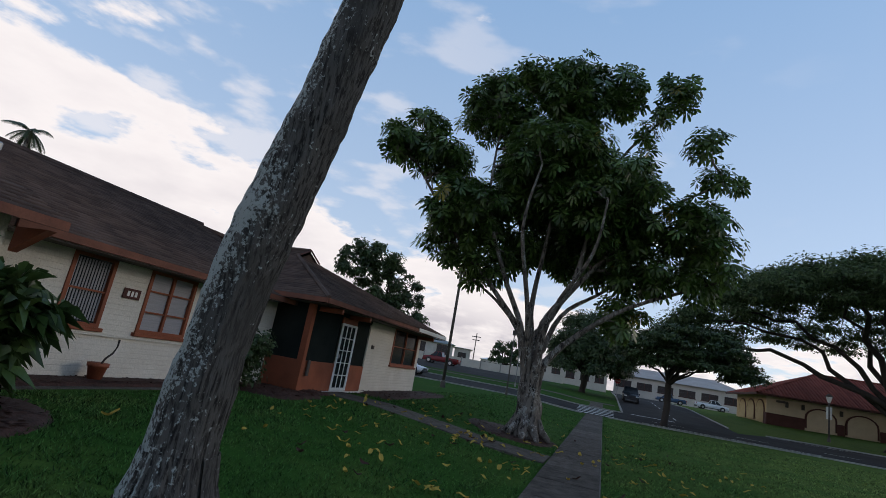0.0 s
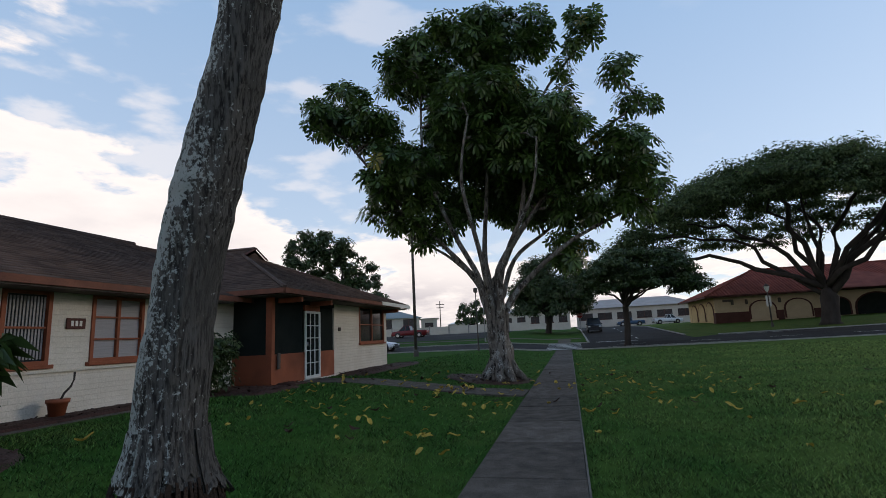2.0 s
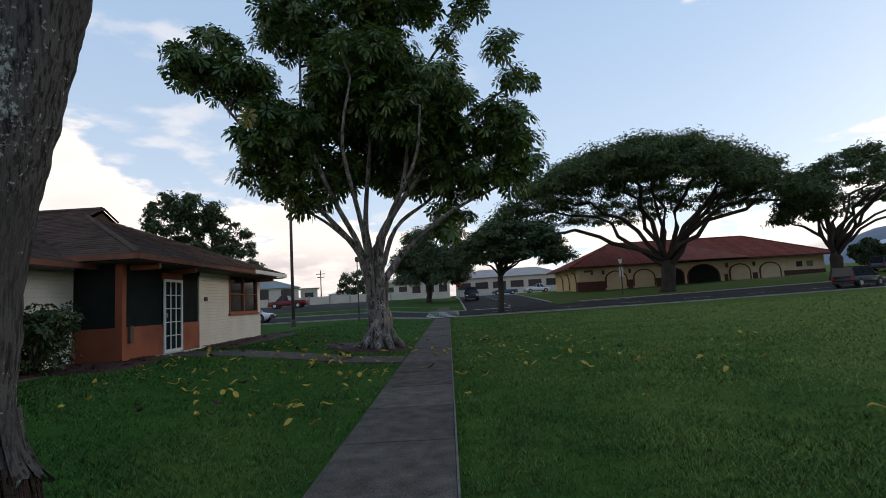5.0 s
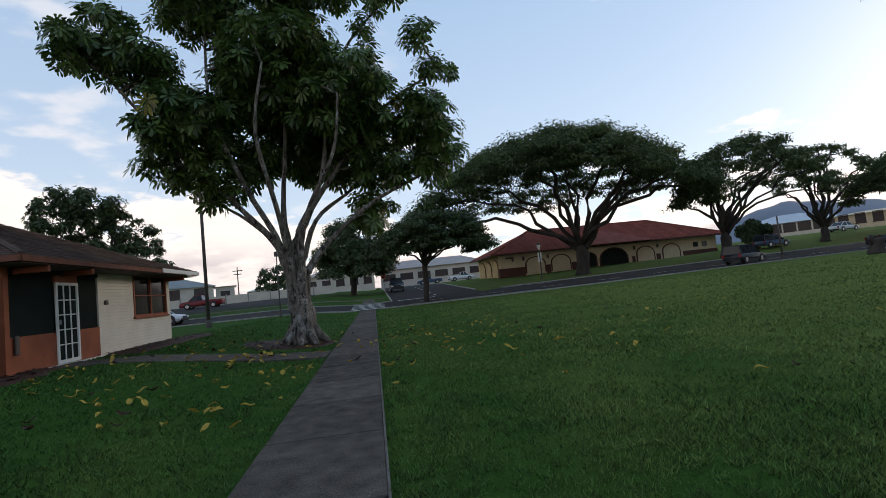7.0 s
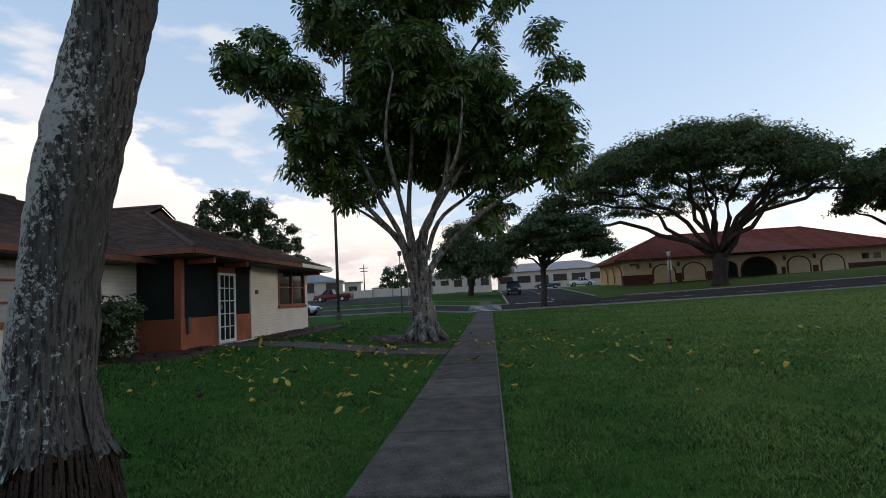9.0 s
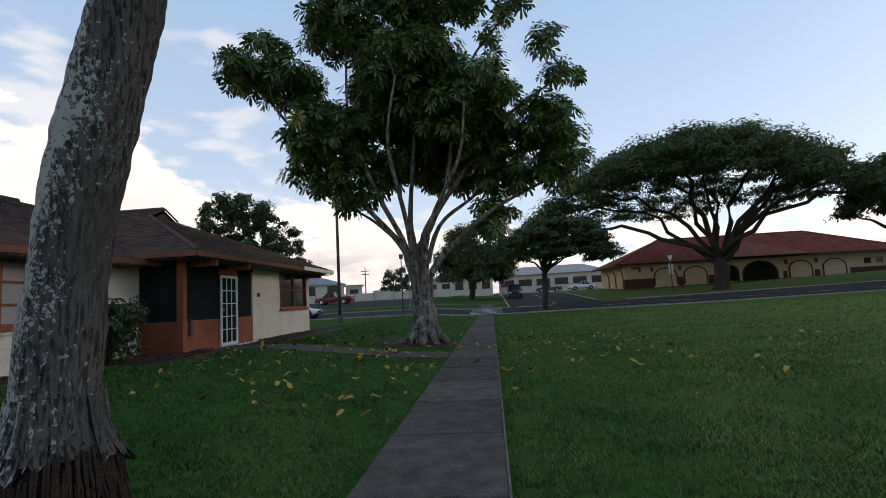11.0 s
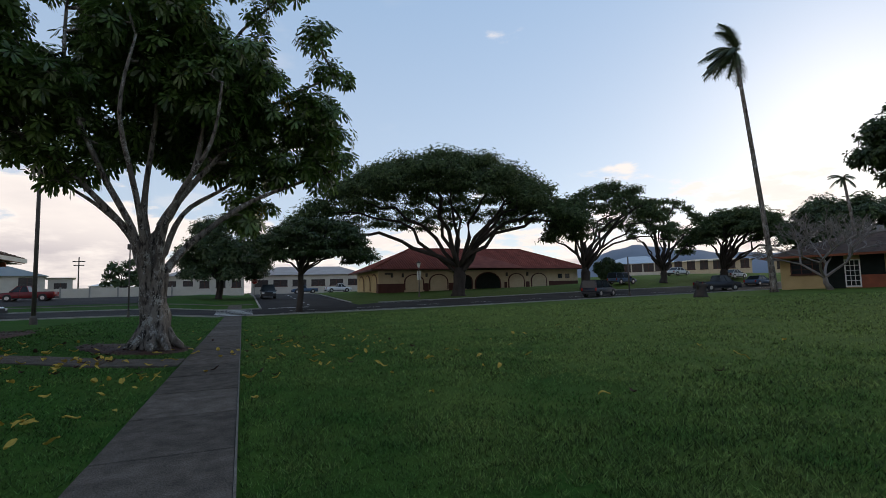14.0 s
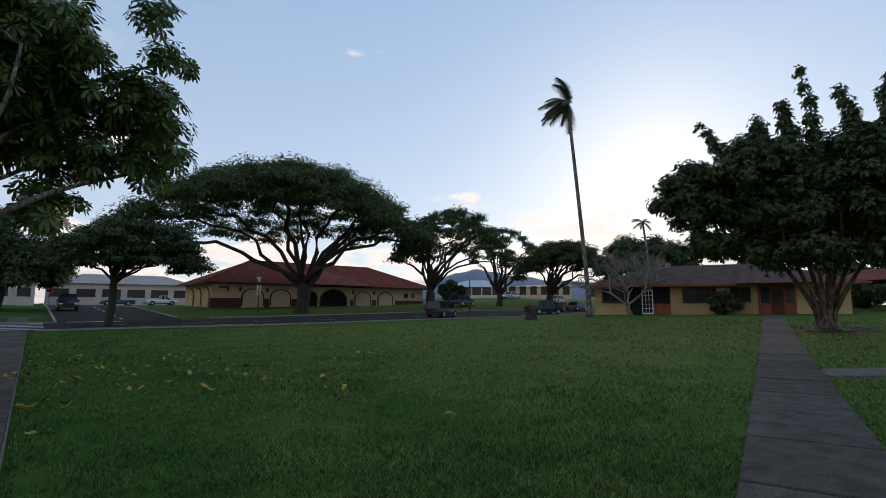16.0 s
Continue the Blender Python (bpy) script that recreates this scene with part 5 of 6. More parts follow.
cross_path = thing("footpath", (0, 0, 0), "short concrete path branching across the lawn", "footpath", kind="structure")
slab_path(cross_path, (12.9, 3.75, 0), 128, 1.1, 18, 1.6, 0, 0.03, 4, M_PALECONC)


# ---- beds ----
def bed(x0, x1, y0, y1, label, seed, round_=False):
    r = random.Random(seed)
    bm = bmesh.new()
    n = 26
    cx_, cy_ = (x0 + x1) / 2, (y0 + y1) / 2
    rings = []
    for f, up in ((1.0, -0.02), (0.9, 0.05), (0.5, 0.07)):
        ring = []
        for k in range(n):
            a = 2 * math.pi * k / n
            ca_, sa_ = math.cos(a), math.sin(a)
            p = 2 if round_ else 6
            q = (abs(ca_) ** p + abs(sa_) ** p) ** (-1 / p)
            x = cx_ + ca_ * q * (x1 - x0) / 2 * f * (1 + r.uniform(-0.05, 0.05))
            y = cy_ + sa_ * q * (y1 - y0) / 2 * f * (1 + r.uniform(-0.02, 0.02))
            ring.append(bm.verts.new((x, y, land(x, y) + up + r.uniform(-0.015, 0.015))))
        rings.append(ring)
    for r0, r1 in zip(rings, rings[1:]):
        for k in range(n):
            bm.faces.new((r0[k], r0[(k + 1) % n], r1[(k + 1) % n], r1[k]))
    bm.faces.new(rings[-1])
    ob = tagged(obj("mulch_bed", bm, M_MULCH, smooth=True), label, "garden bed", kind="structure")
    # loose chips
    V, F = [], []
    for k in range(int((x1 - x0) * (y1 - y0) * 55)):
        x, y = r.uniform(x0 + 0.1, x1 - 0.1), r.uniform(y0 + 0.1, y1 - 0.1)
        if round_ and ((x - cx_) / (x1 - x0) * 2) ** 2 + ((y - cy_) / (y1 - y0) * 2) ** 2 > 0.85:
            continue
        z, a, L = land(x, y) + 0.07, r.uniform(0, 6.3), r.uniform(0.03, 0.07)
        u, w = Vector((math.cos(a), math.sin(a), r.uniform(-0.4, 0.4))) * L, Vector((-math.sin(a), math.cos(a), r.uniform(-0.3, 0.3))) * L * 0.35
        c = Vector((x, y, z))
        i = len(V)
        V += [c - u - w, c + u - w, c + u + w, c - u + w]
        F.append((i, i + 1, i + 2, i + 3))
    np_mesh("chips", [tuple(v) for v in V], F, M_MULCH, ob)["kind"] = "stuff"


bed(-8.0, -6.6, 15.6, 22.6, "dark mulch bed along the end wall", 1)
bed(-9.2, -6.9, 10.2, 12.4, "reddish mulch bed at the porch corner", 2)
bed(-9.2, -8.3, 4.2, 11.0, "dark mulch strip under the windows", 3)
bed(-8.1, -7.3, 12.3, 13.2, "dark mulch beside the porch", 4)
bed(-4.3, -0.6 - 0.72, 15.6, 18.6, "bare soil and leaf litter round the tree", 5, True)
bed(-8.2, -5.6, 1.8, 4.9, "mulch round the big-leaved plant", 6, True)
bed(EB.x - 2.0, EB.x + 2.0, EB.y - 2.0, EB.y + 1.2, "bare soil round the dark tree", 7, True)


# ---- shrubs ----
def shrub(name, place, rx, ry, rz_, n, leaf, width, label, seed, n_leaf=5, mat=None, fan=False, dense=70):
    base = Vector(place)
    s = thing(name, base, label, "shrub")
    r = random.Random(seed)
    bl_ = []
    for k in range(n):
        u = Vector((r.uniform(-1, 1), r.uniform(-1, 1), r.uniform(-0.9, 1)))
        bl_.append((u.x * rx * 0.7, u.y * ry * 0.7, rz_ + u.z * rz_ * 0.7, 0.3 * rx + 0.08, 0.3 * ry + 0.08, 0.3 * rz_ + 0.08))
    b = bmesh.new()
    for q in bl_[:10]:
        tube(b, wander((r.uniform(-0.1, 0.1), r.uniform(-0.1, 0.1), -0.05), q[:3], 4, 0.08, r), [0.03, 0.025, 0.018, 0.012, 0.008], 5)
    part("stem_cluster", b, M_BARKD, s, smooth=True)
    P, N = blob_points(bl_, dense, seed, 0.3)
    V, F = fans(P, N, n_leaf, leaf, width, seed) if fan else rosettes(P, N, n_leaf, leaf, width, 0.3, seed)
    np_mesh("foliage", V, F, mat or M_LEAFD, s)
    return s


shrub("shrub", (-8.5, 10.35, land(-8.5, 10.35)), 0.72, 0.7, 0.72, 46, 0.11, 0.045, "dark green leafy shrub against the porch", 51)
shrub("ti_plant", (-6.75, 3.55, land(-6.75, 3.55)), 0.8, 0.75, 0.9, 26, 0.38, 0.13, "tall garden plant with long glossy strap leaves", 52, 9, M_STRAP, False, 22)
sh = far_point(68.0, 47.6)
shrub("shrub", (sh.x, sh.y, sh.z + 0.05), 1.7, 1.1, 1.0, 26, 0.25, 0.09, "rounded dark shrub under the windows", 53)
shrub("shrub", far_point(40.2, 90), 2.2, 1.8, 2.0, 24, 0.5, 0.2, "round green shrub behind the parked cars", 54)

for k, az in enumerate((74.5, 79.0, 84.0)):
    sh = far_point(az, 69)
    shrub("hedge", sh, 3.6, 1.6, 1.5, 26, 0.4, 0.16, "dark clipped hedge beyond the carport", 55 + k, dense=16)
# clay pot with a bare stem
pot = thing("flower_pot", (-8.72, 7.0, land(-8.72, 7.0) + 0.05), "terracotta pot with a bare bent stem", "flower pot")
bm = bmesh.new()
tube(bm, [(0, 0, 0), (0, 0, 0.24), (0, 0, 0.245), (0, 0, 0.31), (0, 0, 0.30), (0, 0, 0.26)], [0.11, 0.155, 0.175, 0.18, 0.15, 0.14], 18)
part("pot", bm, M_ORANGE, pot, smooth=True)
part("stem", tube(bmesh.new(), [(0, 0, 0.2), (0.05, 0.06, 0.4), (0.02, 0.2, 0.5), (0.0, 0.27, 0.62), (0, 0.27, 0.75)], [0.022, 0.02, 0.018, 0.015, 0.02], 7), M_BARKD, pot, smooth=True)

# ---- street furniture ----
def pole(name, place, height, r, label, head=None, lean=(0, 0), mat=None):
    t = thing(name, place, label, "pole" if not head else "lamp post")
    part("shaft", tube(bmesh.new(), [(0, 0, -0.1), (lean[0] * 0.5, lean[1] * 0.5, height / 2), (lean[0], lean[1], height)], [r, r * 0.85, r * 0.7], 10), mat or M_POLE, t, smooth=True)
    part("base", tube(bmesh.new(), [(0, 0, -0.1), (0, 0, 0.35), (0, 0, 0.45)], [r * 1.7, r * 1.5, r], 12), mat or M_POLE, t)
    if head == "lantern":
        part("lantern", tube(bmesh.new(), [(0, 0, height - 0.1), (0, 0, height + 0.05), (0, 0, height + 0.5)], [r, r * 1.8, r * 3.2], 8), M_WHITE, t, "frosted lantern glass")
        part("cap", tube(bmesh.new(), [(0, 0, height + 0.5), (0, 0, height + 0.56), (0, 0, height + 0.85)], [r * 3.9, r * 3.7, r * 0.4], 8), M_POLE, t)
    if head == "flood":
        part("lamp_head", boxed(-0.16, 0.16, -0.12, 0.12, height - 0.05, height + 0.35, bevel=0.04), M_POLE, t)
    return t


p = far_point(-17.2, 34)
pole("utility_pole", p, 12.0, 0.11, "tall thin wooden pole on the grass", lean=(0.0, 0.0))
p = far_point(-10.14, 42.6)
pole("lamp_post", p, 4.9, 0.06, "slim dark lamp post beside the street", "flood")
p = far_point(-9.3, 56)
pole("sign_post", p, 4.0, 0.05, "thin pale post beyond the street", mat=M_METAL)
p = far_point(19.07, 66)
lamp = pole("lamp_post", p, 3.9, 0.09, "lantern lamp post on the pavement by the hall", "lantern", mat=M_POLE)
part("banner", boxed(-0.25, 0.25, -0.02, 0.02, 2.2, 3.4), M_WHITE, lamp, "pale hanging banner")
p = far_point(42.1, 60)
pole("pole", p, 4.4, 0.1, "dark pole on the lawn by the street")
p = far_point(-14.2, 140)
pole("utility_pole", p, 9.0, 0.16, "distant wooden utility pole")
up = bpy.data.objects["utility_pole.001"]
part("crossarm", boxed(-1.2, 1.2, -0.08, 0.08, 7.9, 8.1), M_POLE, up)
part("crossarm", boxed(-1.0, 1.0, -0.08, 0.08, 7.0, 7.2), M_POLE, up)

M_RED = material("sign_red", (0.42, 0.03, 0.03), (0.36, 0.03, 0.03), scale=2, bump=0.05, rough=0.45)


def stop_sign(place, label, s=0.38):
    t = thing("stop_sign", place, label, "road sign")
    part("post", tube(bmesh.new(), [(0, 0, -0.1), (0, 0, 2.75)], [0.035, 0.035], 8), M_METAL, t)
    ring = [(s * math.cos(radians(22.5 + 45 * k)), -0.05, 2.35 + s * math.sin(radians(22.5 + 45 * k))) for k in range(8)]
    part("border", prism(bmesh.new(), ring, (0, 0.015, 0)), M_WHITE, t)
    ring = [(0.93 * x, -0.056, 2.35 + 0.93 * (z - 2.35)) for x, _, z in ring]
    part("plate", prism(bmesh.new(), ring, (0, 0.006, 0)), M_RED, t)
    # the word
    cu = bpy.data.curves.new("word", "FONT")
    cu.body, cu.size, cu.align_x, cu.align_y, cu.extrude = "STOP", 0.3, "CENTER", "CENTER", 0.002
    tmp = new("tmp", cu)
    me = bpy.data.meshes.new_from_object(tmp.evaluated_get(bpy.context.evaluated_depsgraph_get()))
    bpy.data.objects.remove(tmp)
    me.materials.append(M_WHITE)
    w = new("lettering", me)
    w.parent = t
    w.matrix_basis = pose(0, -0.061, 2.35, 90)


stop_sign(far_point(1.25, 78), "red octagonal stop sign on a metal post", 0.45)
p = far_point(45.5, 92)
stop_sign(p, "small red stop sign by the far junction", 0.4)

# tree stump on the lawn
st = far_point(48.9, 41)
stump = thing("tree_stump", st, "dark weathered tree stump standing on the lawn", "tree stump")
part("stump", tube(bmesh.new(), [(0, 0, -0.1), (0, 0, 0.12), (0.03, 0, 0.5), (0, 0, 0.75), (0.05, 0, 0.95), (0.05, 0, 1.0)], [0.55, 0.42, 0.33, 0.34, 0.38, 0.2], 14, 0.6), M_BARKD, stump, smooth=True)
part("stub", tube(bmesh.new(), [(-0.15, 0, 0.6), (-0.3, 0, 0.95), (-0.34, 0, 1.2)], [0.17, 0.14, 0.09], 8, 0.5), M_BARKD, stump, smooth=True)
part("stub", tube(bmesh.new(), [(0.15, 0, 0.6), (0.3, 0.05, 0.9), (0.33, 0, 1.12)], [0.15, 0.13, 0.1], 8, 0.5), M_BARKD, stump, smooth=True)

# bare-branched frangipani
fb = far_point(59.0, 46.5)
fr = thing("frangipani_tree", fb, "bare grey many-branched frangipani tree", "tree")
M_GREY = material("grey_twigs", (0.22, 0.19, 0.175), (0.15, 0.13, 0.12), scale=4, bump=0.2)
r_ = random.Random(71)
b = bmesh.new()


def fork_out(bm_, p, v, L, r, depth):
    e = p + v * L
    tube(bm_, [p, p.lerp(e, 0.5) + Vector((r_.uniform(-1, 1), r_.uniform(-1, 1), 0)) * L * 0.06, e], [r, r * 0.85, r * 0.7], 5, 0, False)
    if depth:
        for k in range(3 if depth > 1 else 4):
            a = r_.uniform(0, 6.28)
            w = (v + Vector((math.cos(a), math.sin(a), r_.uniform(-0.35, 0.45))) * 0.75).normalized()
            fork_out(bm_, e, w, L * r_.uniform(0.62, 0.85), r * 0.66, depth - 1)


for k in range(4):
    a = k * 1.57 + 0.4
    fork_out(b, Vector((0, 0, 0.9)), Vector((math.cos(a) * 0.8, math.sin(a) * 0.8, 0.62)).normalized(), 1.75, 0.11, 5)
part("branchwork", b, M_GREY, fr)
part("trunk", tube(bmesh.new(), [(0.3, -0.2, -0.1), (0.1, 0, 0.5), (0, 0, 1.1)], [0.22, 0.17, 0.15], 8, 0.3), M_GREY, fr, smooth=True)

# ---- yellow bungalow details ----
window(yellow, (-8.2, -0.07, 1.05), 2.2, 1.2, "x", panes=(3, 3), frame_mat=M_WAINSCOT)
window(yellow, (-1.4, -0.07, 1.05), 2.6, 1.2, "x", panes=(3, 3), frame_mat=M_WAINSCOT)
window(yellow, (2.2, -0.07, 1.05), 1.5, 1.2, "x", panes=(2, 3), frame_mat=M_WAINSCOT)
window(yellow, (4.3, -0.17, 0.85), 0.75, 1.45, "x", panes=(1, 1), frame_mat=M_ORANGE)
window(yellow, (5.98, -0.17, 0.85), 0.75, 1.45, "x", panes=(1, 1), frame_mat=M_ORANGE)
dd = new("door")
dd.parent = yellow
dd.matrix_basis = Matrix.Translation((5.1, -0.12, 0.0))
part("leaf", boxed(0, 0.85, -0.04, 0.0, 0, 2.05), M_WAINSCOT, dd)
part("glass", boxed(0.12, 0.73, -0.05, -0.04, 0.9, 1.9), M_GLASS, dd)
part("wall", boxed(-5.9, -4.75, -0.1, 0.0, -0.3, 2.5), M_SCREEN_SHADE, yellow, "dark screened porch")
part("wall", boxed(-3.8, -2.4, -0.1, 0.0, 0.9, 2.5), M_SCREEN_SHADE, yellow, "dark screened porch")
part("panel", boxed(-3.8, -2.4, -0.1, 0.0, -0.3, 0.9), M_ORANGE, yellow)
sd = new("door")
sd.parent = yellow
sd.matrix_basis = Matrix.Translation((-4.75, -0.13, 0.0))
part("insect_screen", boxed(0.05, 0.9, 0.0, 0.02, 0.05, 2.0), M_SCREEN_SHADE, sd)
for a in ((0, 0.08, 0, 2.1), (0.87, 0.95, 0, 2.1), (0.08, 0.87, 0, 0.1), (0.08, 0.87, 2.0, 2.1)):
    part("frame", boxed(a[0], a[1], -0.04, 0.0, a[2], a[3]), M_WHITE, sd)
for k in (1, 2):
    part("bar", boxed(0.08 + 0.263 * k - 0.018, 0.08 + 0.263 * k + 0.018, -0.035, -0.005, 0.1, 2.0), M_WHITE, sd)
for k in (1, 2, 3, 4):
    part("bar", boxed(0.08, 0.87, -0.034, -0.004, 0.1 + 0.38 * k - 0.018, 0.1 + 0.38 * k + 0.018), M_WHITE, sd)
part("fascia", boxed(E0, E1, F0 - 0.05, F0, ZA - 0.14, ZA + 0.03), M_ORANGE, yellow)
part("roof_vent", boxed(-2.9, -2.45, 4.3, 4.75, 4.3, 4.85, bevel=0.03), M_METAL, yellow, "pale roof vent")
bm = bmesh.new()
for pts in ([(2.6, -2.0, ZA), (7.8, -2.0, ZA), (7.0, 2.4, ZA + 1.35), (3.4, 2.4, ZA + 1.35)], [(2.6, 2.4, ZA), (2.6, -2.0, ZA), (3.4, 2.4, ZA + 1.35)], [(7.8, -2.0, ZA), (7.8, 2.4, ZA), (7.0, 2.4, ZA + 1.35)]):
    poly(bm, pts)
part("roof", bm, M_SHINGLE, yellow, "entry roof")
# carport beyond it
cpp = far_point(81.5, 60)
cp = thing("carport", (cpp.x, cpp.y, cpp.z), "open carport with low red-brown roof on posts", "carport", rz=-81)
bm = bmesh.new()
for pts in ([(-4.5, -4, 2.6), (6, -4, 2.6), (5, 0, 3.7), (-3, 0, 3.7)], [(6, 4, 2.6), (-4.5, 4, 2.6), (-3, 0, 3.7), (5, 0, 3.7)], [(-4.5, 4, 2.6), (-4.5, -4, 2.6), (-3, 0, 3.7)], [(-4.5, -4, 2.55), (-4.5, 4, 2.55), (6, 4, 2.55), (6, -4, 2.55)]):
    poly(bm, pts)
part("roof", bm, M_TILE, cp)
for x in (-4, -0.6, 2.6, 5.6):
    part("post", boxed(x - 0.1, x + 0.1, -3.8, -3.6, -0.3, 2.55), M_WHITE, cp)
    part("post", boxed(x - 0.1, x + 0.1, 3.6, 3.8, -0.3, 2.55), M_WHITE, cp)


# ---- tiled hall details ----
def arch_outline(w, h, y, n=10, grow_=0.0):
    r = w / 2 + grow_
    rise = (w / 2 + grow_) * 0.75
    pts = [(-r, y, -grow_ * 0), (r, y, 0)]
    for k in range(n + 1):
        a = math.pi * k / n
        pts.append((r * math.cos(a), y, h - (w / 2) * 0.75 + rise * math.sin(a)))
    return pts


def arch_bay(parent, x, w=4.2, h=2.45, dark=False):
    bay = new("arch_bay")
    bay.parent = parent
    bay.matrix_basis = Matrix.Translation((x, 0, 0.0))
    part("surround", prism(bmesh.new(), arch_outline(w, h, -0.10, grow_=0.22), (0, 0.12, 0)), M_WAINSCOT, bay, "dark brown arch surround")
    part("infill", prism(bmesh.new(), arch_outline(w, h, -0.125), (0, 0.03, 0)), M_SCREEN_SHADE if dark else M_WALL_B, bay)


def hall_x(az):
    """How far along the hall's front a bearing meets it."""
    d = Vector((math.sin(radians(az)), math.cos(radians(az))))
    u = Vector((math.cos(radians(ang)), math.sin(radians(ang))))
    o_ = Vector((ca.x, ca.y))
    det = d.x * -u.y + u.x * d.y
    s = (d.x * o_.y - d.y * o_.x) / (u.x * d.y - u.y * d.x) if abs(det) > 1e-9 else 0
    return s


for az, w in ((18.5, 3.0), (21.3, 3.0), (30.1, 2.9), (32.6, 2.9)):
    arch_bay(tiled, hall_x(az), w)
x0_, x1_ = hall_x(25.2), hall_x(28.6)
# entrance recess: flat near-black infills painted in place of its shade
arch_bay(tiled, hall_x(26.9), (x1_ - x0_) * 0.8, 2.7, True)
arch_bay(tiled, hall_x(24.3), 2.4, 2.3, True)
for a, b in ((None, 17.35), (19.65, 20.15), (22.45, 23.4), (28.75, 29.05), (31.15, 31.55), (33.7, None)):
    part("wainscot", boxed(0 if a is None else hall_x(a), LEN if b is None else hall_x(b), -0.07, 0.0, -0.8, 1.1), M_WAINSCOT, tiled)
for k in range(3):
    bay = new("arch_bay")
    bay.parent = tiled
    bay.matrix_basis = pose(0, 2.6 + k * 4.6, 0, 0, 0, -90)
    part("surround", prism(bmesh.new(), arch_outline(3.4, 2.6, -0.10, grow_=0.22), (0, 0.12, 0)), M_WAINSCOT, bay)
    part("infill", prism(bmesh.new(), arch_outline(3.4, 2.6, -0.125), (0, 0.03, 0)), M_WALL_C, bay)
part("wainscot", boxed(-0.07, 0, 0.0, 1.2, -0.8, 1.1), M_WAINSCOT, tiled)
for k in range(2):
    part("window_square", boxed(hall_x(34.7 + 0.8 * k), hall_x(34.7 + 0.8 * k) + 0.9, -0.05, 0, 1.6, 2.4), M_GLASS, tiled)
for az in (16.0, 17.2, 19.9, 23.3, 29.0, 31.3):
    part("wall_lantern", boxed(hall_x(az) - 0.15, hall_x(az) + 0.15, -0.35, 0, 2.1, 2.75, bevel=0.05), M_POLE, tiled)
part("sign_bars", boxed(hall_x(15.2), hall_x(16.1), -0.06, -0.01, 2.55, 2.85), M_POLE, tiled)
part("fascia", boxed(-o, LEN + o, -o - 0.06, -o, ZT - 0.2, ZT + 0.05), M_WAINSCOT, tiled)
part("fascia", boxed(-o - 0.06, -o, -o, DEP + o, ZT - 0.2, ZT + 0.05), M_WAINSCOT, tiled)
# tile rolls running down the front and the west slopes
V, F = [], []


def rolls(a, b, c, d, step=0.42):
    """Half-round tile rows from the eave a-b up to d-c, cut by the hips."""
    a, b, c, d = (Vector(p) for p in (a, b, c, d))
    ax = (b - a).normalized()
    L = (b - a).length
    upv = (d - a) - ax * (d - a).dot(ax)
    H = upv.length
    upn = upv.normalized()
    nn = ax.cross(upn)
    if nn.z < 0:
        nn = -nn
    s_d, s_c = (d - a).dot(ax), (c - a).dot(ax)
    x = step / 2
    while x < L:
        top = H
        if x < s_d:
            top = H * x / s_d
        if x > s_c:
            top = H * (L - x) / (L - s_c)
        i = len(V)
        w = step * 0.36
        for t in (0.0, top):
            o_ = a + ax * x + upn * t
            V.extend([o_ - ax * w, o_ - ax * w * 0.6 + nn * 0.09, o_ + ax * w * 0.6 + nn * 0.09, o_ + ax * w])
        for k in range(3):
            F.append((i + k, i + k + 1, i + k + 5, i + k + 4))
        x += step


rolls((-o, -o, ZT), (LEN + o, -o, ZT), (LEN - HK, HK, ZR), (HK, HK, ZR))
rolls((-o, DEP + o, ZT), (-o, -o, ZT), (HK, HK, ZR), (HK, HK, ZR))
np_mesh("roof_tiling", [tuple(v) for v in V], F, M_TILE, tiled)["kind"] = "stuff"
part("ridge_cap", tube(bmesh.new(), [(-o, -o, ZT + 0.05), (HK, HK, ZR + 0.06), (LEN - HK, HK, ZR + 0.06), (LEN + o, -o, ZT + 0.05)], [0.16] * 4, 6), M_TILE, tiled)
# entry wing roof
ew = hall_x(26.9)
bm = bmesh.new()
for pts in ([(ew - 6, -3.0, 3.4), (ew + 6, -3.0, 3.4), (ew + 1, 5, 6.2), (ew - 1, 5, 6.2)], [(ew - 6, 5, 3.4), (ew - 6, -3.0, 3.4), (ew - 1, 5, 6.2)], [(ew + 6, -3.0, 3.4), (ew + 6, 5, 3.4), (ew + 1, 5, 6.2)]):
    poly(bm, pts)
part("roof", bm, M_TILE, tiled, "red tile entry roof")

# ---- far buildings ----
M_BLUE = material("pale_metal_roof", (0.36, 0.42, 0.48), (0.3, 0.36, 0.42), scale=0.5, bump=0.1, rough=0.5)
M_TAN = material("tan_roof", (0.34, 0.31, 0.29), (0.28, 0.25, 0.24), scale=0.5, bump=0.2)
M_FARGLASS = glassy("far_glass", (0.05, 0.04, 0.04), 0.25)


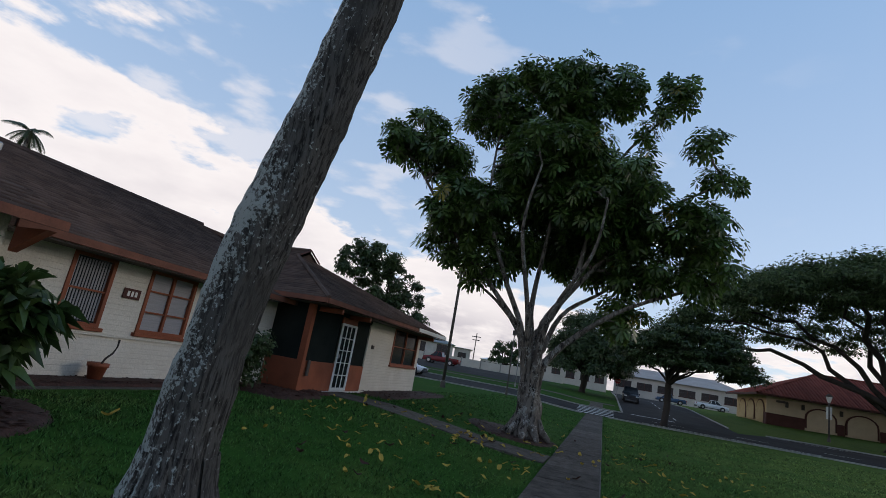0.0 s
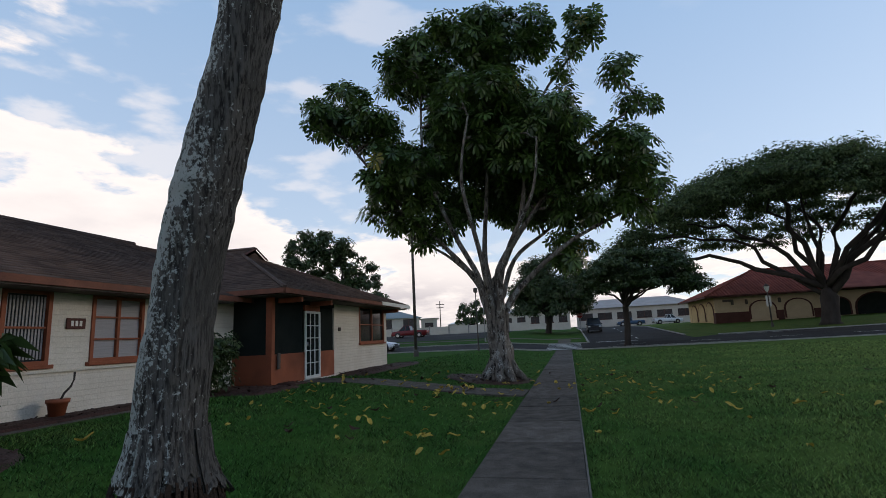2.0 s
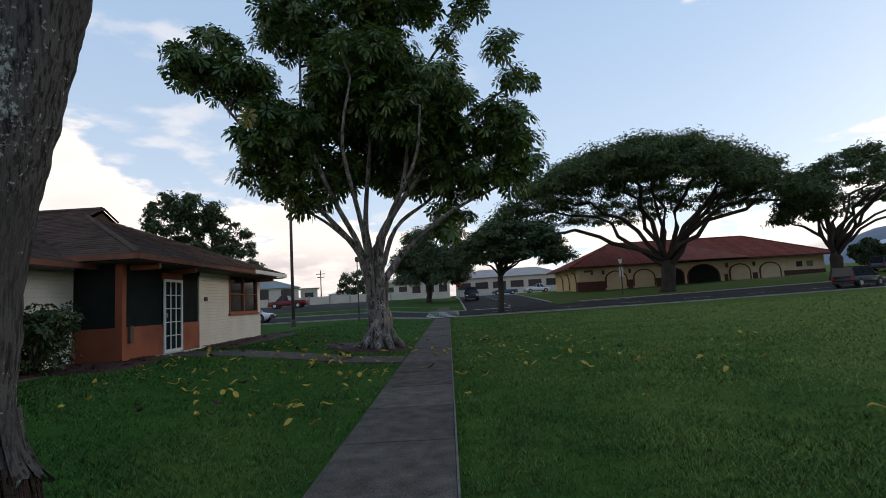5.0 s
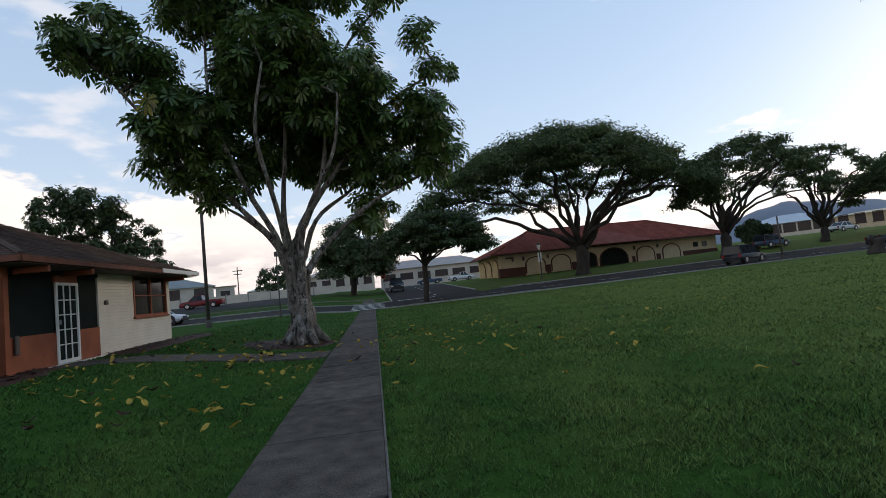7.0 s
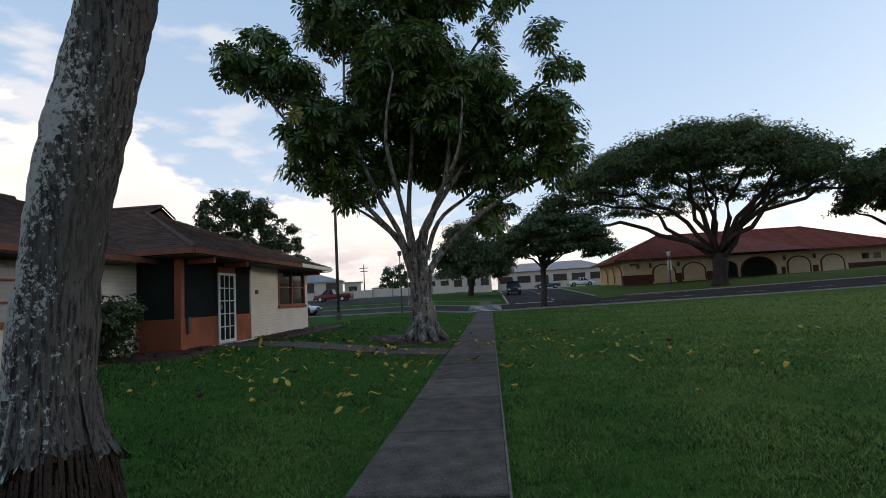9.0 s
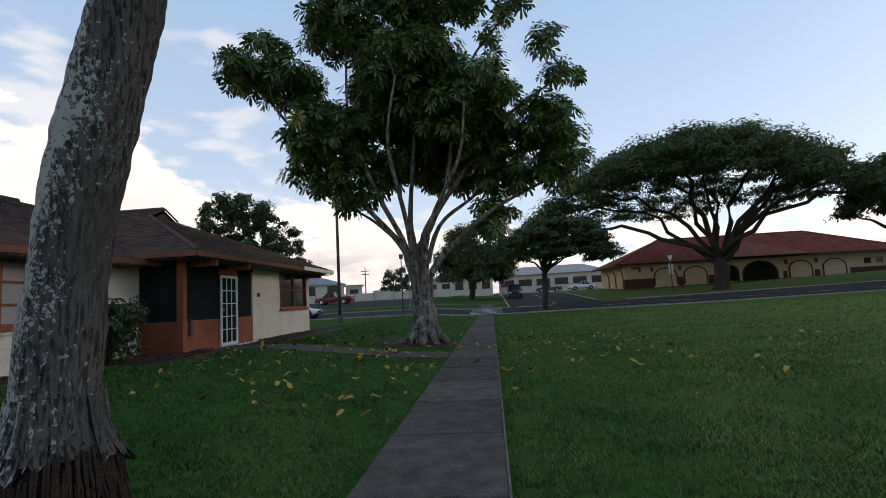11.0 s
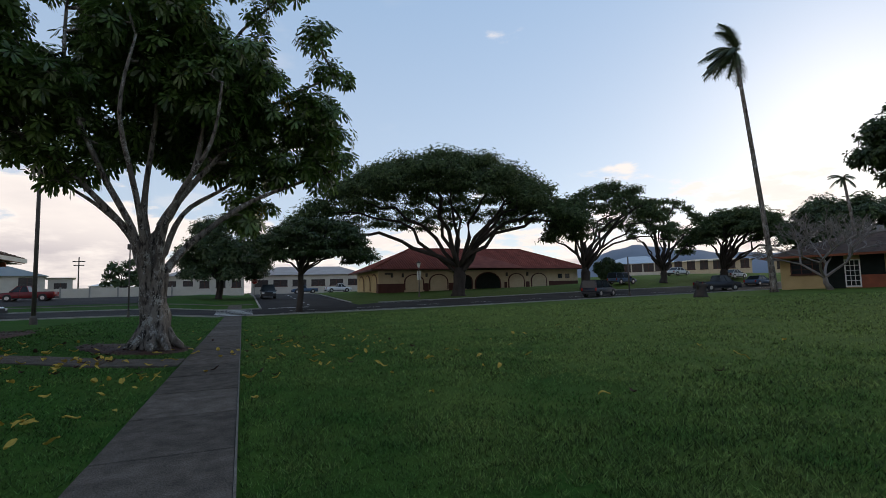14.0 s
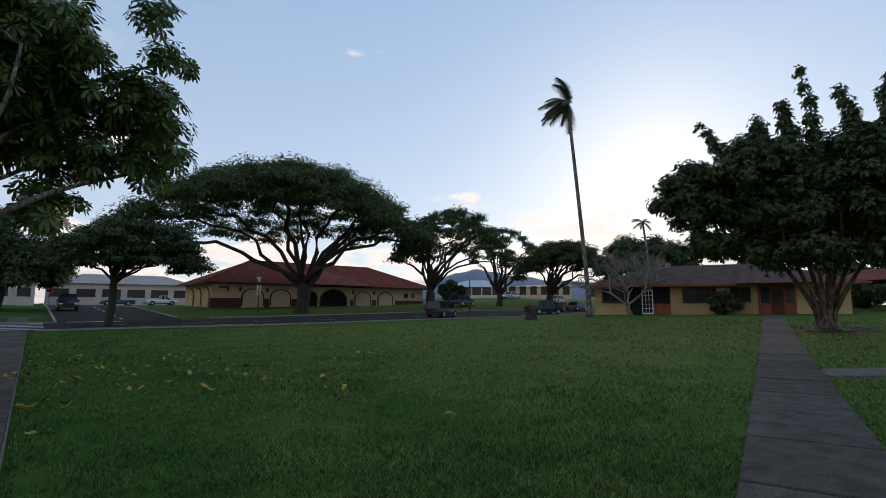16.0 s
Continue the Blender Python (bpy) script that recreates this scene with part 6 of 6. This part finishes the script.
def far_house(name, az0, az1, d, height, roof_h, wall, roof, label, n_win=4, win=(2.2, 1.3), depth=12, gable=False):
    a, b_ = far_point(az0, d), far_point(az1, d)
    L = (b_ - a).to_2d().length
    rot = math.degrees(math.atan2(b_.y - a.y, b_.x - a.x))
    z = min(a.z, b_.z)
    t = thing(name, (a.x, a.y, z), label, "building", rz=rot)
    part("wall", boxed(0, L, 0, 0.3, -0.6, height), wall, t)
    part("wall", boxed(0, 0.3, 0.3, depth, -0.6, height), wall, t)
    part("wall", boxed(L - 0.3, L, 0.3, depth, -0.6, height), wall, t)
    part("wall", boxed(0, L, depth, depth + 0.3, -0.6, height), wall, t)
    bm_ = bmesh.new()
    o_ = 0.6
    if gable:
        prism(bm_, [(-o_, -o_, height), (L + o_, -o_, height), (L / 2, -o_, height + roof_h)], (0, depth + 1.2, 0))
    else:
        k = min(depth / 2, L / 2) * 0.8
        for pts in ([(-o_, -o_, height), (L + o_, -o_, height), (L + o_ - k, depth / 2, height + roof_h), (k - o_, depth / 2, height + roof_h)],
                    [(L + o_, depth + o_, height), (-o_, depth + o_, height), (k - o_, depth / 2, height + roof_h), (L + o_ - k, depth / 2, height + roof_h)],
                    [(L + o_, -o_, height), (L + o_, depth + o_, height), (L + o_ - k, depth / 2, height + roof_h)],
                    [(-o_, depth + o_, height), (-o_, -o_, height), (k - o_, depth / 2, height + roof_h)]):
            poly(bm_, pts)
    part("roof", bm_, roof, t)
    for k in range(n_win):
        x = L * (k + 0.5) / n_win
        w = new("window")
        w.parent = t
        w.matrix_basis = Matrix.Translation((x - win[0] / 2, 0, height * 0.42))
        part("pane", boxed(0, win[0], -0.03, 0.0, 0, win[1]), M_FARGLASS, w)
        part("frame", boxed(-0.12, win[0] + 0.12, -0.06, 0.0, -0.14, 0), M_WAINSCOT, w)
        part("frame", boxed(win[0] / 2 - 0.06, win[0] / 2 + 0.06, -0.06, 0.0, 0, win[1]), M_WAINSCOT, w)
    return t


far_house("school_block", 0.9, 12.8, 118, 4.2, 2.2, M_WALL_D, M_TAN, "long pale low building with dark windows", 6, (3.0, 1.4), 14)
far_house("office_block", -7.4, 0.2, 112, 4.0, 2.0, M_WALL_D, M_TAN, "pale low building behind the street tree", 5, (1.8, 1.4), 14)
far_house("warehouse", -24.0, -16.6, 125, 4.3, 2.6, M_WALL_D, M_BLUE, "pale warehouse with grey-blue gable roof", 3, (2.6, 2.2), 22, True)
far_house("shed", -16.4, -14.6, 135, 4.2, 0.3, M_WALL_D, M_WHITE, "small flat-roofed pale shed", 1)
far_house("low_block", -13.3, -10.8, 190, 3.0, 1.0, M_WALL_D, M_WHITE, "low pale building across the lot", 4, (1.4, 1.0), 10)
far_house("low_block", -10.4, -7.5, 240, 3.6, 0.4, M_WALL_D, M_WHITE, "low pale building far across the lot", 5, (1.4, 1.0), 10)
far_house("warehouse", 39.0, 47.0, 170, 4.4, 3.0, M_WALL_D, M_BLUE, "pale hall with long blue metal roof", 7, (3.0, 2.4), 26)
far_house("cream_block", 46.4, 53.5, 140, 3.4, 0.8, M_WALL_B, M_WALL_B, "cream stucco block with dark openings", 6, (1.8, 2.2), 14)
far_house("cream_block", 55.2, 60.5, 150, 3.4, 0.8, M_WALL_B, M_WALL_B, "low cream stucco block", 4, (1.8, 2.2), 14)

# fence along the lot
fence = thing("fence", (0, 0, 0), "pale block fence along the far lot", "fence", kind="structure")
for k in range(10):
    xa = -46 + k * 3.9
    part("panel", boxed(xa, xa + 3.7, 96, 96.2, land(xa, 96) - 0.2, land(xa, 96) + 1.5), M_WALL_D, fence)
    part("post", boxed(xa - 0.2, xa, 95.9, 96.3, land(xa, 96) - 0.2, land(xa, 96) + 1.7), M_KERB, fence)

# hills on the eastern horizon and treeline
hv, hf = [], []
HN = 60
for i in range(HN + 1):
    az = 30 + 40 * i / HN
    e = 3.9 * math.exp(-((az - 42) / 8.0) ** 2) + 2.8 * math.exp(-((az - 56) / 10.0) ** 2) + 0.35 * noise.noise(Vector((az * 0.5, 0, 0)))
    for d, f in ((1500, 0.0), (1650, 0.55), (1850, 0.9), (2000, 1.0), (2300, 0.6)):
        p = far_point(az, d, z=0)
        hv.append((p.x, p.y, -8 + (2000 * math.tan(radians(max(0.3, e))) + 10) * f))
for i in range(HN):
    for j in range(4):
        a = i * 5 + j
        hf.append((a, a + 5, a + 6, a + 1))
M_HILL = material("hazy_hills", (0.16, 0.19, 0.24), (0.12, 0.15, 0.19), scale=0.006, bump=0.0, rough=1.0)
tagged(mesh_part("hills", hv, hf, M_HILL, smooth=True), "hazy blue-grey hills on the horizon", "hills", kind="structure")
for k, (az0, az1, d, e0) in enumerate(((61.5, 67.5, 82, 5.2), (68, 74, 80, 5.2), (-12.5, -9.0, 120, 4.2), (76, 86, 84, 5.6), (73.5, 80.0, 78, 4.6))):
    umbrella("tree", (az0 + az1) / 2, d, e0, az0, az1, 1.6, "dark leafy tree beyond the houses", "tree", 80 + k, 0.4, 26, M_LEAFD, M_BARKD, 0.6, 12, rz=0.22, under=0.8, levels=(1, 0.8, 0.5, 0.2), blob=0.26)


# ---- vehicles ----
M_TYRE = material("tyre_rubber", (0.018, 0.018, 0.018), (0.025, 0.025, 0.025), scale=5, bump=0.2, rough=0.85)
M_RIM = material("alloy_rim", (0.5, 0.5, 0.52), (0.4, 0.4, 0.42), scale=5, rough=0.3, metal=0.9, bump=0.05)
M_TAIL = material("tail_lamp", (0.35, 0.015, 0.012), (0.3, 0.012, 0.01), rough=0.2, bump=0.0)
M_LAMP = material("head_lamp", (0.7, 0.7, 0.7), (0.6, 0.6, 0.6), rough=0.1, bump=0.0)
M_TRIM = material("black_trim", (0.02, 0.02, 0.022), (0.03, 0.03, 0.032), rough=0.6, bump=0.1)


def paint(name, c):
    m = material(name, c, [q * 0.92 for q in c], scale=1.5, rough=0.38, bump=0.0, spec=0.3)
    m.node_tree.nodes["Principled BSDF"].inputs["Coat Weight"].default_value = 0.15
    return m


def section(bm_, prof, half_w, tuck=0.06):
    """A body from a side outline: rounded across by three cross layers."""
    layers = []
    for y, s in ((-half_w, 0.96), (-half_w + tuck, 1.0), (half_w - tuck, 1.0), (half_w, 0.96)):
        cxm = sum(p[0] for p in prof) / len(prof)
        czm = sum(p[1] for p in prof) / len(prof)
        layers.append([bm_.verts.new((cxm + (p[0] - cxm) * s, y, czm + (p[1] - czm) * s)) for p in prof])
    n = len(prof)
    for l0, l1 in zip(layers, layers[1:]):
        for k in range(n):
            bm_.faces.new((l0[k], l0[(k + 1) % n], l1[(k + 1) % n], l1[k]))
    bm_.faces.new(layers[0][::-1])
    bm_.faces.new(layers[-1])
    bmesh.ops.recalc_face_normals(bm_, faces=bm_.faces)
    return bm_


def vehicle(kind, place, rz, mat, label, L=4.8, H=1.75, W=1.9):
    """A parked car heading +x before it is turned: body, cabin glass, roof, wheels, lamps."""
    cat = "pickup truck" if kind == "pickup" else "car"
    t = thing({"pickup": "pickup_truck", "suv": "suv", "sedan": "sedan_car"}[kind], place, label, cat, rz=rz)
    h, hb = L / 2, H * (0.53 if kind == "suv" else 0.58)
    wheel_r = 0.37 if kind != "sedan" else 0.32
    lo = 0.3 if kind != "sedan" else 0.22
    if kind == "pickup":
        prof = [(-h, lo + 0.15), (-h, hb), (-h + 0.05, hb + 0.04), (h * 0.22, hb + 0.04), (h * 0.62, hb), (h * 0.95, hb - 0.12), (h, hb - 0.3), (h, lo + 0.1), (h - 0.15, lo), (-h + 0.2, lo)]
        cab = [(-h * 0.12, hb), (-h * 0.02, H - 0.04), (h * 0.3, H - 0.04), (h * 0.56, hb)]
    elif kind == "suv":
        prof = [(-h, lo + 0.15), (-h + 0.02, hb), (h * 0.45, hb + 0.03), (h * 0.9, hb - 0.12), (h, hb - 0.32), (h, lo + 0.12), (h - 0.15, lo), (-h + 0.15, lo)]
        cab = [(-h + 0.04, hb), (-h + 0.22, H - 0.05), (h * 0.16, H - 0.05), (h * 0.5, hb)]
    else:
        prof = [(-h, lo + 0.2), (-h + 0.05, hb + 0.02), (-h * 0.62, hb + 0.05), (h * 0.4, hb + 0.02), (h * 0.88, hb - 0.14), (h, hb - 0.3), (h, lo + 0.1), (h - 0.15, lo), (-h + 0.15, lo)]
        cab = [(-h * 0.72, hb), (-h * 0.38, H - 0.04), (h * 0.08, H - 0.04), (h * 0.45, hb)]
    bm_ = section(bmesh.new(), prof, W / 2)
    bmesh.ops.bevel(bm_, geom=list(bm_.edges), offset=0.035, segments=2, affect="EDGES")
    part("body", bm_, mat, t, smooth=True)
    for sy in (-1, 1):
        part("door_seam", boxed(cab[0][0] * 0.5 + cab[3][0] * 0.5 - 0.012, cab[0][0] * 0.5 + cab[3][0] * 0.5 + 0.012, sy * (W / 2 + 0.002) - 0.004, sy * (W / 2 + 0.002) + 0.004, lo + 0.1, hb - 0.02), M_TRIM, t)
        part("sill_trim", boxed(-h * 0.45, h * 0.45, sy * W / 2 - 0.015, sy * W / 2 + 0.015, lo - 0.02, lo + 0.1), M_TRIM, t)
    bm_ = bmesh.new()
    v = []
    for sy in (-1, 1):
        v.append([bm_.verts.new((cab[0][0], sy * (W / 2 - 0.06), cab[0][1])), bm_.verts.new((cab[1][0], sy * (W / 2 - 0.22), cab[1][1])), bm_.verts.new((cab[2][0], sy * (W / 2 - 0.22), cab[2][1])), bm_.verts.new((cab[3][0], sy * (W / 2 - 0.06), cab[3][1]))])
    for k in range(4):
        bm_.faces.new((v[0][k], v[0][(k + 1) % 4], v[1][(k + 1) % 4], v[1][k]))
    bm_.faces.new(v[0][::-1])
    bm_.faces.new(v[1])
    bmesh.ops.recalc_face_normals(bm_, faces=bm_.faces)
    part("cabin_glass", bm_, M_GLASS, t, "dark tinted glass")
    part("roof", boxed(cab[1][0] - 0.03, cab[2][0] + 0.05, -W / 2 + 0.2, W / 2 - 0.2, H - 0.06, H, bevel=0.025), mat, t)
    # pillars
    for sy in (-1, 1):
        for xa, xb in ((cab[0][0], cab[1][0]), (cab[3][0], cab[2][0]), ((cab[0][0] + cab[3][0]) / 2, (cab[1][0] + cab[2][0]) / 2)):
            part("pillar", tube(bmesh.new(), [(xa, sy * (W / 2 - 0.05), hb), (xb, sy * (W / 2 - 0.21), H - 0.04)], [0.045, 0.045], 5), mat, t)
    for xw in (-h * 0.6, h * 0.62):
        for sy in (-1, 1):
            y = sy * (W / 2 - 0.1)
            part("wheel_arch", tube(bmesh.new(), [(xw, y - 0.02 * sy, wheel_r + 0.03), (xw, sy * (W / 2 + 0.004), wheel_r + 0.03)], [wheel_r + 0.09] * 2, 16), M_TRIM, t)
            wheel = new("wheel")
            wheel.parent = t
            wheel.matrix_basis = Matrix.Translation((xw, y, wheel_r))
            part("tyre", tube(bmesh.new(), [(0, -0.11, 0), (0, -0.09, 0), (0, 0.09, 0), (0, 0.125, 0)], [wheel_r * 0.9, wheel_r, wheel_r, wheel_r * 0.9], 18), M_TYRE, wheel)
            part("rim", tube(bmesh.new(), [(0, -0.13, 0), (0, 0.13, 0)], [wheel_r * 0.62] * 2, 14), M_RIM, wheel)
    for sy in (-1, 1):
        part("tail_lamp", boxed(-h - 0.015, -h + 0.12, sy * (W / 2 - 0.14) - 0.1, sy * (W / 2 - 0.14) + 0.1, hb - 0.32, hb - 0.02, bevel=0.02), M_TAIL, t)
        part("head_lamp", boxed(h - 0.2, h + 0.01, sy * (W / 2 - 0.24) - 0.17, sy * (W / 2 - 0.24) + 0.17, hb - 0.36, hb - 0.2, bevel=0.02), M_LAMP, t)
        part("mirror", boxed(cab[3][0] - 0.25, cab[3][0] - 0.1, sy * (W / 2 + 0.06) - 0.08, sy * (W / 2 + 0.06) + 0.08, hb, hb + 0.16, bevel=0.02), M_TRIM, t)
    part("bumper", boxed(h - 0.1, h + 0.05, -W / 2 + 0.1, W / 2 - 0.1, lo, lo + 0.22, bevel=0.03), M_TRIM, t)
    part("bumper", boxed(-h - 0.06, -h + 0.1, -W / 2 + 0.1, W / 2 - 0.1, lo, lo + 0.22, bevel=0.03), M_TRIM, t)
    part("grille", boxed(h - 0.05, h + 0.02, -0.45, 0.45, hb - 0.42, hb - 0.2, bevel=0.01), M_TRIM, t)
    if kind == "pickup":
        part("cargo_bed", boxed(-h + 0.12, -h * 0.16, -W / 2 + 0.14, W / 2 - 0.14, hb + 0.02, hb + 0.05), M_TRIM, t)
    return t


C_DARK, C_RED, C_WHITE, C_BLUE = paint("dark_blue_paint", (0.008, 0.01, 0.017)), paint("maroon_paint", (0.16, 0.012, 0.014)), paint("white_car_paint", (0.62, 0.63, 0.65)), paint("blue_paint", (0.04, 0.08, 0.15))


def parked(kind, az, d, rz, mat, label, **k):
    p_ = far_point(az, d)
    vehicle(kind, (p_.x, p_.y, p_.z + 0.04), rz, mat, label, **k)


parked("suv", 39.0, 58.8, 24, C_DARK, "dark blue suv parked at the kerb", L=4.75, H=1.84)
parked("pickup", -17.7, 80, 180, C_RED, "dark red pickup truck in the parking lot", L=5.7, H=1.85)
parked("suv", -21.9, 49.6, 0, C_WHITE, "white suv parked in the street behind the house", L=4.7, H=1.68)
parked("suv", 2.6, 73, -90, C_DARK, "dark suv facing down the side street", L=4.4, H=1.9)
parked("pickup", 10.0, 113, 4, C_WHITE, "white pickup truck parked by the school block", L=5.6, H=1.85)
parked("pickup", 6.4, 110, 180, C_BLUE, "dark pickup truck parked across the street", L=5.3, H=1.7)
parked("suv", 41.4, 82, 12, C_BLUE, "dark suv parked beyond the junction", L=4.8)
parked("pickup", 50.4, 72, -10, C_DARK, "black pickup truck parked near the stump", L=5.6, H=1.9)
parked("sedan", 53.9, 88, 8, C_BLUE, "blue sedan parked by the road", L=4.6, H=1.45)
parked("sedan", 51.9, 98, 8, C_WHITE, "white car parked by the road", L=4.6, H=1.5)
parked("sedan", 46.9, 104, 8, C_WHITE, "white car parked by the cream block", L=4.6, H=1.5)
parked("suv", 86.0, 60, 0, C_DARK, "dark car under the carport", L=4.7)


# ---- lawn detail ----
def on_hard(x, y):
    if -1.3 < x < 0.05:
        return True
    if -7.9 < x < -1.2 and 13.0 < y < 14.6 + 0.1:
        return True
    if x < -7.9 and y > -22 or x < -6.6 and 15.6 < y < 22.6 or x < -6.9 and 10.2 < y < 12.4:
        return True
    if (x + 2.6) ** 2 + (y - 2.75) ** 2 < 0.15 or ((x + 2.8) / 1.4) ** 2 + ((y - 17.1) / 1.4) ** 2 < 1:
        return True
    if ((x + 6.9) / 1.2) ** 2 + ((y - 3.3) / 1.4) ** 2 < 1:
        return True
    u = (x - 4.9) * math.sin(radians(72.0)) + (y - 1.62) * math.cos(radians(72.0))
    w = (x - 4.9) * math.cos(radians(72.0)) - (y - 1.62) * math.sin(radians(72.0))
    if abs(w) < 0.6 and u > -5:
        return True
    u2 = (x - 12.9) * math.sin(radians(128)) + (y - 3.75) * math.cos(radians(128))
    w2 = (x - 12.9) * math.cos(radians(128)) - (y - 3.75) * math.sin(radians(128))
    return abs(w2) < 0.56 and u2 > 0


gr = np.random.RandomState(77)
NB = 900000
rr = np.exp(gr.uniform(math.log(1.6), math.log(40), NB))
aa = np.radians(np.where(gr.uniform(0, 1, NB) < 0.78, gr.uniform(-80, 108, NB), gr.uniform(108, 280, NB)))
bx, by = rr * np.sin(aa), rr * np.cos(aa)
tufty = np.array([noise.noise(Vector((x * 8, y * 8, 0))) + 0.7 * noise.noise(Vector((x * 2.3, y * 2.3, 5))) for x, y in zip(bx, by)])
keep = np.array([not on_hard(x, y) and y < 43.3 for x, y in zip(bx, by)]) & (tufty > gr.uniform(-0.75, 0.25, NB))
bx, by, rr, tufty = bx[keep], by[keep], rr[keep], tufty[keep]
bz = np.array([land(x, y) for x, y in zip(bx, by)]) + 0.005
m_ = len(bx)
hgt = (0.018 + 0.026 * gr.uniform(0, 1, m_)) * (1 + 0.7 * np.clip(tufty, -0.6, 0.8)) * (1 + 0.008 * rr)
wid = 0.0038 * (1 + 0.24 * rr)
th = gr.uniform(0, 2 * math.pi, m_)
lean = gr.normal(size=(m_, 2)) * 1.1
A = np.stack([bx - np.cos(th) * wid, by - np.sin(th) * wid, bz - 0.02], 1)
B = np.stack([bx + np.cos(th) * wid, by + np.sin(th) * wid, bz - 0.02], 1)
C = np.stack([bx + lean[:, 0] * hgt, by + lean[:, 1] * hgt, bz + hgt], 1)
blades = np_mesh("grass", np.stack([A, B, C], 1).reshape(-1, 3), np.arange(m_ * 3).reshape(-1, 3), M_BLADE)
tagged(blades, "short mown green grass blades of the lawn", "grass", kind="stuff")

# fallen leaves
leaf_meshes = []
lr = random.Random(15)
for k in range(4):
    bm = bmesh.new()
    L, w = 0.2, 0.05
    row = [[bm.verts.new((L * (i / 5 - 0.5), w * s * math.sin(math.pi * (0.06 + 0.9 * i / 5)), 0.02 + 0.02 * abs(s) + 0.03 * math.sin(i * 0.9 + k))) for s in (-1, 0, 1)] for i in range(6)]
    for a, b in zip(row, row[1:]):
        for i in range(2):
            bm.faces.new((a[i], a[i + 1], b[i + 1], b[i]))
    me = bpy.data.meshes.new("fallen_leaf")
    bm.to_mesh(me)
    bm.free()
    me.materials.append(M_YELLOW if k < 3 else M_MULCH)
    leaf_meshes.append(me)


def drop_leaf(x, y, s=1.0, k=None, rz=None):
    me = leaf_meshes[lr.choice((0, 1, 2, 2, 1, 3)) if k is None else k]
    ob = new("fallen_leaf", me)
    ob.matrix_world = pose(x, y, land(x, y) + 0.065, lr.gauss(0, 11), lr.gauss(0, 10), lr.uniform(0, 360) if rz is None else rz) @ Matrix.Scale(s, 4)
    tagged(ob, "yellow fallen leaf lying on the lawn" if me is not leaf_meshes[3] else "brown dry fallen leaf on the lawn", "leaf", "fallen leaves")


drop_leaf(-3.72, 7.45, 0.7, 0)
drop_leaf(-3.45, 7.5, 0.9, 3)
for k in range(6):
    drop_leaf(-2.32 + 0.07 * math.cos(k), 7.55 + 0.07 * math.sin(k), 0.7, k % 2, 60 * k)
for k in range(165):
    a, d = lr.uniform(0, 6.283), abs(lr.gauss(0, 1)) * 4.2 + 0.9
    x, y = -2.0 + d * math.cos(a) * 1.15, 14.6 + d * math.sin(a) * 0.95
    if x < -7 or y < 3:
        continue
    if -1.3 < x < 0.0 and lr.random() < 0.65:
        continue
    drop_leaf(x, y, lr.uniform(0.65, 1.15))
for k in range(85):
    drop_leaf(lr.uniform(-6.5, -1.4), lr.uniform(6.5, 14), lr.uniform(0.5, 0.95))
for k in range(40):
    drop_leaf(lr.uniform(0.15, 4.5), lr.uniform(8, 22), lr.uniform(0.55, 0.9))
for k in range(18):
    drop_leaf(lr.uniform(0.6, 14), lr.uniform(5, 16), lr.uniform(0.6, 0.9))
